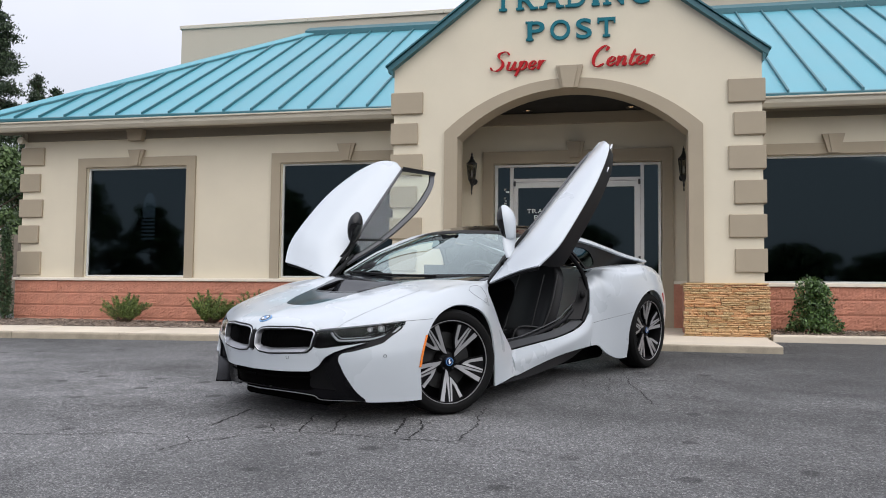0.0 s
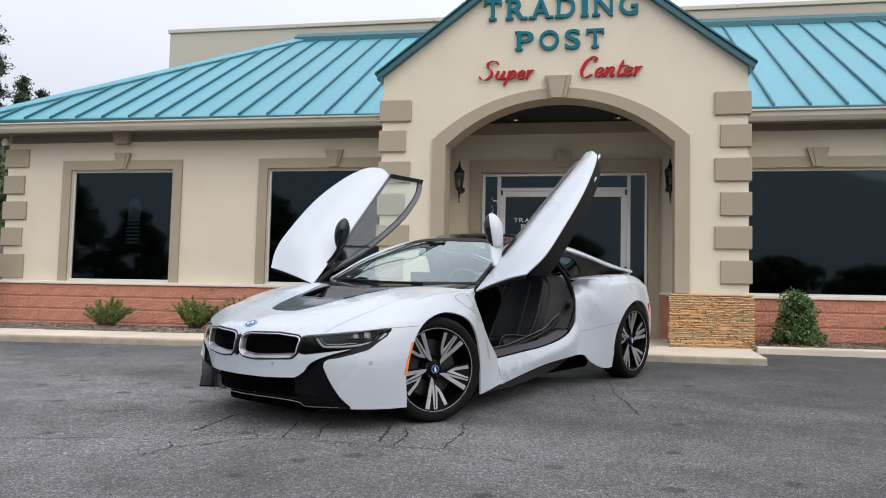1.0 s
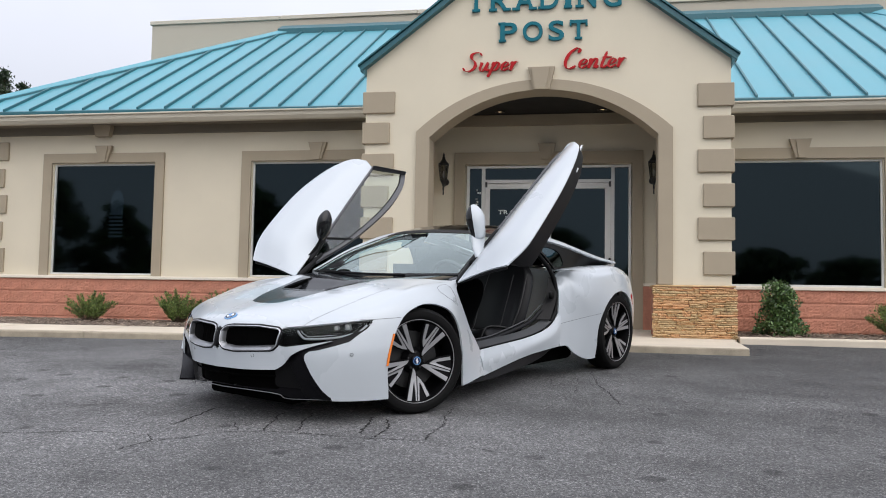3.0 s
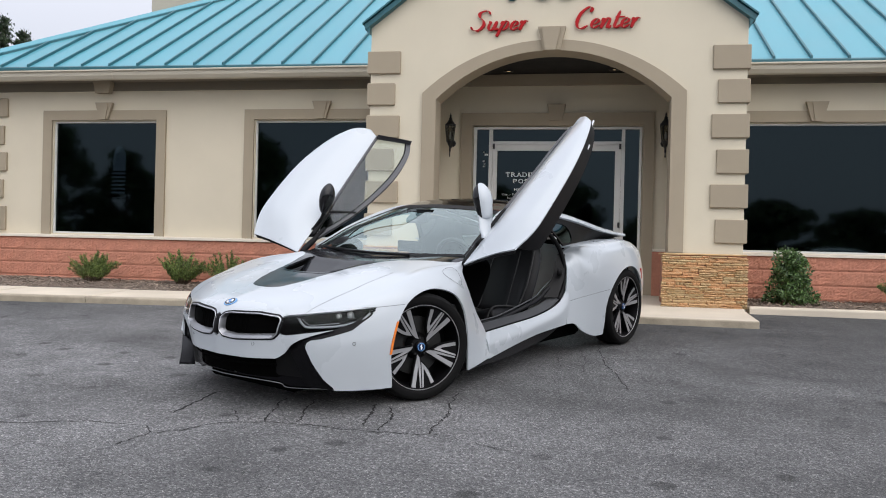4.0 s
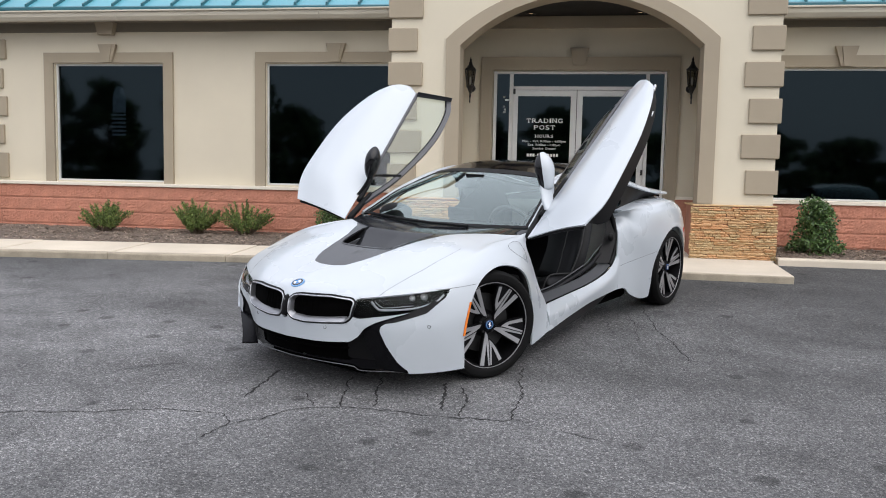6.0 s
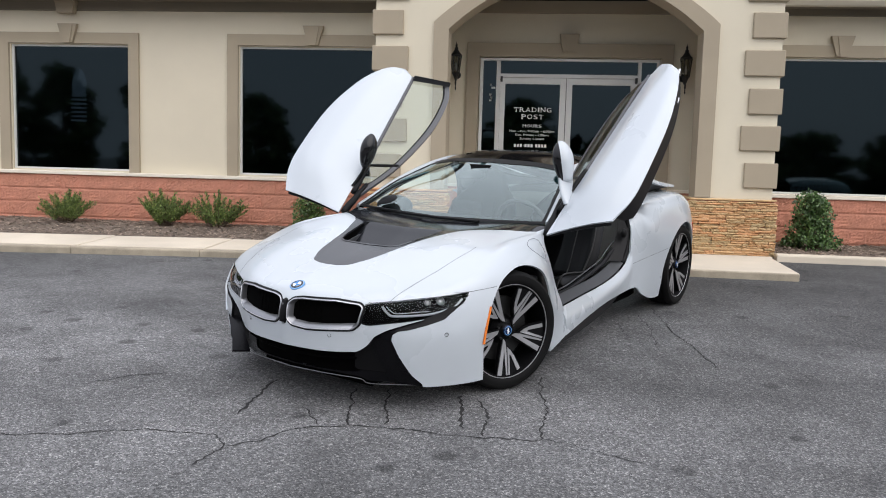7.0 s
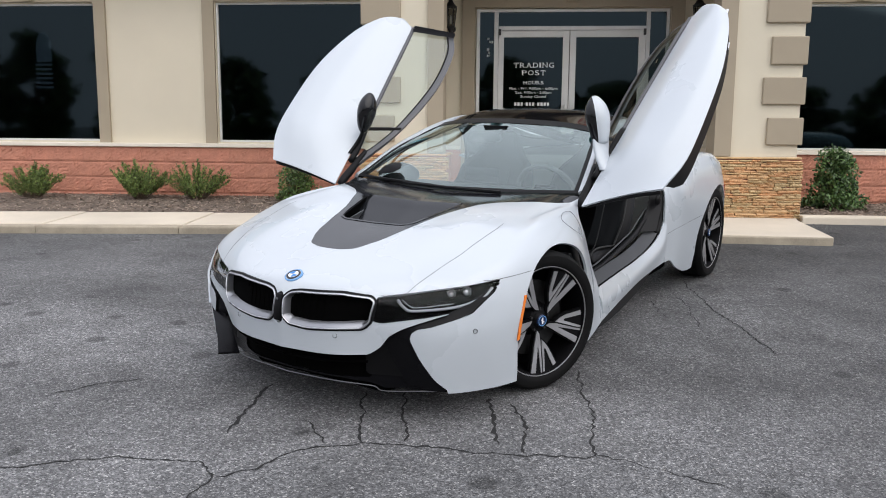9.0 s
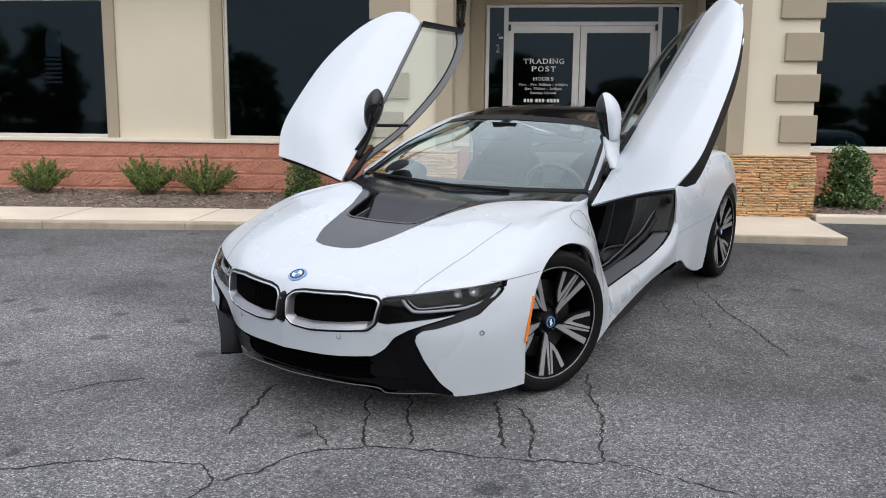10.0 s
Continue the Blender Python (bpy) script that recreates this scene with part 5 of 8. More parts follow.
def build_sides(car):
    rear = sheet(rear_master())
    _, rear = cut(rear, area([(-2.81 + .362 * math.cos(t), .345 + .362 * math.sin(t)) for t in np.linspace(-.25, math.pi + .2, 24)] + [(-3.1, -.2), (-2.45, -.2)], "side", 0, lambda c: c[:, 1] > .5))
    skirt, rear = cut(rear, area(((-1.7, .445), (-2.0, .478), (-2.5, .525), (-2.5, 0), (-1.7, 0)), "side", 0))
    line = seam(skirt, lambda m: m.x > -2.46 and abs(m.z - np.interp(-m.x, (1.7, 2.0, 2.5), (.445, .478, .525))) < .012)
    for s in (1, -1):
        panel("rear_wing", on_side(rear, s), WHITE, car, "white muscular rear wing")
        panel("rear_skirt", on_side(skirt, s), WHITE, car, "white skirt ahead of the rear wheel")
        part("panel_gap", on_side(line, s), GAP, car)
        # rocker panel with a rising lower edge over a dark sill
        rocker = ribbon((((-.69, .815, .345), (-1.05, .805, .364), (-1.36, .80, .382), (-1.62, .80, .420), (-1.77, .803, .475), (-1.865, .808, .57)),
                         ((-.70, .85, .265), (-1.05, .842, .29), (-1.36, .838, .325), (-1.62, .835, .36), (-1.77, .833, .40), (-1.865, .83, .47)),
                         ((-.72, .848, .165), (-1.05, .835, .213), (-1.36, .825, .250), (-1.62, .82, .267), (-1.77, .82, .275), (-1.865, .825, .282))), 40, 6)
        panel("rocker_panel", on_side(rocker, s), WHITE, car, "white rocker panel")
        sill = ribbon((((-.40, .80, .20), (-.80, .81, .22), (-1.2, .80, .25), (-1.6, .79, .28), (-1.90, .77, .29)),
                       ((-.42, .845, .13), (-.85, .842, .137), (-1.25, .82, .165), (-1.58, .79, .20), (-1.86, .76, .265))), 40, 4)
        panel("side_sill", on_side(sill, s), SILLBLACK, car, "dark plastic sill blade", deep=0.05)
        step = ribbon((((-.68, .81, .350), (-1.05, .80, .369), (-1.36, .795, .387), (-1.62, .79, .426), (-1.77, .79, .482), (-1.87, .78, .62)),
                       ((-.68, .72, .385), (-1.05, .71, .400), (-1.36, .705, .418), (-1.62, .70, .457), (-1.80, .70, .515), (-1.92, .69, .66)),
                       ((-.70, .69, .29), (-1.05, .68, .30), (-1.36, .68, .315), (-1.62, .68, .34), (-1.85, .68, .42), (-1.97, .67, .60))), 30, 4)
        part("sill_step", outward(on_side(step, s), (-1.3, 0, .2)), PLASTIC, car, "black door sill", smooth=True)
        strip_ = ribbon((((-.68, .813, .355), (-1.05, .803, .374), (-1.36, .798, .392), (-1.62, .793, .431), (-1.77, .793, .487)),
                         ((-.68, .735, .385), (-1.05, .724, .401), (-1.36, .718, .419), (-1.62, .714, .459), (-1.78, .714, .516))), 30, 3)
        panel("sill_strip", on_side(shift(outward(strip_, (-1.3, .78, .1)), .004), s), SILLGREY, car, "grey sill strip", deep=.004)
        bm = bmesh.new()
        tube(bm, [(p[0], s * p[1], p[2]) for p in cr(((-.72, .69, .402), (-1.0, .68, .408), (-1.2, .675, .435), (-1.45, .672, .478), (-1.6, .675, .515), (-1.68, .685, .57), (-1.80, .69, .63)), 40)], .0055, 6)
        part("sill_trim", bm, SILLGREY, car, smooth=True)
        bm = bmesh.new()
        tube(bm, [(p[0], s * p[1], p[2]) for p in cr(((-.72, .70, .378), (-1.0, .70, .388), (-1.2, .695, .412), (-1.45, .692, .455), (-1.62, .695, .498), (-1.70, .705, .55), (-1.83, .71, .61)), 40)], .018, 8)
        part("sill_roll", bm, LEATHER, car, smooth=True)
        # white strip of pillar, roof rail and floating rear buttress
        rail = ribbon((((-.575, .737, .888), (-.90, .668, 1.057), (-1.27, .558, 1.194), (-1.70, .575, 1.220), (-2.2, .60, 1.155), (-2.75, .63, 1.045), (-3.25, .60, .978)),
                       ((-.59, .760, .889), (-.925, .695, 1.05), (-1.30, .595, 1.184), (-1.70, .628, 1.198), (-2.2, .65, 1.135), (-2.75, .68, 1.025), (-3.25, .64, .972)),
                       ((-.60, .785, .856), (-.95, .72, 1.00), (-1.32, .62, 1.13), (-1.70, .65, 1.165), (-2.2, .672, 1.105), (-2.75, .69, 1.0), (-3.25, .65, .955))), 60, 4)
        panel("roof_rail", on_side(rail, s), WHITE, car, "white pillar and floating buttress", deep=0.02)
        seal = [(p[0], s * (p[1] - .012), p[2] - .012) for p in cr(((-.60, .785, .856), (-.95, .72, 1.00), (-1.32, .62, 1.13), (-1.70, .65, 1.165)), 30)]
        bm = bmesh.new()
        tube(bm, seal, 0.012, 6)
        part("door_seal", bm, RUBBER, car)
        # black side under the buttress with a small rear window
        low = ribbon((((-1.62, .63, 1.16), (-2.2, .655, 1.095), (-2.75, .66, .995), (-3.25, .60, .95)),
                      ((-1.80, .70, 1.02), (-2.2, .68, 1.00), (-2.75, .62, .955), (-3.25, .52, .93)),
                      ((-1.93, .745, .885), (-2.2, .70, .895), (-2.75, .58, .92), (-3.25, .46, .91))), 40, 8)
        pane, low = cut(low, area(((-1.80, 1.09), (-2.05, 1.07), (-2.12, .98), (-2.08, .93), (-1.93, .93), (-1.86, .98)), "side", 4))
        panel("quarter_panel", on_side(low, s), PLASTIC, car, "gloss black panel under the buttress", deep=0.01)
        part("quarter_window", outward(on_side(shift(outward(pane), -0.006), s)), WINDOW, car, "small dark rear side window", smooth=True)
        # rear pillar of the door opening
        pill = [(p[0], s * p[1], p[2]) for p in cr(((-1.55, .615, 1.17), (-1.72, .655, 1.06), (-1.86, .72, .90), (-1.895, .758, .74), (-1.865, .775, .59), (-1.77, .78, .475)), 30)]
        bm = bmesh.new()
        tube(bm, pill, [0.016 + .006 * k / 30 for k in range(31)], 10)
        part("door_pillar", bm, PLASTIC, car, "black door pillar", smooth=True)
        bm = bmesh.new()
        lathe(bm, ((0, .012), (.02, .012), (.032, .006), (.034, -.01)), 20, "y", (-1.80, 0, .70))
        for v in bm.verts:
            v.co.y = s * (.775 + v.co.y)
        part("latch", bm, PLASTIC, car, smooth=True)
        low_ = ribbon((((-1.66, .70, .50), (-1.80, .705, .66), (-1.87, .70, .84)), ((-1.755, .785, .50), (-1.862, .778, .66), (-1.915, .75, .84))), 14, 4)
        part("pillar_trim", outward(on_side(shift(outward(low_, (-2.2, .6, .6)), .006), s), (-2.2, s * .6, .6)), LEATHER, car, "black lower pillar trim", smooth=True)
        # charge flap outline and small side lamp at the tail
        bm = bmesh.new()
        loop = ring(((-.235, .80, .785), (-.30, .775, .812), (-.375, .785, .805), (-.395, .822, .745), (-.375, .845, .70), (-.32, .845, .718)), 6)
        tube(bm, [(p[0], s * (p[1] + .004), p[2] + .004) for p in list(loop) + [loop[0]]], 0.0010, 5, caps=False)
        part("charge_flap", bm, GAP, car, "thin outline of the charging flap")
        bm = ribbon((((-3.10, .872, .66), (-3.11, .876, .57)), ((-3.14, .866, .67), (-3.15, .870, .57))), 4, 2)
        panel("rear_marker", on_side(shift(outward(bm), 0.004), s), REDLENS, car, "red rear side marker", deep=0.004)
        # wheel housings
        for a in (0.0, -2.81):
            bm = bmesh.new()
            rows = []
            for y in (.80, .50):
                rows.append([bm.verts.new((a + .375 * math.cos(t), s * y, .345 + .375 * math.sin(t))) for t in np.linspace(-.5, math.pi + .5, 30)])
            for k in range(29):
                bm.faces.new((rows[0][k], rows[0][k + 1], rows[1][k + 1], rows[1][k]))
            bm.faces.new(rows[1])
            part("wheel_housing", bm, PLASTIC, car)
    part("tail", sheet(net((((-3.55, -.5, .86), (-3.62, 0, .89), (-3.55, .5, .86)), ((-3.6, -.52, .6), (-3.66, 0, .62), (-3.6, .52, .6)), ((-3.5, -.5, .3), (-3.56, 0, .28), (-3.5, .5, .3))), 8, 12)), PLASTIC, car, "dark tail", smooth=True)
    # black boxes added to block light and read as shadow under the car
    part("undertray", boxed(.36, .68, -.40, .40, .10, .18, 0.02), VOID, car)
    part("underbody", boxed(-2.30, -.40, -.70, .70, .135, .25, 0.03), VOID, car)
    part("underbody", boxed(-.39, .355, -.50, .50, .10, .19, 0.03), VOID, car)


def build_cabin(car):
    g = net((GLASS_C, GLASS_M, GLASS_E), 22, 26)
    half = sheet(g)
    scr = part("windscreen", outward(both_halves(half)), SCREEN, car, "clear raked windscreen", smooth=True)
    scr.visible_shadow = False
    # dark border of the windscreen
    for s in (1, -1):
        bm = bmesh.new()
        lo = [Vector((p[0], s * p[1], p[2] + .003)) for p in g[:, 0]]
        lo2 = [Vector((p[0], s * p[1], p[2] + .003)) for p in g[:, 1]]
        up = [Vector((p[0], s * p[1], p[2] + .003)) for p in g[:, -1]]
        up2 = [Vector((p[0], s * p[1], p[2] + .003)) for p in g[:, -3]]
        side = [Vector((p[0], s * p[1], p[2] + .003)) for p in g[-1]]
        side2 = [Vector((p[0], s * (p[1] - .028), p[2] + .004)) for p in g[-1]]
        for u, v in ((lo, lo2), (up, up2), (side, side2)):
            vu, vv = [bm.verts.new(p) for p in u], [bm.verts.new(p) for p in v]
            for k in range(len(vu) - 1):
                bm.faces.new((vu[k], vu[k + 1], vv[k + 1], vv[k]))
        part("glass_border", bm, PLASTIC, car)
    roof = net((((-1.20, 0, 1.228), (-1.55, 0, 1.278), (-1.95, 0, 1.268), (-2.35, 0, 1.205), (-3.0, 0, 1.05), (-3.55, 0, .93)),
                ((-1.22, .34, 1.215), (-1.55, .34, 1.265), (-1.95, .33, 1.252), (-2.35, .31, 1.19), (-3.0, .29, 1.04), (-3.55, .26, .92)),
                ((-1.27, .558, 1.18), (-1.55, .575, 1.213), (-1.95, .585, 1.19), (-2.35, .57, 1.115), (-3.0, .54, .985), (-3.55, .46, .89))), 20, 50)
    hatch, roof = cut(sheet(roof), area(((-2.02, -.2), (-2.02, .36), (-2.12, .47), (-3.0, .44), (-3.0, -.2)), "top", 0))
    panel("roof", both_halves(roof), BLACKGLOSS, car, "gloss black roof and rear deck", deep=0.015)
    part("rear_window", outward(both_halves(hatch)), SCREEN, car, "clear sloping rear window", smooth=True)
    lining = net((((-1.24, 0, 1.205), (-1.55, 0, 1.250), (-2.0, 0, 1.235)), ((-1.26, .34, 1.19), (-1.55, .34, 1.235), (-2.0, .33, 1.22)), ((-1.31, .54, 1.155), (-1.55, .555, 1.185), (-2.0, .565, 1.16))), 8, 12)
    part("headliner", both_halves(sheet(lining)), HEADLINER, car, "grey fabric headliner", smooth=True)
    # tub
    part("cabin_floor", boxed(-1.95, -.45, -.68, .68, .20, .26), CARPET, car)
    bulk = ribbon((((-1.86, -.70, .26), (-1.86, 0, .26), (-1.86, .70, .26)), ((-2.0, -.72, .75), (-2.02, 0, .78), (-2.0, .72, .75)), ((-2.08, -.60, .90), (-2.10, 0, .93), (-2.08, .60, .90))), 12, 5)
    part("rear_bulkhead", bulk, HEADLINER, car, "grey lined rear bulkhead", smooth=True)
    dash = ribbon((((-.44, -.72, .80), (-.40, 0, .825), (-.44, .72, .80)), ((-.62, -.72, .855), (-.60, 0, .86), (-.62, .72, .855)),
                   ((-.86, -.70, .845), (-.86, 0, .84), (-.86, .70, .845)), ((-.92, -.70, .74), (-.93, 0, .72), (-.92, .70, .74)), ((-.80, -.68, .50), (-.86, 0, .50), (-.80, .68, .50))), 24, 5)
    dash = part("dashboard", outward(dash, (-.6, 0, .6)), LEATHER, car, "black dashboard", smooth=True)
    part("screen", boxed(-.875, -.86, -.14, .10, .86, .945, 0.006), BLACKGLOSS, dash, "dark display on the dashboard")
    # added form, stands in for a dark oval visible through the windscreen
    bm = bmesh.new()
    bmesh.ops.create_uvsphere(bm, u_segments=20, v_segments=12, radius=1.0)
    for v in bm.verts:
        v.co = Vector((-.68 + v.co.x * .12, -.50 + v.co.y * .13, .888 + v.co.z * .075))
    part("dash_pod", bm, PLASTIC, dash, "rounded black form standing in for a dark oval", smooth=True)
    part("console", boxed(-1.75, -.80, -.13, .13, .26, .52, 0.05, 3), GREYLEATHER, car, "grey centre console")
    wheel_at = Matrix.Translation((-.99, .36, .80)) @ pose(0, 0, 0, 0, -66, 0)
    bm = bmesh.new()
    tube(bm, [(.185 * math.cos(t), .185 * math.sin(t), 0) for t in np.linspace(0, 2 * math.pi, 41)], 0.016, 10, caps=False)
    bmesh.ops.transform(bm, matrix=wheel_at, verts=bm.verts[:])
    sw = part("steering_wheel", bm, GREYLEATHER, car, "black leather steering wheel", smooth=True)
    bm = boxed(-.06, .06, -.075, .075, -.03, .02, 0.02, 2)
    box(bm, -.015, .015, -.175, .175, -.012, .008, 0.004)
    box(bm, -.175, 0, -.02, .02, -.012, .008, 0.004)
    bmesh.ops.transform(bm, matrix=wheel_at, verts=bm.verts[:])
    part("wheel_boss", bm, PLASTIC, sw)
    bm = bmesh.new()
    prism(bm, ((-.225, 1.072), (-.04, 1.078), (-.005, 1.10), (-.02, 1.142), (-.10, 1.156), (-.20, 1.138), (-.235, 1.10)), "x", -1.105, -1.065)
    bmesh.ops.bevel(bm, geom=bm.edges[:], offset=.010, segments=2, profile=.5, affect="EDGES")
    mirror = part("interior_mirror", bm, PLASTIC, car, "black interior mirror", smooth=True, angle=40)
    bm = bmesh.new()
    prism(bm, ((-.10, 1.13), (-.02, 1.13), (.03, 1.185), (-.13, 1.185)), "x", -1.11, -1.07)
    part("mirror_stalk", bm, PLASTIC, mirror)
    bm = bmesh.new()
    prism(bm, ((-.205, 1.083), (-.11, 1.083), (-.135, 1.110), (-.195, 1.106)), "x", -1.0645, -1.062)
    part("sensor_window", bm, FRAMEGREY, mirror, "pale sensor window")
    for s in (1, -1):
        y = s * .37
        base = ribbon((((-.98, y - .25, .36), (-.97, y, .33), (-.98, y + .25, .36)), ((-1.05, y - .27, .47), (-1.03, y, .42), (-1.05, y + .27, .47)),
                       ((-1.40, y - .26, .44), (-1.40, y, .37), (-1.40, y + .26, .44)), ((-1.50, y - .24, .40), (-1.5, y, .34), (-1.5, y + .24, .40))), 16, 5)
        outward(base, (-1.25, y, .2))
        rim(base, 0.10)
        st = part("front_seat", base, LEATHER, car, "black leather sports seat", smooth=True)
        back_ = ribbon((((-1.42, y - .25, .40), (-1.50, y, .38), (-1.42, y + .25, .40)), ((-1.50, y - .28, .62), (-1.60, y, .60), (-1.50, y + .28, .62)),
                        ((-1.64, y - .25, .86), (-1.70, y, .84), (-1.64, y + .25, .86)), ((-1.73, y - .13, 1.0), (-1.76, y, 1.0), (-1.73, y + .13, 1.0)), ((-1.78, y - .10, 1.10), (-1.80, y, 1.11), (-1.78, y + .10, 1.10))), 16, 5)
        outward(back_, (-2.2, y, .6))
        rim(back_, 0.09)
        part("seat_back", back_, LEATHER, st, smooth=True)
        for side in (-1, 1):
            bm = bmesh.new()
            tube(bm, cr(((-.985, y + side * .255, .372), (-1.06, y + side * .275, .478), (-1.40, y + side * .265, .448), (-1.43, y + side * .26, .46), (-1.51, y + side * .285, .63), (-1.65, y + side * .255, .87)), 40), 0.006, 6)
            part("piping", bm, PIPING, st, "grey seat piping")
            bm = bmesh.new()
            tube(bm, cr(((-.99, y + side * .12, .355), (-1.06, y + side * .13, .445), (-1.40, y + side * .125, .40), (-1.53, y + side * .13, .61), (-1.66, y + side * .12, .86)), 40), 0.004, 6)
            part("piping", bm, PIPING, st, "grey seat piping")
    for pts in (((-.42, -.10, .862), (-.47, -.50, .872), (-.50, -.62, .874)), ((-.405, .35, .860), (-.40, .0, .862), (-.42, -.30, .866))):
        bm = bmesh.new()
        tube(bm, [(p[0] - .02, p[1], p[2] + .012) for p in cr(pts, 16)], [0.010 - .004 * k / 16 for k in range(17)], 6)
        part("wiper", bm, PLASTIC, car, "black wiper arm")


def build_wheel(car, a, b, s, turn, steer):
    """A dark alloy with five machined triple spokes in a low tyre."""
    c = .339
    base = Matrix.Translation((a, s * b, c)) @ Matrix.Rotation(steer, 4, "Z") @ (Matrix.Identity(4) if s > 0 else Matrix.Diagonal((1, -1, 1, 1)))

    def put(name, bm, mat, parent, label="", smooth=True, angle=35):
        bmesh.ops.transform(bm, matrix=base, verts=bm.verts[:])
        if s < 0:
            bmesh.ops.reverse_faces(bm, faces=bm.faces[:])
        return part(name, bm, mat, parent, label, smooth, angle)

    bm = bmesh.new()
    lathe(bm, ((.10, -.11), (.250, -.15), (.266, -.15), (.266, .026), (.260, .030), (.254, .015), (.248, -.12), (.10, -.105)), 64, "y", closed=True)
    w = put("wheel", bm, ALLOYBLACK, car, "dark alloy wheel with machined spokes")
    bm = bmesh.new()
    lathe(bm, ((.264, -.16), (.270, -.175), (.315, -.172), (.332, -.158), (.339, -.135), (.339, -.09), (.334, -.088), (.334, -.078), (.339, -.076), (.339, -.02), (.334, -.018), (.334, -.008), (.339, -.006),
               (.339, .004), (.333, .022), (.319, .037), (.295, .042), (.274, .036), (.266, .028)), 72, "y", closed=True)
    put("tyre", bm, RUBBER, w, "low black tyre")
    bm = bmesh.new()
    lathe(bm, ((.262, .012), (.2635, .028), (.265, .031), (.268, .031), (.269, .028), (.267, .018)), 72, "y", closed=True)
    put("rim_edge", bm, MACHINED, w, "machined rim edge")
    bm = bmesh.new()
    lathe(bm, ((.07, -.085), (.185, -.085), (.185, -.065), (.07, -.065)), 40, "y", closed=True)
    put("brake_disc", bm, STEEL, w)
    bm = bmesh.new()
    lathe(bm, ((0, .008), (.026, .008), (.033, .004), (.040, -.008), (.060, -.014), (.085, -.05)), 28, "y")
    put("hub", bm, ALLOYBLACK, w)
    bm = bmesh.new()
    lathe(bm, ((0, .0135), (.026, .0135), (.030, .010), (.030, .0)), 28, "y")
    cap = put("hub_cap", bm, NAVY, w, "dark blue hub cap")
    bm = bmesh.new()
    lathe(bm, ((.0225, .0138), (.0255, .0138), (.0255, .013), (.0225, .013)), 28, "y", closed=True)
    put("cap_ring", bm, PALEBLUE, cap, "thin pale blue ring")
    for q in range(5):
        a_ = 2 * math.pi * (q + .5) / 5
        bm = bmesh.new()
        lathe(bm, ((0, -.004), (.006, -.004), (.008, -.008), (.008, -.02)), 8, "y", (.055 * math.cos(a_ + turn), 0, .055 * math.sin(a_ + turn)))
        put("wheel_bolt", bm, STEEL, w)
    bm = boxed(-.012, .010, .013, .0148, -.003, .003)
    bmesh.ops.rotate(bm, verts=bm.verts[:], cent=(0, 0, 0), matrix=Matrix.Rotation(-.6, 3, "Y"))
    box(bm, -.004, .004, .013, .0147, -.016, .016)
    put("cap_mark", bm, WHITEENAMEL, w, smooth=False)
    # each spoke: a long half with a pointed root and a kinked half, parted by a slit, each with a dark wedge
    legs = (((.048, .020), (.085, .029), (.111, .036), (.246, .072), (.252, .042), (.118, .0150), (.255, .0085), (.256, .0), (.105, -.001), (.066, .006)),
            ((.098, -.008), (.122, -.033), (.150, -.053), (.226, -.090), (.236, -.070), (.148, -.032), (.143, -.022), (.254, -.0165), (.255, -.006)))
    beds = (((.04, .024), (.09, .038), (.113, .044), (.252, .079), (.259, -.003), (.06, -.003)),
            ((.085, -.005), (.120, -.042), (.150, -.063), (.230, -.101), (.246, -.064), (.259, -.005)))
    for k in range(5):
        t0 = turn + 2 * math.pi * k / 5
        ca, sa = math.cos(t0), math.sin(t0)
        for outline, drop, thick, mat, nm in [(o, .0, .005, MACHINED, "spoke") for o in legs] + [(o, -.005, .022, ALLOYBLACK, "spoke_bed") for o in beds]:
            bm = bmesh.new()
            pts = [(r * ca - t * sa, drop - .002 + .026 * (math.hypot(r, t) / .26) ** 2, r * sa + t * ca) for r, t in outline]
            top = [bm.verts.new(q) for q in pts]
            low = [bm.verts.new((x, y - thick, z)) for x, y, z in pts]
            fs = [bm.faces.new(top), bm.faces.new(list(reversed(low)))]
            for i in range(len(top)):
                j = (i + 1) % len(top)
                fs.append(bm.faces.new((top[j], top[i], low[i], low[j])))
            bmesh.ops.recalc_face_normals(bm, faces=fs)
            bmesh.ops.triangulate(bm, faces=[f for f in bm.faces if len(f.verts) > 4])
            put(nm, bm, mat, w, smooth=False)


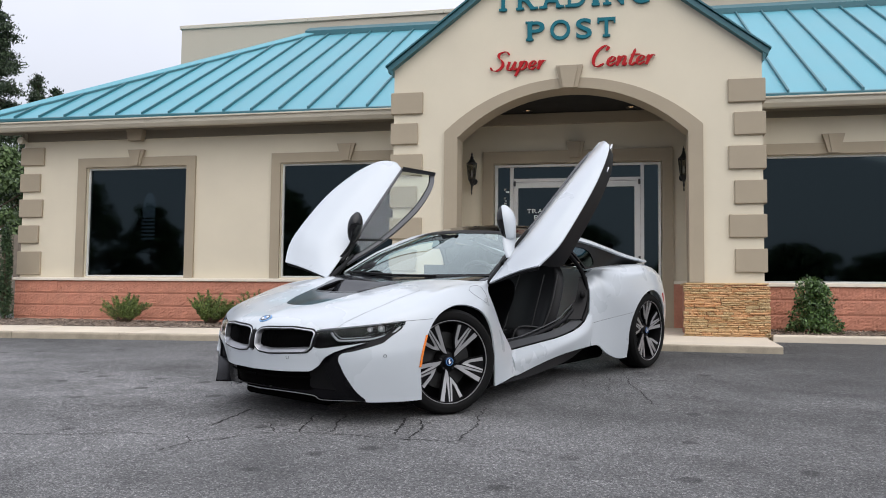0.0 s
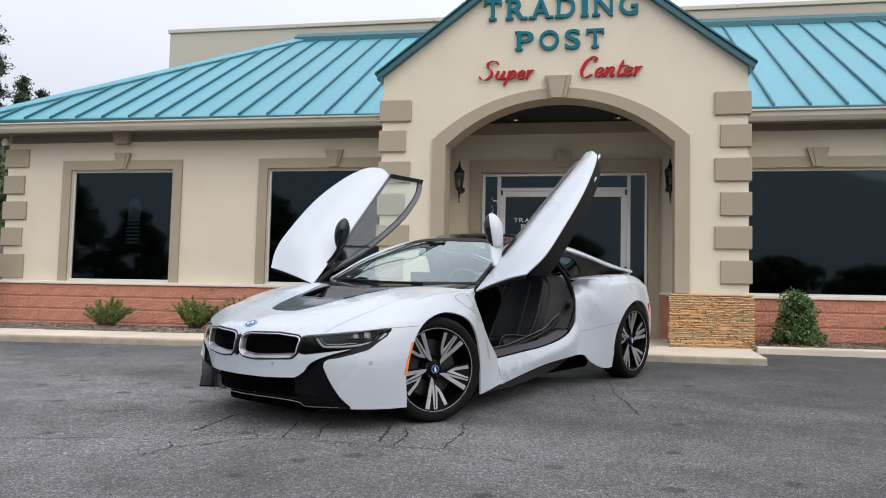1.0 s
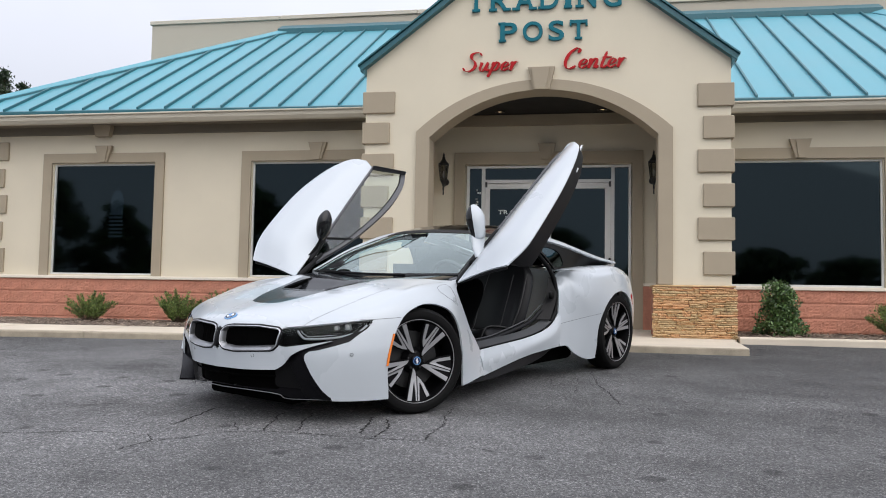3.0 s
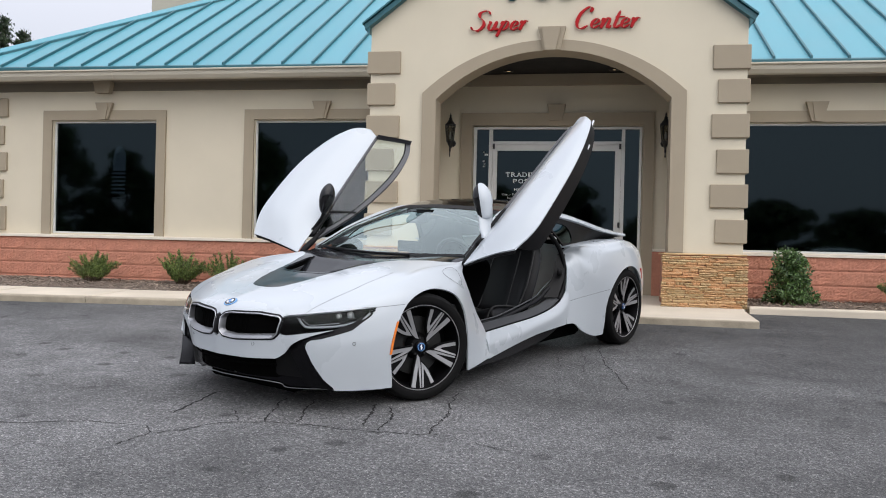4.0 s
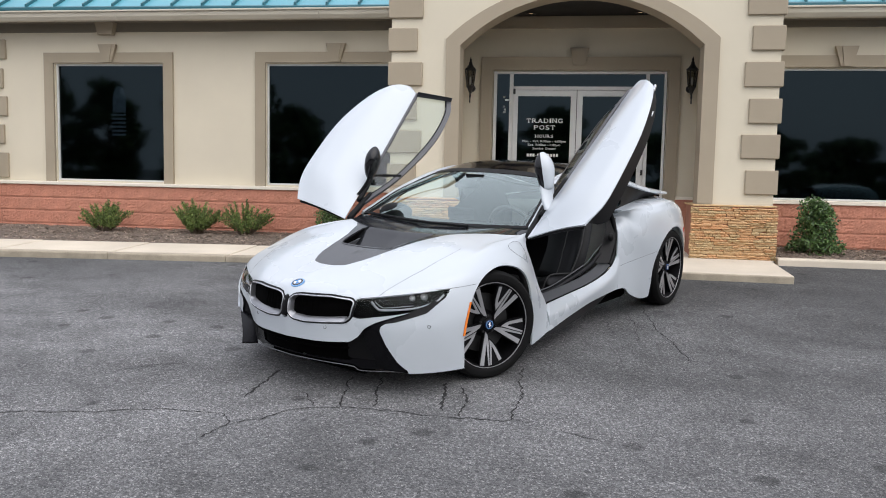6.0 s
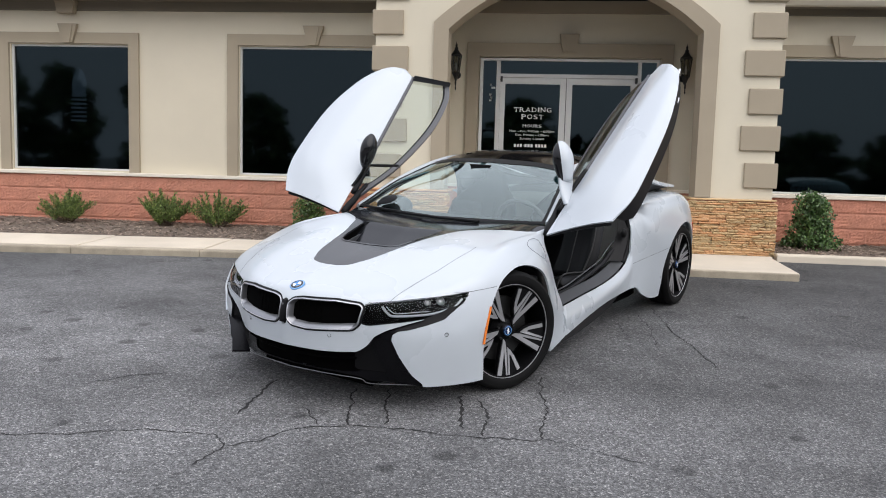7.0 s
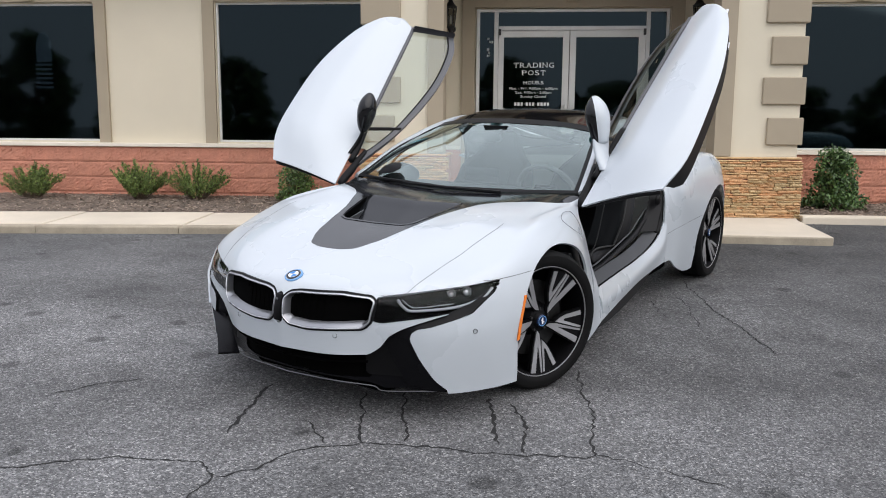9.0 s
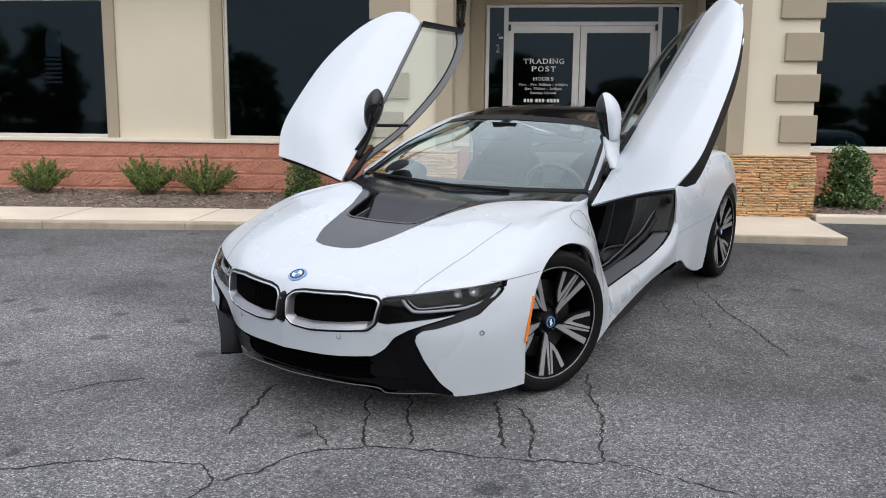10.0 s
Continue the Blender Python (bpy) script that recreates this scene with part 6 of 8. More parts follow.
def build_door(car, s):
    """A raised wing door: skin, dark lining, window with its frame, mirror."""
    skin = net((((-.44, .815, .835), (-.425, .955, .884), (-.41, 1.10, .928), (-.405, 1.24, .960)),
                ((-.62, .84, .995), (-.55, .99, 1.07), (-.52, 1.16, 1.11), (-.52, 1.325, 1.085)),
                ((-.80, .865, 1.155), (-.71, 1.04, 1.235), (-.655, 1.22, 1.26), (-.655, 1.355, 1.225)),
                ((-1.15, .925, 1.475), (-1.04, 1.09, 1.545), (-.97, 1.25, 1.55), (-.945, 1.36, 1.50)),
                ((-1.40, .968, 1.70), (-1.31, 1.10, 1.755), (-1.23, 1.225, 1.755), (-1.185, 1.315, 1.70)),
                ((-1.525, .99, 1.815), (-1.49, 1.085, 1.87), (-1.43, 1.17, 1.878), (-1.37, 1.245, 1.835)),
                ((-1.535, 1.0, 1.83), (-1.53, 1.055, 1.885), (-1.51, 1.10, 1.895), (-1.46, 1.17, 1.875))), 66, 24)
    along = np.sin(np.linspace(0, 1, skin.shape[0]) * math.pi)[:, None] ** .7
    across = np.linspace(0, 1, skin.shape[1])[None, :]
    if s > 0:
        skin += (along * across * np.linspace(1, 0, skin.shape[0])[:, None])[:, :, None] * np.array((-.03, -.06, -.03))
    if s < 0:
        # the far door bellies out a little more along its lower edge
        skin[:, :, 2] += .036 * along * across
        skin[:, :, 1] += (.012 * along + .055 * np.linspace(1, 0, skin.shape[0])[:, None]) * across
    bm = on_side(sheet(skin), s)
    outward(bm, (-1.3, s * .6, 1.2))
    rim(bm, 0.010)
    door = part("door", bm, WHITE, car, "white wing door raised upwards", smooth=True, angle=45)
    # dark lining: a thinner inner sheet, closed to the skin all round
    du, dv = skin[-8, 12] - skin[8, 12], skin[33, -1] - skin[33, 0]
    out_ = np.cross(du, dv)
    out_ = out_ / np.linalg.norm(out_) * (1 if out_[2] > 0 else -1)
    nu, nv = skin.shape[0], skin.shape[1]
    mid = skin.mean(axis=1, keepdims=True)
    thick = np.interp(np.arange(nu), (0, 10, 45, nu - 1), (.03, .19, .15, .06))[:, None, None]
    back_ = np.array((-.82, -.08, -.56))
    near = mid + (skin - mid) * .965 - out_ * .006
    far = mid + (skin - mid) * .92 + back_ * thick * np.linspace(.10 if s < 0 else .35, 1.0, nv)[None, :, None]
    ends = np.interp(np.arange(nu), (0, 6, nu - 3, nu - 1), (.05, 0, 0, -.02))[:, None, None]
    far = far + ends * du / np.linalg.norm(du)
    bm = sheet(far)
    loop_ = [(i, 0) for i in range(nu)] + [(nu - 1, j) for j in range(1, nv)] + [(i, nv - 1) for i in range(nu - 2, -1, -1)] + [(0, j) for j in range(nv - 2, 0, -1)]
    a_, c_ = [bm.verts.new(near[q]) for q in loop_], [bm.verts.new(far[q]) for q in loop_]
    for k in range(len(loop_)):
        bm.faces.new((a_[k - 1], a_[k], c_[k], c_[k - 1]))
    bmesh.ops.remove_doubles(bm, verts=bm.verts[:], dist=0.0005)
    bm = on_side(bm, s)
    bmesh.ops.recalc_face_normals(bm, faces=bm.faces[:])
    part("door_lining", bm, SILLBLACK, door, "black door edge and lining", smooth=True, angle=40)
    # black seal along the lower edge
    b = bmesh.new()
    foot = [(p[0] - .020, s * p[1], p[2] - .013) for p in skin[0, 1:-1]]
    tube(b, foot, [.006 + .009 * k / (len(foot) - 1) for k in range(len(foot))], 8)
    part("edge_seal", b, SILLBLACK, door, "black rubber seal", smooth=True)
    # pale marker lamp and latch on the rear edge of the door
    for at_, size, mat, nm in ((near[57, -1] * .6 + far[57, -1] * .4, (.045, .007, .012), CHROME, "edge_lamp"), (near[44, -1] * .5 + far[44, -1] * .5, (.025, .006, .007), CHROME, "edge_latch")):
        b = boxed(-size[0], size[0], -size[1], size[1], -size[2], size[2], size[1] * .6, 2)
        turn_ = Vector((-.72, -.10, .68)).to_track_quat("X", "Z").to_matrix().to_4x4()
        bmesh.ops.transform(b, matrix=Matrix.Translation(Vector(at_)) @ turn_, verts=b.verts[:])
        part(nm, on_side(b, s), mat, door)
        b.free()
    # window between the belt line and the curved upper frame
    belt = cr(((-.60, .815, .965), (-.80, .855, 1.15), (-1.15, .915, 1.47), (-1.40, .955, 1.70), (-1.54, .985, 1.82)), 40)
    outer = cr(((-.62, .765, .95), (-.98, .70, 1.14), (-1.38, .68, 1.40), (-1.66, .725, 1.63), (-1.80, .81, 1.775)), 40)
    def strip(u, v, w, lift):
        b = bmesh.new()
        f = [Vector((p[0], s * p[1], p[2])) for p in u]
        g = [Vector((p[0], s * p[1], p[2])) for p in v]
        a_, c_ = [], []
        for p, q in zip(f, g):
            d = (q - p).normalized()
            a_.append(b.verts.new(p))
            c_.append(b.verts.new(p + d * w))
        for k in range(len(a_) - 1):
            b.faces.new((a_[k], a_[k + 1], c_[k + 1], c_[k]))
        bmesh.ops.recalc_face_normals(b, faces=b.faces[:])
        rim(b, lift)
        return b
    fr = part("window_frame", strip(outer, belt, .042, .03), FRAMEGREY, door, "dark window frame")
    b = bmesh.new()
    tube(b, [(p[0], s * p[1], p[2]) for p in belt], .013, 8)
    part("belt_strip", b, FRAMEGREY, door, smooth=True)
    part("frame_seal", strip(outer - (outer - belt) / np.linalg.norm(outer - belt, axis=1)[:, None] * .040, belt, .012, .012), RUBBER, door, "thin black glass seal")
    b = bmesh.new()
    tip = [Vector((p[0], s * p[1], p[2])) for p in (belt[-1], outer[-1])]
    tip2 = [Vector((p[0], s * p[1], p[2])) for p in (belt[-3], outer[-2])]
    b.faces.new([b.verts.new(p) for p in (tip[0], tip[1], tip2[1], tip2[0])])
    rim(b, .03)
    part("frame_end", b, FRAMEGREY, fr)
    b = bmesh.new()
    u, v = [b.verts.new((p[0], s * p[1], p[2])) for p in belt], [b.verts.new((p[0], s * p[1], p[2])) for p in outer]
    for k in range(40):
        b.faces.new((u[k], u[k + 1], v[k + 1], v[k]))
    pane = part("door_window", b, DOORGLASS, door, "clear frameless door glass", smooth=True)
    pane.visible_shadow = False
    # black foot where the frame runs down to the hinge
    b = bmesh.new()
    tube(b, [(p[0], s * p[1], p[2]) for p in cr(((-.70, .775, 1.02), (-.60, .79, .93), (-.52, .795, .87), (-.47, .80, .83)), 10)], [.012, .016, .02, .022, .024, .026, .026, .026, .026, .024, .02], 8)
    part("hinge_cover", b, PLASTIC, door, "black hinge cover", smooth=True)
    b = bmesh.new()
    tube(b, [(p[0], s * p[1], p[2]) for p in ((-.80, .855, 1.15), (-.985, .705, 1.145))], .011, 6)
    part("window_bar", b, PLASTIC, fr)
    b = bmesh.new()
    tube(b, [(p[0], s * p[1], p[2]) for p in cr(((-.60, .815, .96), (-.70, .83, 1.05), (-.80, .853, 1.15), (-.86, .865, 1.20)), 12)], .020, 8)
    part("mirror_foot", b, PLASTIC, door, smooth=True)
    # mirror: white shell on the outer side, black housing on the inner side, on a short arm
    long_ = Vector((-.05, -.07 * s, .40)).normalized()
    face = Vector((.35, 1.0 * s, .1))
    face = (face - long_ * face.dot(long_)).normalized()
    wide = long_.cross(face)
    m = Matrix(((wide.x, face.x, long_.x, -.725), (wide.y, face.y, long_.y, s * .785), (wide.z, face.z, long_.z, 1.255), (0, 0, 0, 1)))
    side_ = Vector((-.2, s, 0)).normalized()
    at_cut = m.inverted() @ (Vector((-.725, s * .785, 1.255)) + side_ * (-.009 if s > 0 else .022))
    cut_no = (m.inverted().to_3x3() @ side_).normalized()
    if s > 0:
        at_cut, cut_no = Vector((-.046, 0, 0)), Vector((1, .85, .10)).normalized()
    for nm, mat in (("mirror_shell", WHITE), ("mirror_back", BLACKGLOSS)):
        b = bmesh.new()
        bmesh.ops.create_uvsphere(b, u_segments=36, v_segments=28, radius=1.0)
        for q in b.verts:
            x, y, z = q.co
            k = 1.0 + .16 * z - .30 * max(0.0, z) ** 3
            if s > 0 and z < 0:
                k *= min(1.7, (1 - z * z + 1e-4) ** -.3) * (1 + .10 * z)
            q.co = Vector((x * .072 * k + (-.022 - .012 * z if s > 0 else 0), y * .058 * k, z * .130))
        bmesh.ops.bisect_plane(b, geom=b.verts[:] + b.edges[:] + b.faces[:], plane_co=at_cut, plane_no=cut_no, clear_inner=nm == "mirror_shell", clear_outer=nm != "mirror_shell")
        bmesh.ops.transform(b, matrix=m, verts=b.verts[:])
        if nm == "mirror_shell":
            shell = part(nm, b, mat, door, "white mirror shell", smooth=True)
        else:
            part(nm, b, mat, shell, "black mirror glass side", smooth=True)
    line = cr(((-.722, .79, 1.215), (-.705, .80, 1.13), (-.678, .825, 1.06), (-.622, .85, 1.005)) if s > 0 else ((-.722, .79, 1.19), (-.700, .805, 1.12), (-.672, .83, 1.06), (-.63, .85, 1.005)), 12)
    if s > 0:
        wides = np.interp(np.arange(13), (0, 4, 8, 12), (.058, .060, .054, .012))
        deep_ = .022
    else:
        wides = np.interp(np.arange(13), (0, 4, 12), (.040, .016, .012))
        deep_ = .012
    b = bmesh.new()
    rows = []
    for p, w_ in zip(line, wides):
        rows.append([b.verts.new(Vector((p[0], s * p[1], p[2])) + wide * (w_ * math.cos(t)) + face * (deep_ * math.sin(t))) for t in np.linspace(0, 2 * math.pi, 17)[:-1]])
    for r_, t_ in zip(rows, rows[1:]):
        for k in range(16):
            b.faces.new((r_[k], r_[(k + 1) % 16], t_[(k + 1) % 16], t_[k]))
    bmesh.ops.recalc_face_normals(b, faces=b.faces[:])
    part("mirror_arm", b, WHITE if s > 0 else PLASTIC, shell, smooth=True)


def build_car():
    car = thing("sports_car", "white low sports car with both wing doors raised", "car", CAR)
    build_body(car)
    build_sides(car)
    build_cabin(car)
    for a, b in ((0.0, .815), (-2.81, .85)):
        for s in (1, -1):
            build_wheel(car, a, b, s, -math.pi / 2 if a == 0 else 0.3, radians(-22) if a == 0 else 0.0)
    # the nose sits a little towards the left-hand side
    for ob in [c for c in car.children_recursive if c.type == "MESH" and not c.name.startswith(("wheel", "tyre", "spoke", "rim", "hub", "brake", "cap_mark"))]:
        me = ob.data
        co = np.empty(len(me.vertices) * 3)
        me.vertices.foreach_get("co", co)
        co = co.reshape(-1, 3)
        g = np.clip((co[:, 0] - .50) / .32, 0, 1)
        g = g * g * (3 - 2 * g) * np.exp(-(co[:, 1] - .08) ** 2 / (2 * .26 ** 2))
        co[:, 1] += .034 * g
        r = np.clip((-co[:, 1] - .45) / .25, 0, 1) * np.clip((co[:, 0] + .75) / .6, 0, 1)
        co[:, 1] -= .034 * r * r * (3 - 2 * r)
        co[:, 0] += .016 * g
        me.vertices.foreach_set("co", co.ravel())
    # the far wing's air blade stands proud of the nose, with a thin white outer edge
    outer = ((.547, -.79, .602), (.600, -.80, .496), (.640, -.76, .423), (.702, -.69, .361), (.840, -.50, .270), (.922, -.40, .214))
    edge = ((.552, -.78, .597), (.597, -.79, .489), (.634, -.75, .421), (.694, -.68, .358), (.836, -.49, .267), (.918, -.395, .211))
    inner = ((.562, -.76, .594), (.586, -.77, .495), (.615, -.73, .432), (.664, -.66, .375), (.768, -.47, .298), (.842, -.335, .205))
    panel("blade_edge", outward(ribbon((outer[:4], edge[:4]), 40, 2), (.2, -.5, .4)), WHITE, car, "thin white edge of the air blade", deep=.006)
    panel("air_blade", outward(ribbon((edge, inner), 40, 4), (.2, -.5, .4)), BLADE, car, "black plastic air blade", deep=.012)
    for s in (1, -1):
        build_door(car, s)
    return car


build_car()


# ---- walkway, porch slab, kerb, planting beds ----
def walk_y(x):
    return 3.73 + 0.1 * (x + 3.0)


def slab(name, corners, top, parent, mat=CONCRETE, deep=0.4, bevel=0.012, fall=0.0):
    bm = bmesh.new()
    prism(bm, corners, "z", top - deep, top)
    edges = [e for e in bm.edges if all(abs(v.co.z - top) < 1e-5 for v in e.verts)]
    bmesh.ops.bevel(bm, geom=edges, offset=bevel, segments=2, profile=0.5, affect="EDGES")
    for v in bm.verts:
        if v.co.z > top - deep / 2:
            v.co.z += fall * (v.co.y - corners[0][1])
    return part(name, bm, mat, parent)


WALKWAY = thing("walkway", "pale concrete walkway with a low kerb face", "walkway", kind="structure")
xs = [-11.5, -10.15, -8.79, -7.43, -6.08, -4.72, -3.36, -1.96]
for a, b in zip(xs, xs[1:]):
    slab("paving_slab", ((a + .005, walk_y(a) + .14), (b - .005, walk_y(b) + .14), (b - .005, walk_y(b) + .95), (a + .005, walk_y(a) + .95)), 0.302, WALKWAY, fall=0.04)
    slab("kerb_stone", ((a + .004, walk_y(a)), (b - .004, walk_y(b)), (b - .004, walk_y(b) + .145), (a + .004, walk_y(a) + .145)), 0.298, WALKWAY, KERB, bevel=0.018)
PORCH = thing("porch_slab", "pale concrete porch slab at the entrance", "slab", kind="structure")
slab("slab_field", ((-1.95, 3.87), (1.535, 3.86), (1.535, 6.60), (-1.95, 6.60)), 0.298, PORCH, fall=0.03)
slab("slab_field", ((1.543, 3.86), (2.755, 3.80), (2.80, 4.95), (2.86, 5.1), (2.86, 6.60), (1.543, 6.60)), 0.298, PORCH, fall=0.03)
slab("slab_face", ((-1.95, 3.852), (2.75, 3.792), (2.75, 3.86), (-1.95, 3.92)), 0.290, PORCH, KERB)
KERBLINE = thing("bed_kerb", "low concrete kerb round the planting bed", "kerb", kind="structure")
xs = [2.87, 4.6, 6.4, 8.2, 10.3]
for a, b in zip(xs, xs[1:]):
    slab("kerb_stone", ((a + .004, 4.98), (b - .004, 4.98), (b - .004, 5.15), (a + .004, 5.15)), 0.365, KERBLINE, CONCRETE, bevel=0.02)


def bed(name, x0, x1, y0, y1, z0, z1, seed):
    bm = bmesh.new()
    nx, ny = int((x1 - x0) / 0.12), 14
    rows = []
    for j in range(ny + 1):
        row = []
        for i in range(nx + 1):
            x = x0 + (x1 - x0) * i / nx
            f = j / ny
            y = y0(x) + (y1 - y0(x)) * f
            z = z0 + (z1 - z0) * f + 0.022 * noise.fractal(Vector((x * 5 + seed, y * 5, 0)), 1.0, 2.0, 3)
            row.append(bm.verts.new((x, y, z)))
        rows.append(row)
    for r, s in zip(rows, rows[1:]):
        for i in range(nx):
            bm.faces.new((r[i], r[i + 1], s[i + 1], s[i]))
    soil = tagged(link(name, bm, MULCH, smooth=True), "dark brown mulch in the planting bed", "mulch", kind="structure")
    rnd = np.random.RandomState(seed)
    n = int((x1 - x0) * 1300)
    verts, faces = [], []
    for k in range(n):
        x = rnd.uniform(x0, x1)
        f = rnd.uniform(0.02, 0.98)
        y = y0(x) + (y1 - y0(x)) * f
        z = z0 + (z1 - z0) * f + rnd.uniform(0.0, 0.02)
        t, l, w = rnd.uniform(0, math.pi), rnd.uniform(.007, .030), rnd.uniform(.002, .006)
        d = Vector((math.cos(t), math.sin(t), rnd.uniform(-.35, .35))) * l
        e = Vector((-math.sin(t), math.cos(t), rnd.uniform(-.5, .5))) * w
        p = Vector((x, y, z))
        i = len(verts)
        verts += [p - d - e, p + d - e, p + d + e, p - d + e]
        faces.append((i, i + 1, i + 2, i + 3))
    me = bpy.data.meshes.new("mulch_chips")
    me.from_pydata(verts, [], faces)
    me.materials.append(CHIP)
    tagged(new("mulch_chips", me), "loose brown bark chips on the bed", "bark chips", kind="stuff")


bed("planting_bed", -9.3, -1.85, lambda x: walk_y(x) + .94, BASE + 0.03, 0.325, 0.347, 3)
bed("planting_bed", 2.85, 10.2, lambda x: 5.14, BASE + 0.03, 0.345, 0.375, 4)


# ---- stacked ledge-stone piers under the portico ----
def stone_mesh(seed):
    """A thin rough stone of unit size, front to -y."""
    rnd = random.Random(seed)
    bm = bmesh.new()
    nx = 5
    top, low = [], []
    for i in range(nx + 1):
        x = i / nx
        end = .05 if i in (0, nx) else 0
        top.append((x, rnd.uniform(-.45, .10), 1 + rnd.uniform(-.20, .10) - end))
        low.append((x, rnd.uniform(-.45, .10), rnd.uniform(-.10, .16) + end))
    f = [[bm.verts.new(p) for p in low], [bm.verts.new((p[0], min(p[1], q[1]) - rnd.uniform(.1, .35), .5)) for p, q in zip(low, top)], [bm.verts.new(p) for p in top]]
    b = [[bm.verts.new((p[0], 1.0, p[2])) for p in low], [bm.verts.new((p[0], 1.0, p[2])) for p in top]]
    rows = [b[0], f[0], f[1], f[2], b[1]]
    for r, s in zip(rows, rows[1:]):
        for i in range(nx):
            bm.faces.new((r[i], r[i + 1], s[i + 1], s[i]))
    for i in (0, nx):
        q = [r[i] for r in rows]
        bm.faces.new(q if i == 0 else list(reversed(q)))
    bmesh.ops.recalc_face_normals(bm, faces=bm.faces[:])
    me = bpy.data.meshes.new("stone")
    bm.to_mesh(me)
    bm.free()
    me.materials.append(LEDGE)
    return me


def lay_pier(pier, x0, x1, kinds, rnd, side):
    """Rows of stones over the front and the outer side of a pier."""
    z = 0.33
    while z < 0.93:
        hgt = min(rnd.choice((.019, .024, .029, .034, .043)), 0.955 - z)
        x = x0 - rnd.uniform(0.0, .02)
        while x < x1 - 0.02:
            ln = min(rnd.uniform(.06, .26), x1 + .015 - x)
            split = (.5,) if hgt > .038 and rnd.random() < .35 else ()
            lo = 0.0
            for hi in split + (1.0,):
                tilt = Matrix.Rotation(rnd.uniform(-.025, .025), 4, "Y")
                share("stone", rnd.choice(kinds), pier, Matrix.Translation((x, 5.035, z + lo * hgt)) @ tilt @ Matrix.Diagonal((ln - rnd.uniform(.002, .010), rnd.uniform(.02, .06), (hi - lo) * hgt * rnd.uniform(1.0, 1.2), 1)))
                lo = hi
            x += ln
        y = 5.03
        while y < 5.65:
            ln = min(rnd.uniform(.10, .28), 5.72 - y)
            m = Matrix.Translation((x1 - .02 if side > 0 else x0 + .02, y if side > 0 else y + ln, z)) @ Matrix.Rotation(math.pi / 2 * side, 4, "Z")
            share("stone", rnd.choice(kinds), pier, m @ Matrix.Diagonal((ln - .003, rnd.uniform(.02, .05), hgt - .002, 1)))
            y += ln
        z += hgt


PIERS = []
for x0, x1, side in ((1.885, 2.845, 1), (-1.835, -0.875, -1)):
    pier = thing("stone_pier", "stacked tan and rust ledge-stone pier under the portico", "stone pier", kind="structure")
    part("core", boxed(x0 + .025, x1 - .025, 5.055, 5.75, 0.3, 0.95), MORTAR, pier)
    part("cap_stone", boxed(x0 + .004, x1 - .004, 5.03, 5.78, 0.950, 0.972, 0.006), LEDGE, pier)
    PIERS.append((pier, x0, x1, side))

# ---- entrance doors ----
SHOP = thing("shop_doors", "white aluminium double glass doors with sidelights", "door", kind="structure")
YF = WALL - 0.09


def bars(parent, name, items, y0=YF, y1=YF + 0.055):
    bm = bmesh.new()
    for x0, x1, z0, z1 in items:
        box(bm, x0, x1, y0, y1, z0, z1, 0.003)
    return part(name, bm, ALU, parent, "white aluminium frame")


def pane(parent, x0, x1, z0, z1, y=YF + .03):
    p = part("pane", boxed(x0, x1, y, y + .006, z0, z1), WINDOW, parent)
    p.visible_shadow = False
    return p


bars(SHOP, "door_frame", ((-.66, -.617, FLOOR, 2.712), (1.662, 1.698, FLOOR, 2.712), (-.617, 1.662, 2.676, 2.712), (-.44, -.387, FLOOR, 2.676), (1.42, 1.468, FLOOR, 2.676), (-.387, 1.42, 2.458, 2.506),
                          (-.617, -.44, FLOOR, .46), (1.468, 1.662, FLOOR, .46)))
pane(SHOP, -.617, -.44, .46, 2.676)
pane(SHOP, 1.468, 1.662, .46, 2.676)
pane(SHOP, -.387, 1.42, 2.506, 2.676)
for x0, x1, hx, g0, g1 in ((-.384, .491, .45, -.318, .412), (.499, 1.417, .537, .575, 1.335)):
    leaf = bars(SHOP, "door_leaf", ((x0, g0, FLOOR + .01, 2.453), (g1, x1, FLOOR + .01, 2.453), (g0, g1, 2.372, 2.453), (g0, g1, FLOOR + .01, .60)), YF + .003, YF + .05)
    pane(leaf, g0, g1, .60, 2.372)
    bm = bmesh.new()
    tube(bm, [(hx, YF - .05, 1.30), (hx, YF - .055, 1.55)], .012, 8)
    box(bm, hx - .012, hx + .012, YF - .05, YF + .01, 1.31, 1.335)
    box(bm, hx - .012, hx + .012, YF - .05, YF + .01, 1.515, 1.54)
    part("door_handle", bm, ALU, leaf)
    for hz in (2.395, 1.30):
        bm = boxed(x0 + .0 if hx < .5 else x1 - .03, x0 + .03 if hx < .5 else x1, YF - .03, YF + .004, hz, hz + .075, .004)
        part("hinge", bm, DARKIRON, leaf)
sur = bmesh.new()
prism(sur, ((-.835, FLOOR), (-.674, FLOOR), (-.674, 2.725), (1.71, 2.725), (1.71, FLOOR), (1.862, FLOOR), (1.862, 2.90), (-.835, 2.90)), "y", WALL - .165, WALL - .116)
part("surround", sur, TAUPE, SHOP, "taupe stucco door surround")
keystone(SHOP, 0.510, 2.785, 3.015, .26, .16, WALL - .165)
for x0, x1 in ((PX0 + .30, -.84), (1.86, PX1 - .30)):
    structure("porch_base", boxed(x0, x1, WALL - .20, WALL - .115, 0.3, .98), BLOCK, "reddish block base inside the porch", "wall base")
    structure("porch_sill", boxed(x0, x1, WALL - .215, WALL - .115, .98, 1.02, .004), CAP, "cream cap on the porch base", "sill")


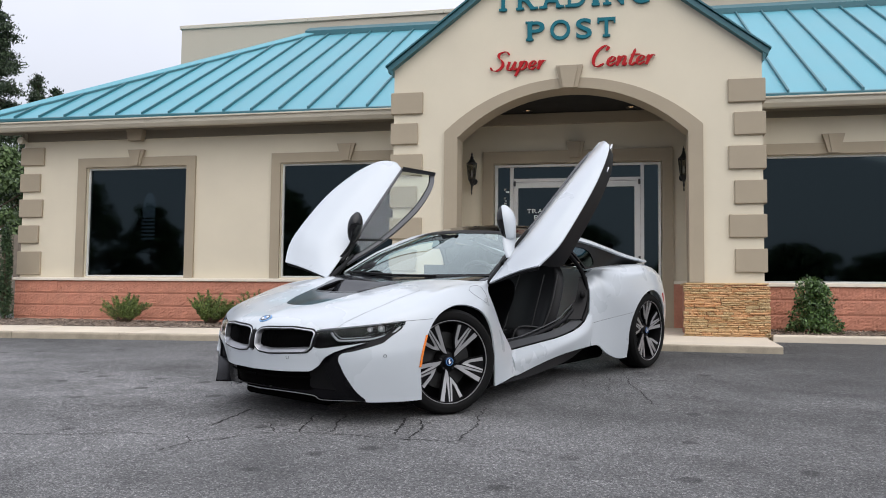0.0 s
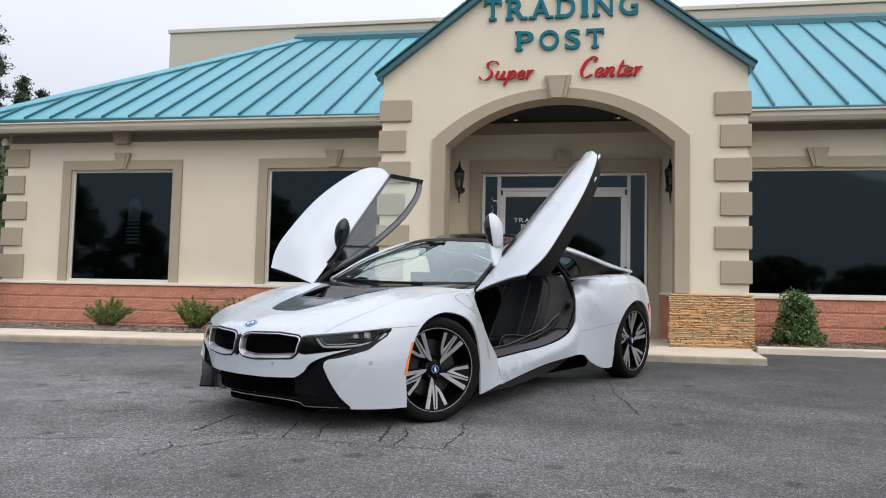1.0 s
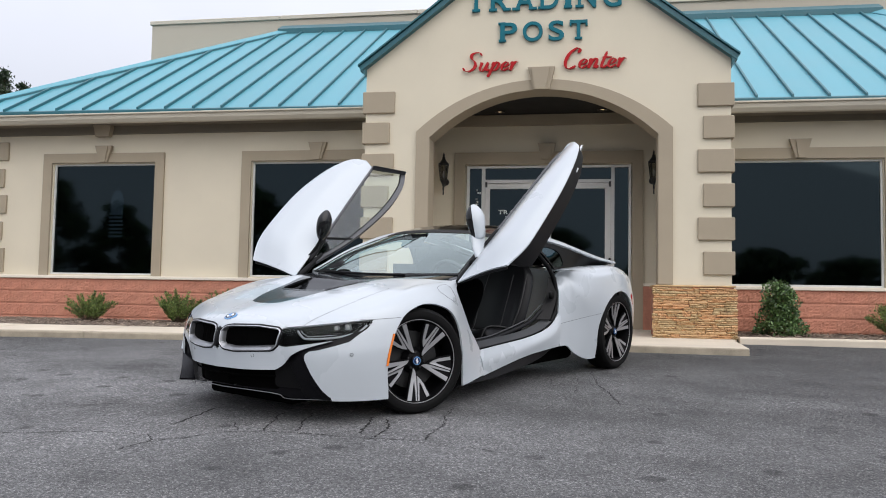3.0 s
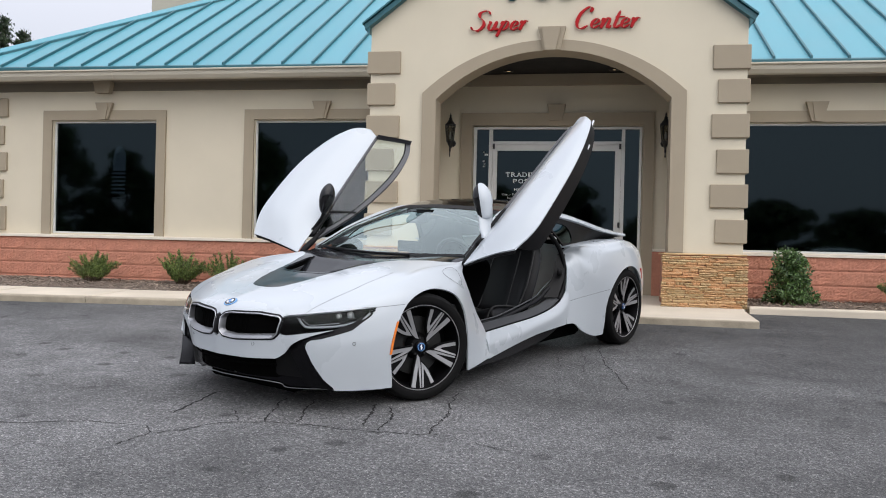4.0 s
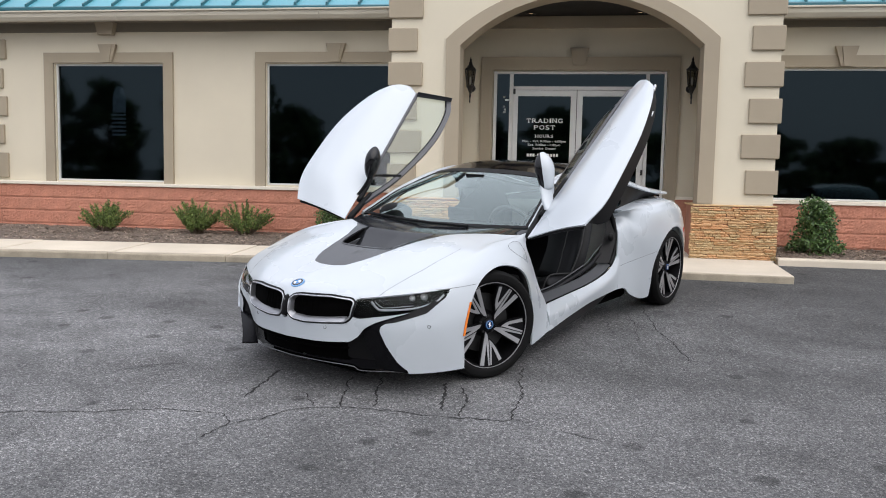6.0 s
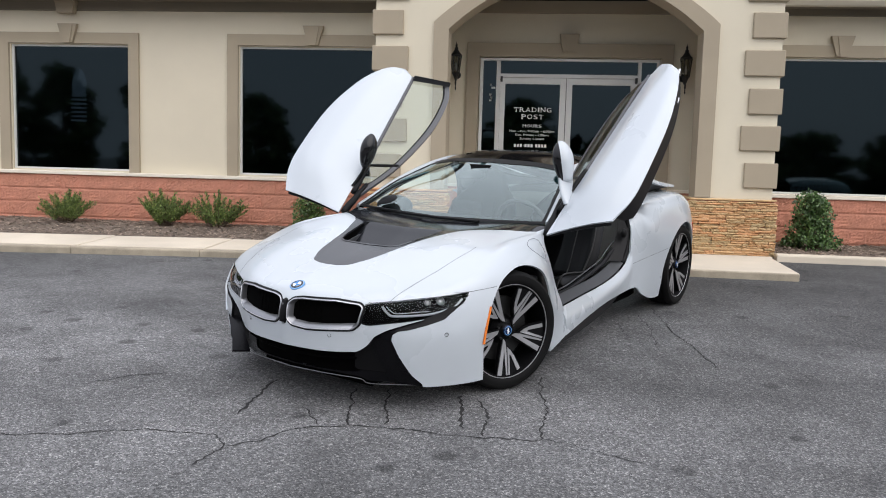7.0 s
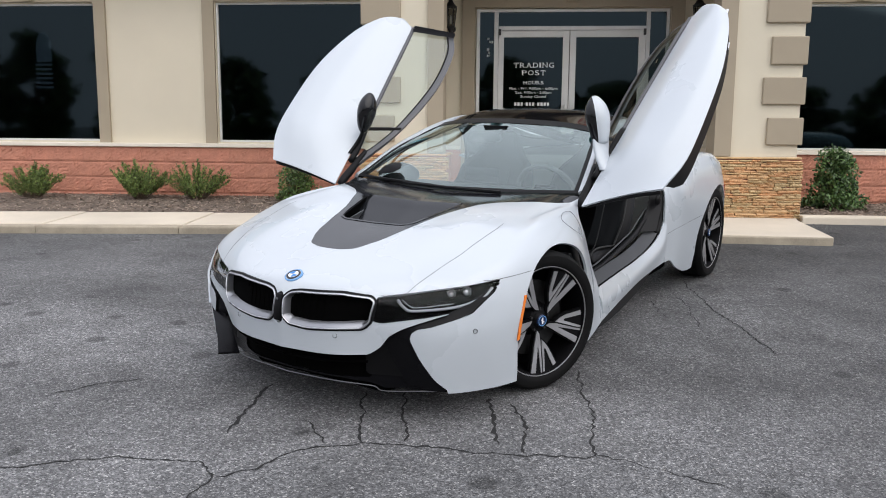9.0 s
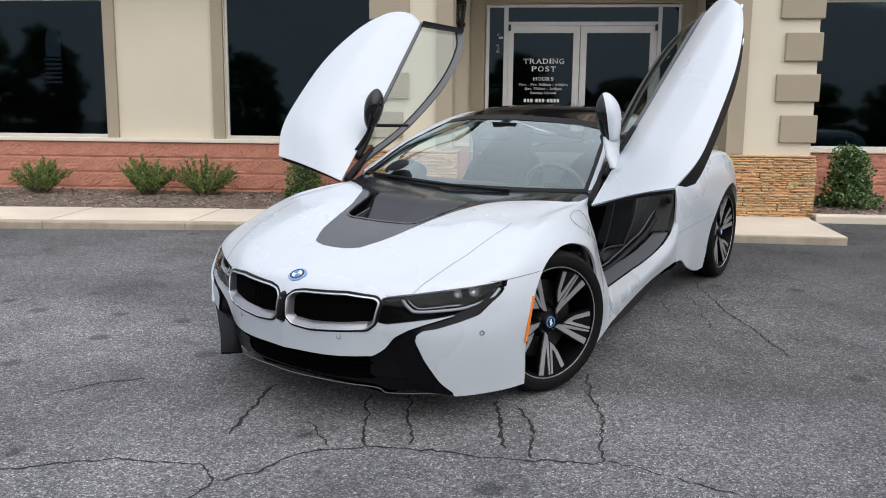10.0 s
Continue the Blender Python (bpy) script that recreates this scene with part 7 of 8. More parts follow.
def words(string, height, width, m, mat, parent, extrude=0.0, bold=0.0, shear=0.0, name="lettering", by_letter=False, serif=False):
    """Built-in letters, fitted to a height of capitals and a total width, on a plane given by m (x right, y up)."""
    cu = bpy.data.curves.new(name, "FONT")
    cu.body, cu.extrude, cu.offset, cu.shear = string, extrude, bold, shear
    cu.size = height / 0.70
    ob = bpy.data.objects.new(name, cu)
    scene.collection.objects.link(ob)
    me = bpy.data.meshes.new_from_object(ob.evaluated_get(bpy.context.evaluated_depsgraph_get()))
    bpy.data.objects.remove(ob)
    bpy.data.curves.remove(cu)
    co = np.empty(len(me.vertices) * 3)
    me.vertices.foreach_get("co", co)
    co = co.reshape(-1, 3)
    lo, hi = co[:, 0].min(), co[:, 0].max()
    k = width / (hi - lo)
    co[:, 0] = (co[:, 0] - (lo + hi) / 2) * k
    me.vertices.foreach_set("co", co.ravel())
    me.transform(m)
    me.materials.clear()
    me.materials.append(mat)
    ob = new(name, me)
    ob.parent = parent
    return ob


UPRIGHT = Matrix.Rotation(math.pi / 2, 4, "X")
STEMS = {"T": ((.5, "b"),), "R": ((.12, "b"), (.9, "b"), (.1, "t")), "A": ((.06, "b"), (.94, "b")), "D": ((.1, "b"), (.1, "t")), "I": ((.5, "b"), (.5, "t")),
         "N": ((.1, "b"), (.1, "t"), (.9, "t")), "P": ((.14, "b"), (.1, "t")), "H": ((.1, "b"), (.9, "b"), (.1, "t"), (.9, "t")), "U": ((.1, "t"), (.9, "t"))}


def slab_letters(string, x0, x1, z, hgt, sign, mat, y, deep, weights):
    """Slab-serif capitals, each a letter of its own."""
    total = sum(weights)
    gap = 0.30 * hgt
    unit = (x1 - x0 - gap * (len(string) - 1)) / total
    x = x0
    for ch, w in zip(string, weights):
        wide = unit * w
        ob = words(ch, hgt, wide, Matrix.Translation((x + wide / 2, y, z)) @ UPRIGHT, mat, sign, extrude=deep / 2, bold=hgt * (.018 if hgt > .1 else .002), name="letter")
        bm = bmesh.new()
        bm.from_mesh(ob.data)
        for fx, at in STEMS.get(ch, ()):
            c = x + fx * wide
            half = hgt * .19
            z0 = z if at == "b" else z + hgt * .91
            box(bm, c - half, c + half, y - deep * .56, y + deep * .44, z0, z0 + hgt * .10)
        if ch == "T":
            for c in (x + .04 * wide, x + .96 * wide):
                box(bm, c - hgt * .05, c + hgt * .05, y - deep * .60, y + deep * .40, z + hgt * .70, z + hgt * .995)
        bm.to_mesh(ob.data)
        bm.free()
        x += wide + gap


SIGN = thing("shop_sign", "raised teal capitals and red script on the gable", "sign")
slab_letters("TRADING", -.455, 1.49, 4.46, .27, SIGN, TEALPAINT, PY - .022, .040, (1.0, 1.05, 1.1, 1.05, .35, 1.05, 1.05))
slab_letters("POST", -.03, 1.07, 4.052, .245, SIGN, TEALPAINT, PY - .022, .040, (.95, 1.1, .85, .95))
# red script: each letter one brush stroke, thick in the downstrokes
STROKES = {
    "S": ((.80, .82), (.62, 1.0), (.26, .92), (.26, .70), (.52, .50), (.58, .24), (.34, .02), (.06, .06), (-.04, .20)),
    "C": ((.66, .78), (.72, .94), (.54, 1.02), (.24, .78), (.12, .40), (.20, .10), (.42, .0), (.70, .14)),
    "u": ((.0, .42), (.08, .46), (.04, .16), (.14, .02), (.30, .10), (.42, .46), (.37, .12), (.46, .02), (.56, .12)),
    "p": ((.0, .34), (.12, .46), (.04, .0), (-.04, -.28), (.06, .10), (.24, .46), (.40, .40), (.36, .12), (.18, .02), (.08, .12)),
    "e": ((.02, .20), (.26, .24), (.36, .38), (.24, .47), (.08, .34), (.06, .12), (.20, .01), (.44, .16)),
    "r": ((.0, .36), (.10, .46), (.06, .02), (.12, .26), (.26, .46), (.38, .42)),
    "n": ((.0, .36), (.09, .47), (.04, .02), (.17, .36), (.33, .49), (.40, .36), (.35, .06), (.43, .01), (.52, .12)),
    "t": ((.24, .80), (.14, .22), (.16, .03), (.28, .02), (.40, .14)),
}
WIDE = {"S": .74, "C": .74, "u": .56, "p": .48, "e": .44, "r": .44, "n": .49, "t": .37}


def script_word(string, x0, x1, z, hgt):
    """Brushed letters on one slant, side by side from x0 to x1."""
    total = sum(WIDE[c] for c in string)
    k = (x1 - x0) / total
    x = 0.0
    for ch in string:
        line = cr(STROKES[ch], 40)
        bm = bmesh.new()
        rows = []
        for i, p in enumerate(line):
            q = line[min(i + 1, 40)] - line[max(i - 1, 0)]
            down = abs(q[1]) / (np.hypot(*q) + 1e-9)
            w = hgt * ((.050 if ch.isupper() else .039) + .028 * down ** 2) * (.45 if i in (0, 40) else .8 if i in (1, 39) else 1)
            n = np.array((1.0, -.35)) / 1.06
            u, v = x0 + (x + p[0] * .88) * k + .25 * p[1] * hgt, z + p[1] * hgt
            rows.append([bm.verts.new((u + e * n[0] * w, PY - .012 - dy, v + e * n[1] * w)) for e, dy in ((-1, 0), (-1, .022 + .0004 * i), (1, .022 + .0004 * i), (1, 0))])
        for r, t in zip(rows, rows[1:]):
            for e in range(4):
                bm.faces.new((r[e], r[(e + 1) % 4], t[(e + 1) % 4], t[e]))
        bm.faces.new(rows[0])
        bm.faces.new(list(reversed(rows[-1])))
        bmesh.ops.recalc_face_normals(bm, faces=bm.faces[:])
        part("script_letter", bm, REDPAINT, SIGN)
        if ch == "t":
            part("script_bar", boxed(x0 + (x - .02) * k + .22 * hgt, x0 + (x + .40) * k + .22 * hgt, PY - .034, PY - .012, z + .50 * hgt, z + .555 * hgt), REDPAINT, SIGN)
        x += WIDE[ch]


script_word("Super", -.50, .205, 3.672, .25)
script_word("Center", .75, 1.55, 3.672, .26)

HOURS = thing("door_lettering", "white vinyl shop hours lettering on the door glass", "lettering")
YT = YF + .026
slab_letters("TRADING", .06 - .25, .06 + .25, 2.005, .060, HOURS, WHITEVINYL, YT, .0016, (1.0, 1.05, 1.1, 1.05, .35, 1.05, 1.05))
slab_letters("POST", .06 - .145, .06 + .145, 1.912, .060, HOURS, WHITEVINYL, YT, .0016, (.95, 1.1, .85, .95))
slab_letters("HOURS", .06 - .125, .06 + .125, 1.80, .040, HOURS, WHITEVINYL, YT, .0016, (1.1, 1.1, 1.05, 1.05, .85))
for string, hgt, wide, z in (("Mon. - Fri. 9:00am - 6:00pm", .030, .60, 1.735), ("Sat. 9:00am - 2:00pm", .030, .45, 1.685), ("Sunday Closed", .030, .32, 1.635)):
    units = [len(w) + .3 * w.count("m") - .45 * sum(w.count(c) for c in ".:il-") for w in string.split(" ")]
    unit = wide / (sum(units) + .8 * (len(units) - 1))
    x = .06 - wide / 2
    for w, u in zip(string.split(" "), units):
        words(w, hgt, u * unit, Matrix.Translation((x + u * unit / 2, YT, z)) @ UPRIGHT, WHITEVINYL, HOURS, extrude=.0008, bold=0.0, name="word")
        x += (u + .8) * unit
bm = bmesh.new()
x = -.175
for w in (.036, .036, .036, .02, .036, .036, .036, .02, .036, .036, .036, .036):
    if w > .03:
        box(bm, x, x + w - .008, YT - .001, YT + .001, 1.535, 1.575)
    else:
        box(bm, x + .003, x + w - .008, YT - .001, YT + .001, 1.551, 1.558)
    x += w + .004
part("number_bars", bm, WHITEVINYL, HOURS)
rnd = random.Random(8)
for z in (2.35, 2.31, 2.22, 2.18, 2.14):
    for k in range(3):
        x = -.50 + rnd.uniform(-.03, .03)
        part("small_mark", boxed(x, x + .018, YT - .001, YT + .001, z + rnd.uniform(-.01, 0), z + .02), WHITEVINYL, HOURS)


# ---- wall lanterns and porch lamps ----
LANTERNGLASS = glass("lantern_glass", (0.55, 0.55, 0.52))


def lantern(x):
    t = thing("wall_lantern", "black iron wall lantern beside the shop doors", "lantern", Matrix.Translation((x, 6.36, 2.25)), group="porch lanterns")
    bm = bmesh.new()
    lathe(bm, ((0, .0), (.010, .01), (.007, .06), (.014, .09), (.010, .13), (.026, .17), (.040, .20), (.046, .215), (0, .215)), 12)
    part("drop", bm, DARKIRON, t, smooth=True)
    bm = bmesh.new()
    lathe(bm, ((.072, .445), (.082, .455), (.060, .475), (.035, .51), (.022, .53), (.026, .545), (.012, .565), (.016, .585), (.006, .61), (.0, .635)), 12)
    part("roof", bm, DARKIRON, t, smooth=True)
    bm = bmesh.new()
    for k in range(6):
        a = math.pi / 3 * k
        tube(bm, [(.046 * math.cos(a), .046 * math.sin(a), .215), (.072 * math.cos(a), .072 * math.sin(a), .445)], .006, 5)
    lathe(bm, ((.048, .21), (.052, .225), (.044, .225)), 12)
    part("cage", bm, DARKIRON, t)
    bm = bmesh.new()
    lathe(bm, ((.041, .22), (.066, .44)), 6)
    g = part("glass", bm, LANTERNGLASS, t)
    bm = bmesh.new()
    lathe(bm, ((0, .25), (.013, .255), (.016, .30), (.008, .35), (0, .36)), 10)
    part("bulb", bm, WHITEENAMEL, t, smooth=True)
    bm = bmesh.new()
    tube(bm, cr(((0, 0, .19), (0, .06, .14), (0, .13, .16), (0, .20, .22)), 12), .010, 6)
    lathe(bm, ((0, .19), (.04, .19), (.05, .205), (.05, .22), (0, .22)), 16, "y", (0, 0, .22))
    part("arm", bm, DARKIRON, t, smooth=True, angle=40)
    return t


LANTERN = lantern(-.965)
copy_thing(LANTERN, Matrix.Translation((1.99, 6.36, 2.25)))
GLOW = bpy.data.materials.new("lamp_glow")
GLOW.use_nodes = True
GLOW.node_tree.nodes["Principled BSDF"].inputs["Emission Color"].default_value = (1.0, 0.62, 0.28, 1)
GLOW.node_tree.nodes["Principled BSDF"].inputs["Emission Strength"].default_value = 0.7
for x in (-.155, 1.285):
    t = thing("porch_lamp", "small lit recessed lamp in the porch ceiling", "lamp", Matrix.Translation((x, 6.33, 3.448)), group="porch lamps")
    bm = bmesh.new()
    lathe(bm, ((.05, -.012), (.07, -.012), (.075, .0), (.05, .0)), 20)
    part("trim", bm, DARKIRON, t)
    bm = bmesh.new()
    lathe(bm, ((0, -.004), (.028, -.003), (.030, .0)), 20)
    part("lens", bm, GLOW, t, "warm lit lens")


# ---- planting ----
def leafy(name, color, tint, rough=0.6):
    m = material(name, color, rough, vary=0.25, scale=5, fine=60, bump=0.0, island=0.45, tint=tint)
    return m


NEEDLE = leafy("yew_needles", (0.082, 0.135, 0.030), (0.16, 0.215, 0.05))
BOXLEAF = leafy("box_leaves", (0.045, 0.095, 0.028), (0.095, 0.165, 0.05), 0.4)
HOLLY = leafy("holly_leaves", (0.060, 0.115, 0.030), (0.12, 0.19, 0.055), 0.35)
CYPRESS = leafy("cypress_leaves", (0.025, 0.055, 0.022), (0.045, 0.08, 0.03))
TREELEAF = leafy("tree_leaves", (0.055, 0.095, 0.035), (0.10, 0.15, 0.05))
PINELEAF = leafy("pine_needles", (0.022, 0.045, 0.022), (0.045, 0.07, 0.03))
BARK = material("bark", (0.11, 0.08, 0.055), 0.95, vary=0.35, scale=10, fine=50, bump=0.8, depth=0.02)


def leaf_mesh(name, centres, size, rnd, mat, longish=1.8, ups=None):
    """Many small pointed leaves, one mesh."""
    verts, faces = [], []
    for k, c in enumerate(centres):
        d = Vector(rnd.normal(size=3))
        if ups is not None:
            d = d * 0.55 + Vector(ups[k])
        d.normalize()
        o = d.orthogonal().normalized()
        o.rotate(Matrix.Rotation(rnd.uniform(0, 6.28), 3, d))
        l = size * rnd.uniform(.7, 1.3)
        w = l / longish
        i = len(verts)
        c = Vector(c)
        verts += [c - d * l * .5, c + o * w * .5, c + d * l * .5, c - o * w * .5]
        faces.append((i, i + 1, i + 2, i + 3))
    me = bpy.data.meshes.new(name)
    me.from_pydata(verts, [], faces)
    me.materials.append(mat)
    return me


def shrub(label, x, y, z, wide, hgt, seed, stems=44, needles=150, size=.036, mat=NEEDLE):
    """A low bush of upright shoots, each set with needles."""
    rnd = np.random.RandomState(seed)
    t = thing("shrub", label, "shrub", Matrix.Translation((x, y, z)))
    bm = bmesh.new()
    cs, ups = [], []
    for k in range(stems):
        a = rnd.uniform(0, 2 * math.pi)
        r = math.sqrt(rnd.uniform(0, 1)) * wide / 2
        tip = Vector((r * math.cos(a), r * math.sin(a), hgt * (1 - .42 * (2 * r / wide) ** 2) * rnd.uniform(.72, 1.08)))
        mid = Vector((tip.x * .50, tip.y * .50, tip.z * .46))
        line = cr(((tip.x * .12, tip.y * .12, -.02), mid, tip), 8)
        tube(bm, line, [.007 - .0006 * q for q in range(9)], 4, caps=False)
        for q in range(needles):
            f = rnd.uniform(.36, 1.0)
            p = line[min(int(f * 8), 7)] * (1 - (f * 8) % 1) + line[min(int(f * 8) + 1, 8)] * ((f * 8) % 1)
            side = rnd.normal(size=3) * .015 * (1.3 - .5 * f)
            cs.append(p + side)
            u = side / (np.linalg.norm(side) + 1e-6) * .8 + np.array((0, 0, .8))
            ups.append(u)
    part("branchwork", bm, BARK, t)
    ob = new("foliage", leaf_mesh("foliage", cs, size, rnd, mat, 3.6, ups))
    ob.parent = t
    return t


def round_bush(label, x, y, z, wide, hgt, seed, n=2600, size=.045, mat=BOXLEAF, name="shrub", category="shrub", clumps=16, taper=False):
    """A dense bush of leafy clumps with an uneven outline."""
    rnd = np.random.RandomState(seed)
    t = thing(name, label, category, Matrix.Translation((x, y, z)))
    bm = bmesh.new()
    cs = []
    for k in range(clumps):
        a, f = rnd.uniform(0, 2 * math.pi), rnd.uniform(.10, .88)
        r = wide / 2 * (.66 if f < .55 else .66 * (1 - f) / .45 + .08) * math.sqrt(rnd.uniform(.1, 1))
        if taper:
            f = .06 + .84 * (k / (clumps - 1)) ** 1.25
            a, r = k * 2.4, wide / 2 * (.12 + .62 * (1 - f)) * math.sqrt(rnd.uniform(.25, 1))
        c = np.array((r * math.cos(a), r * math.sin(a), f * hgt))
        tube(bm, [(0, 0, -.02), (c[0] * .4, c[1] * .4, c[2] * .5), tuple(c)], [.012, .008, .004], 4, caps=False)
        m = n // clumps
        d = rnd.normal(size=(m, 3))
        d /= np.linalg.norm(d, axis=1)[:, None]
        cs += list(c + d * (rnd.uniform(.35, 1.0, size=(m, 1)) ** .6) * np.array((wide * .20, wide * .20, hgt * .15)) * rnd.uniform(.75, 1.2))
    part("branchwork", bm, BARK, t)
    cs = [c for c in cs if c[2] > 0.01]
    ob = new("foliage", leaf_mesh("foliage", cs, size, rnd, mat, 1.9))
    ob.parent = t
    return t


shrub("low green yew shrub in the mulch bed", -6.22, 5.96, .330, .78, .47, 11)
shrub("spreading green yew shrub in the mulch bed", -4.86, 6.05, .332, .90, .48, 12, stems=50)
shrub("low green yew shrub in the mulch bed", -4.12, 6.10, .332, .80, .50, 13)
shrub("low green yew shrub in the mulch bed", 4.98, 6.0, .355, .84, .52, 15)
round_bush("round green bush in the mulch bed", -2.82, 6.02, .332, .66, .48, 16, n=4200, size=.036, mat=HOLLY, clumps=22, taper=True)
round_bush("dense green holly bush by the stone pier", 3.54, 5.95, .355, .80, .70, 23, n=5600, size=.046, mat=BOXLEAF, clumps=26, taper=True)
round_bush("narrow dark green cypress at the wall corner", -8.62, 6.30, .30, .30, 1.58, 18, n=5200, size=.04, mat=CYPRESS, name="cypress", category="cypress", clumps=46)


def tree(x, y, hgt, wide, seed, mat=TREELEAF, label="leafy green tree behind the lot", n=2600, size=.34, low=.25, clumps=26):
    """A tapered trunk with limbs that carry leafy clumps, uneven and with gaps."""
    rnd = np.random.RandomState(seed)
    t = thing("tree", label, "tree", Matrix.Translation((x, y, ground_z(x, y))))
    bm = bmesh.new()
    tube(bm, [(0, 0, -.2), (rnd.uniform(-.1, .1), rnd.uniform(-.1, .1), hgt * .4), (rnd.uniform(-.2, .2), rnd.uniform(-.2, .2), hgt * .9)], [hgt * .022, hgt * .016, hgt * .004], 8)
    cs = []
    for k in range(clumps):
        f = low + (1 - low) * (k + rnd.uniform(0, 1)) / clumps
        g = (f - low) / (1 - low)
        reach = wide / 2 * math.sin(math.pi * min(.98, .22 + .74 * g)) * rnd.uniform(.45, 1.0)
        a = rnd.uniform(0, 2 * math.pi)
        c = np.array((reach * math.cos(a), reach * math.sin(a), hgt * f * .97))
        tube(bm, [(0, 0, max(.2, c[2] - reach * .5)), tuple(c * .6 + np.array((0, 0, c[2] * .38))), tuple(c)], [hgt * .008, hgt * .005, hgt * .002], 5, caps=False)
        m = n // clumps
        d = rnd.normal(size=(m, 3))
        d /= np.linalg.norm(d, axis=1)[:, None]
        cs += list(c + d * rnd.uniform(.25, 1.0, size=(m, 1)) * np.array((wide * .19, wide * .19, hgt * .085)) * rnd.uniform(.7, 1.25))
    part("trunk", bm, BARK, t)
    ob = new("crown", leaf_mesh("crown", cs, size, rnd, mat, 1.5))
    ob.parent = t
    return t


def pine(x, y, hgt, wide, seed):
    """A conifer with whorls of drooping boughs."""
    rnd = np.random.RandomState(seed)
    t = thing("pine_tree", "tall dark green pine beyond the building", "pine tree", Matrix.Translation((x, y, ground_z(x, y))))
    bm = bmesh.new()
    tube(bm, [(0, 0, -.2), (.05, 0, hgt * .5), (0, .05, hgt)], [hgt * .02, hgt * .012, hgt * .002], 8)
    cs, ups = [], []
    for k in range(80):
        f = .12 + .87 * (k + rnd.uniform(0, 1)) / 80
        a = rnd.uniform(0, 2 * math.pi)
        reach = wide / 2 * (1.03 - f) ** .75 * rnd.uniform(.6, 1.1)
        tip = np.array((reach * math.cos(a), reach * math.sin(a), hgt * f + reach * rnd.uniform(-.15, .2)))
        root = np.array((0, 0, hgt * f))
        tube(bm, [tuple(root), tuple((root + tip) / 2 + np.array((0, 0, .08))), tuple(tip)], [.03, .02, .008], 4, caps=False)
        for q in range(420 if wide > 4 else 130):
            g = rnd.uniform(.25, 1.05)
            cs.append(root + (tip - root) * g + rnd.normal(size=3) * np.array((.15, .15, .10)) * (.5 + reach * .4))
            ups.append((tip - root) / (reach + 1e-3) * .4 + np.array((0, 0, .6)))
    part("trunk", bm, BARK, t)
    ob = new("crown", leaf_mesh("crown", cs, .11, rnd, PINELEAF, 2.6, ups))
    ob.parent = t
    return t


pine(-17.95, 16.5, 9.75, 4.4, 31)
pine(-17.15, 17.5, 7.45, 2.4, 32)
pine(-16.6, 17.7, 7.05, 1.8, 36)
tree(-19.5, 15.0, 6.2, 6.0, 33, label="dark leafy tree beyond the building", n=16000, size=.15)
tree(-16.0, 14.0, 4.6, 4.4, 34, label="dark leafy tree beyond the building", n=16000, size=.12, low=.08)
tree(-14.0, 19.0, 5.8, 5.0, 35, label="dark leafy tree beyond the building", n=12000, size=.15, low=.1)
# trees across the road, seen only as reflections in the glass
k = 40
for x, y, hgt, wide in ((-62, -46, 7.5, 9), (-52, -50, 7.0, 8), (-44, -44, 11.0, 8), (-38.6, -46, 9.0, 6), (-30.5, -46, 9.5, 7), (-22, -45, 7.0, 7), (-14, -50, 7.6, 8), (-7, -46, 6.4, 7), (-1, -50, 7.4, 8),
                        (7, -47, 5.4, 8), (14, -45, 5.6, 8), (21, -49, 5.2, 8), (28, -46, 6.0, 9), (37, -50, 5.4, 9), (47, -46, 6.4, 9), (58, -50, 7.2, 10), (-20, -30, 8.5, 6)):
    tree(x, y, hgt, wide, k, label="leafy tree across the lot", n=6500, size=.50, low=.04, clumps=44)
    k += 1


# ---- board fence beside the building ----
FENCE = thing("board_fence", "weathered grey board fence beside the building", "fence")
BOARD = material("weathered_board", (0.20, 0.165, 0.13), 0.9, vary=0.25, scale=6, fine=60, bump=0.4, per_object=0.18)
plank = bpy.data.meshes.new("board")
bm = boxed(0, .135, 0, .02, .28, 2.06, .004)
bm.to_mesh(plank)
bm.free()
plank.materials.append(BOARD)
for i in range(44):
    share("board", plank, FENCE, Matrix.Translation((-15.4 + i * .145, 10.6 + (i % 2) * .006, ((i * 7) % 5) * .006)))
for z in (.6, 1.7):
    part("rail", boxed(-15.4, -9.0, 10.63, 10.67, z, z + .09), BOARD, FENCE)

# ---- across the road: a pole, seen as a reflection ----
POLE = thing("utility_pole", "tall wooden utility pole with a cross arm", "utility pole", Matrix.Translation((24, -34, ground_z(24, -34))))
bm = bmesh.new()
tube(bm, [(0, 0, -.3), (0, 0, 7.4)], [.14, .10], 10)
part("post", bm, BARK, POLE)
part("cross_arm", boxed(-1.0, 1.0, -.05, .05, 6.85, 6.97), BARK, POLE)
part("lamp_arm", boxed(0, 1.5, -.03, .03, 7.2, 7.26), STEEL, POLE)

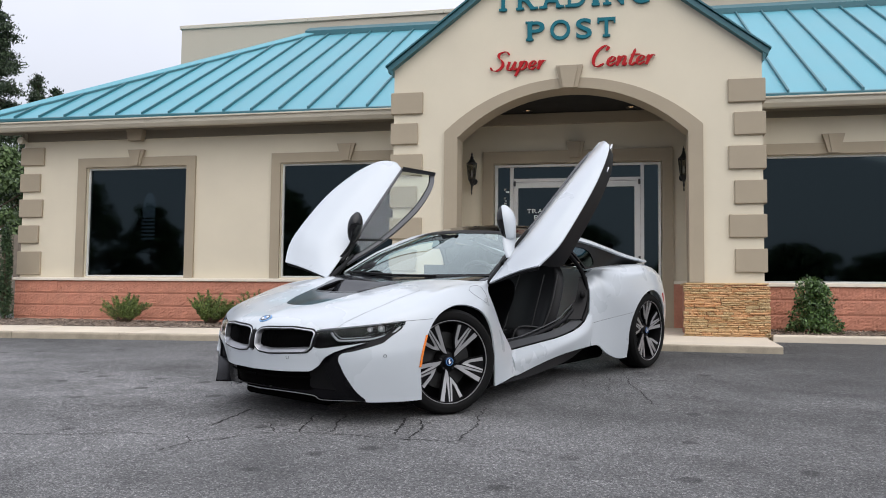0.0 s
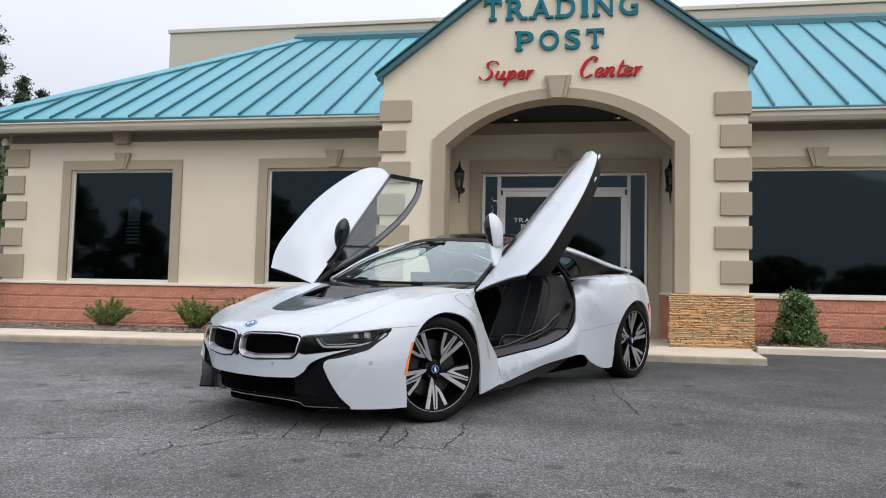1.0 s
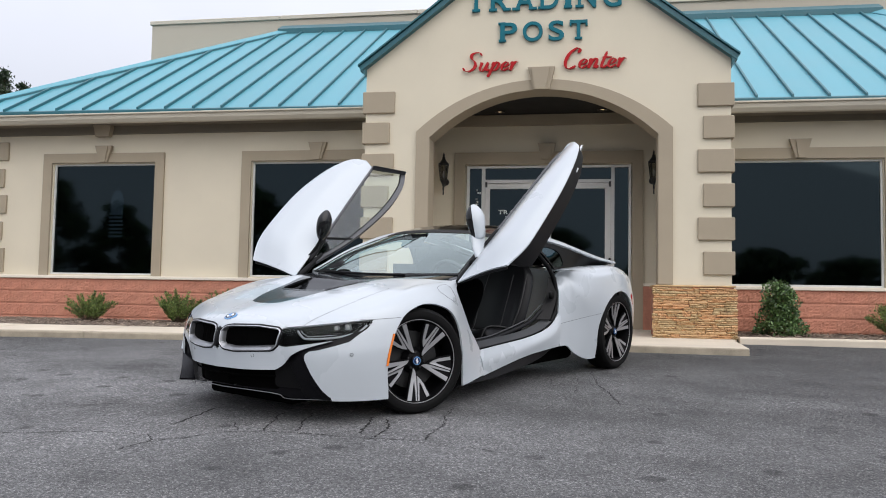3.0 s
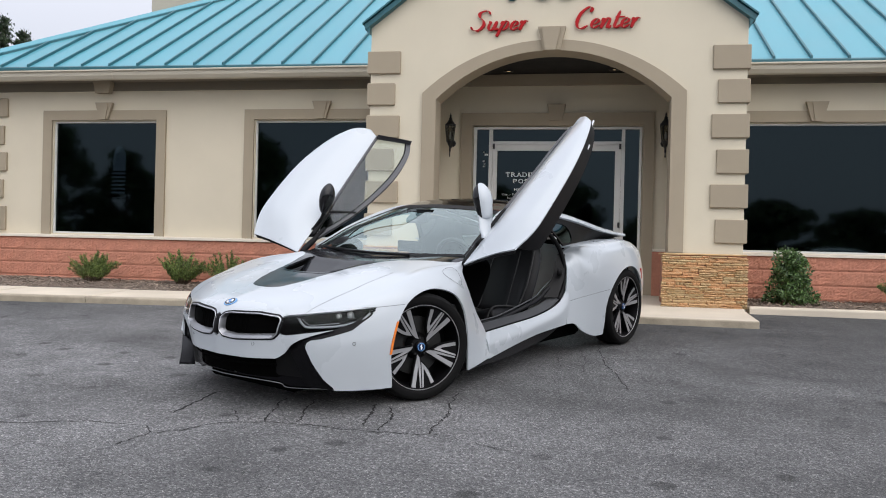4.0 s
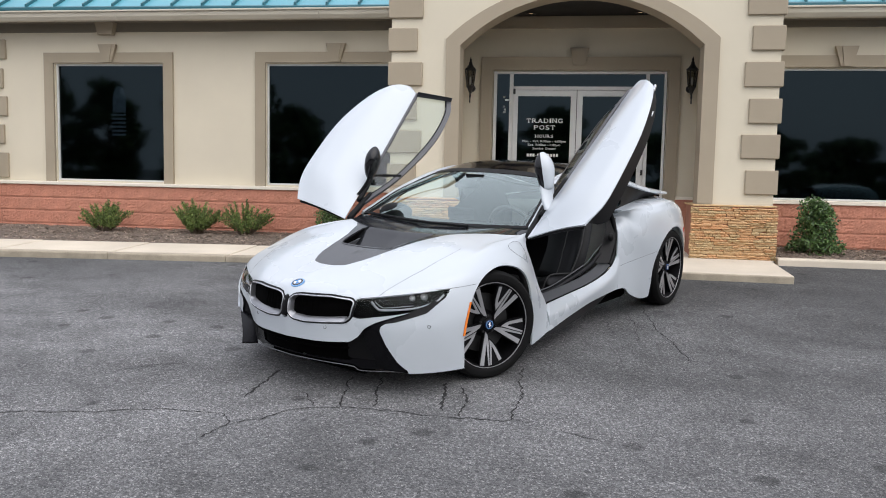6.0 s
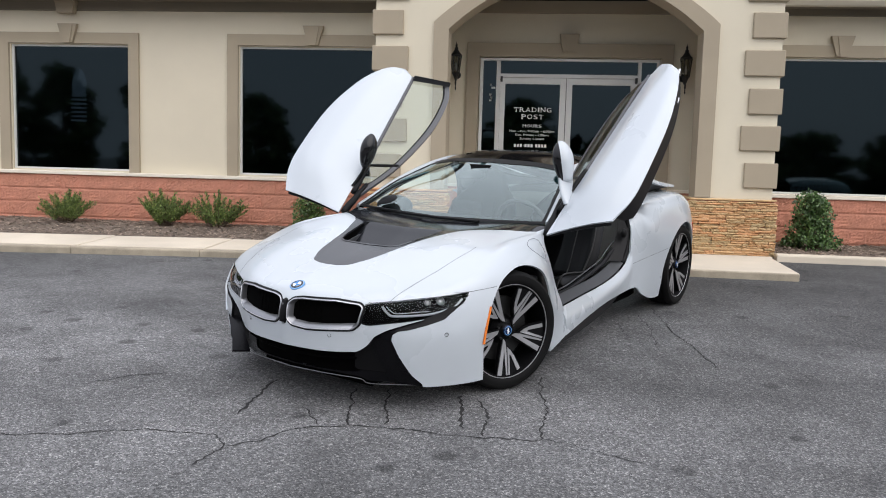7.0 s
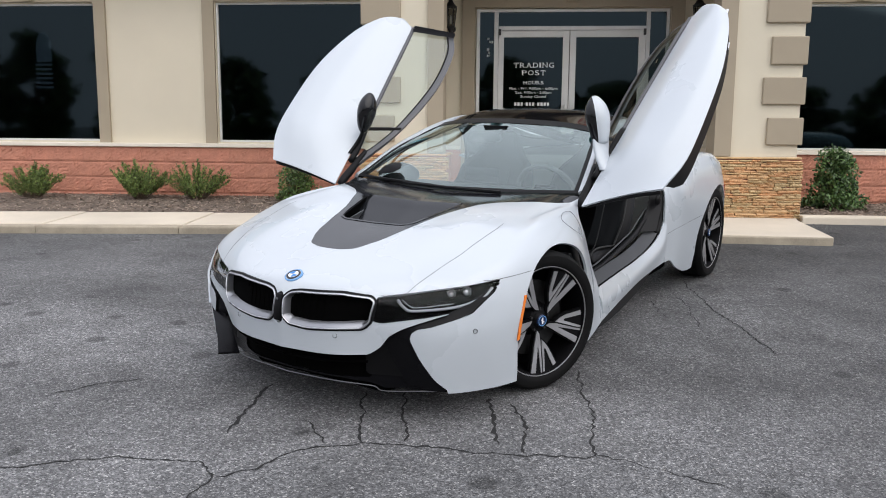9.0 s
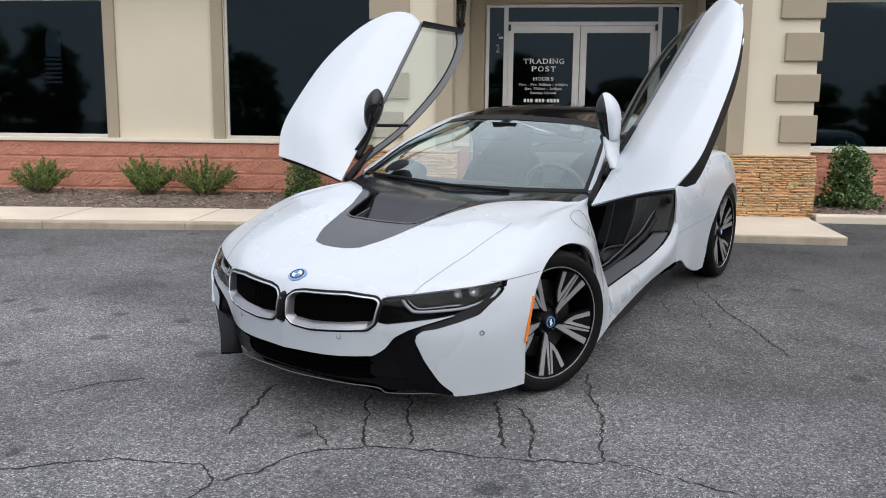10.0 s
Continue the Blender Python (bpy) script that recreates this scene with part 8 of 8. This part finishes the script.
# ---- a silver saloon parked beside the lot, seen as a reflection ----
def build_saloon(x, y):
    c = thing("parked_car", "pale silver saloon car parked on the asphalt", "car", Matrix.Translation((x, y, ground_z(x, y))))
    silver = material("silver_paint", (0.50, 0.52, 0.53), 0.3, metal=0.3, vary=0.03, scale=2, bump=0.0, coat=0.6)
    side = ((2.25, .30), (2.30, .55), (2.15, .74), (1.15, .90), (-1.55, .96), (-2.20, .92), (-2.30, .60), (-2.22, .30))
    rows = []
    bm = bmesh.new()
    for sx, inset in ((-.90, .04), (-.86, 0), (.86, 0), (.90, .04)):
        rows.append([bm.verts.new((sx if z < .8 else sx * .93, u * (1 - inset), z)) for u, z in side])
    for r, t in zip(rows, rows[1:]):
        for k in range(len(side)):
            bm.faces.new((r[k], r[(k + 1) % len(side)], t[(k + 1) % len(side)], t[k]))
    bm.faces.new(rows[0])
    bm.faces.new(list(reversed(rows[-1])))
    bmesh.ops.recalc_face_normals(bm, faces=bm.faces[:])
    bmesh.ops.bevel(bm, geom=[e for e in bm.edges if e.calc_length() > .3], offset=.04, segments=2, profile=.5, affect="EDGES")
    body = part("body", bm, silver, c, smooth=True, angle=40)
    cabin = net((((-.78, 1.15, .88), (-.70, .35, 1.34), (-.68, -.75, 1.36), (-.76, -1.75, .95)), ((-.40, 1.22, .90), (-.36, .38, 1.40), (-.35, -.78, 1.42), (-.40, -1.82, .95)),
                 ((.40, 1.22, .90), (.36, .38, 1.40), (.35, -.78, 1.42), (.40, -1.82, .95)), ((.78, 1.15, .88), (.70, .35, 1.34), (.68, -.75, 1.36), (.76, -1.75, .95))), 12, 24)
    top = sheet(cabin)
    lid, rest = cut(top, area(((-2, .30), (2, .30), (2, -.80), (-2, -.80)), "top", 0))
    panel("roof", outward(lid, (0, -.3, .6)), silver, body)
    part("windscreen", outward(rest, (0, -.3, .6)), WINDOW, c, "dark windscreen and rear window", smooth=True)
    for sx in (-1, 1):
        bm = bmesh.new()
        prism(bm, ((1.10, .90), (.38, 1.32), (-.76, 1.34), (-1.66, .96)), "x", sx * .735, sx * .765)
        part("side_window", bm, WINDOW, c)
        for wy in (1.42, -1.42):
            bm = bmesh.new()
            lathe(bm, ((.20, -.09), (.30, -.10), (.325, -.07), (.325, .07), (.30, .10), (.20, .09)), 28, "y", closed=True)
            bmesh.ops.transform(bm, matrix=Matrix.Translation((sx * .80, wy, .325)) @ Matrix.Rotation(math.pi / 2, 4, "Z"), verts=bm.verts[:])
            w = part("wheel", bm, RUBBER, c, "black tyre", smooth=True, angle=40)
            bm = bmesh.new()
            lathe(bm, ((0, .05), (.06, .06), (.20, .04), (.21, -.04), (0, -.04)), 24, "y")
            bmesh.ops.transform(bm, matrix=Matrix.Translation((sx * .83, wy, .325)) @ Matrix.Rotation(-sx * math.pi / 2, 4, "Z"), verts=bm.verts[:])
            part("rim", bm, MACHINED, w, smooth=True, angle=40)
        bm = boxed(sx * .60 - .18, sx * .60 + .18, 2.16, 2.29, .56, .68, .03, 2)
        part("headlight", bm, CHROME, c, "clear headlight")


build_saloon(7.6, -5.0)

# ---- inside the shop: a small arched back window with blinds ----
# pane and slats glow by themselves, standing in for daylight
DAYLIGHT = bpy.data.materials.new("daylight_glow")
DAYLIGHT.use_nodes = True
DAYLIGHT.node_tree.nodes["Principled BSDF"].inputs["Emission Color"].default_value = (0.80, 0.92, 1.0, 1)
DAYLIGHT.node_tree.nodes["Principled BSDF"].inputs["Emission Strength"].default_value = 2.6
ARCHWIN = thing("arched_window", "small arched back window with pale blinds inside the shop", "window", kind="structure")
AX, AZ = -8.10, 2.30
bm = bmesh.new()
prism(bm, [(AX - .135, AZ)] + [(AX + .135 * math.sin(q) * 1.0, AZ + .20 + .30 * math.cos(q)) for q in np.linspace(-math.pi / 2, math.pi / 2, 17)] + [(AX + .135, AZ)], "y", 9.57, 9.585)
part("pane", bm, DAYLIGHT, ARCHWIN, "pale pane with its own glow for daylight")
for k in range(6):
    part("slat", boxed(AX - .15, AX + .15, 9.55, 9.58, AZ - .06 - .075 * k, AZ - .025 - .075 * k), DAYLIGHT, ARCHWIN, "pale blind slat with its own glow for daylight")
bm = bmesh.new()
for q in ((-.17, -.15, AZ - .50, AZ + .22), (.15, .17, AZ - .50, AZ + .22), (-.15, .15, AZ - .015, AZ)):
    box(bm, AX + q[0], AX + q[1], 9.54, 9.60, q[2], q[3])
part("window_frame", bm, INTERIOR, ARCHWIN)


# ---- small repeated pieces last: blocks of the wall base and stones of the piers ----
lay_blocks()
STONES = [stone_mesh(k) for k in range(14)]
for pier, x0, x1, side in PIERS:
    lay_pier(pier, x0, x1, STONES, random.Random(int(x1 * 100)), side)
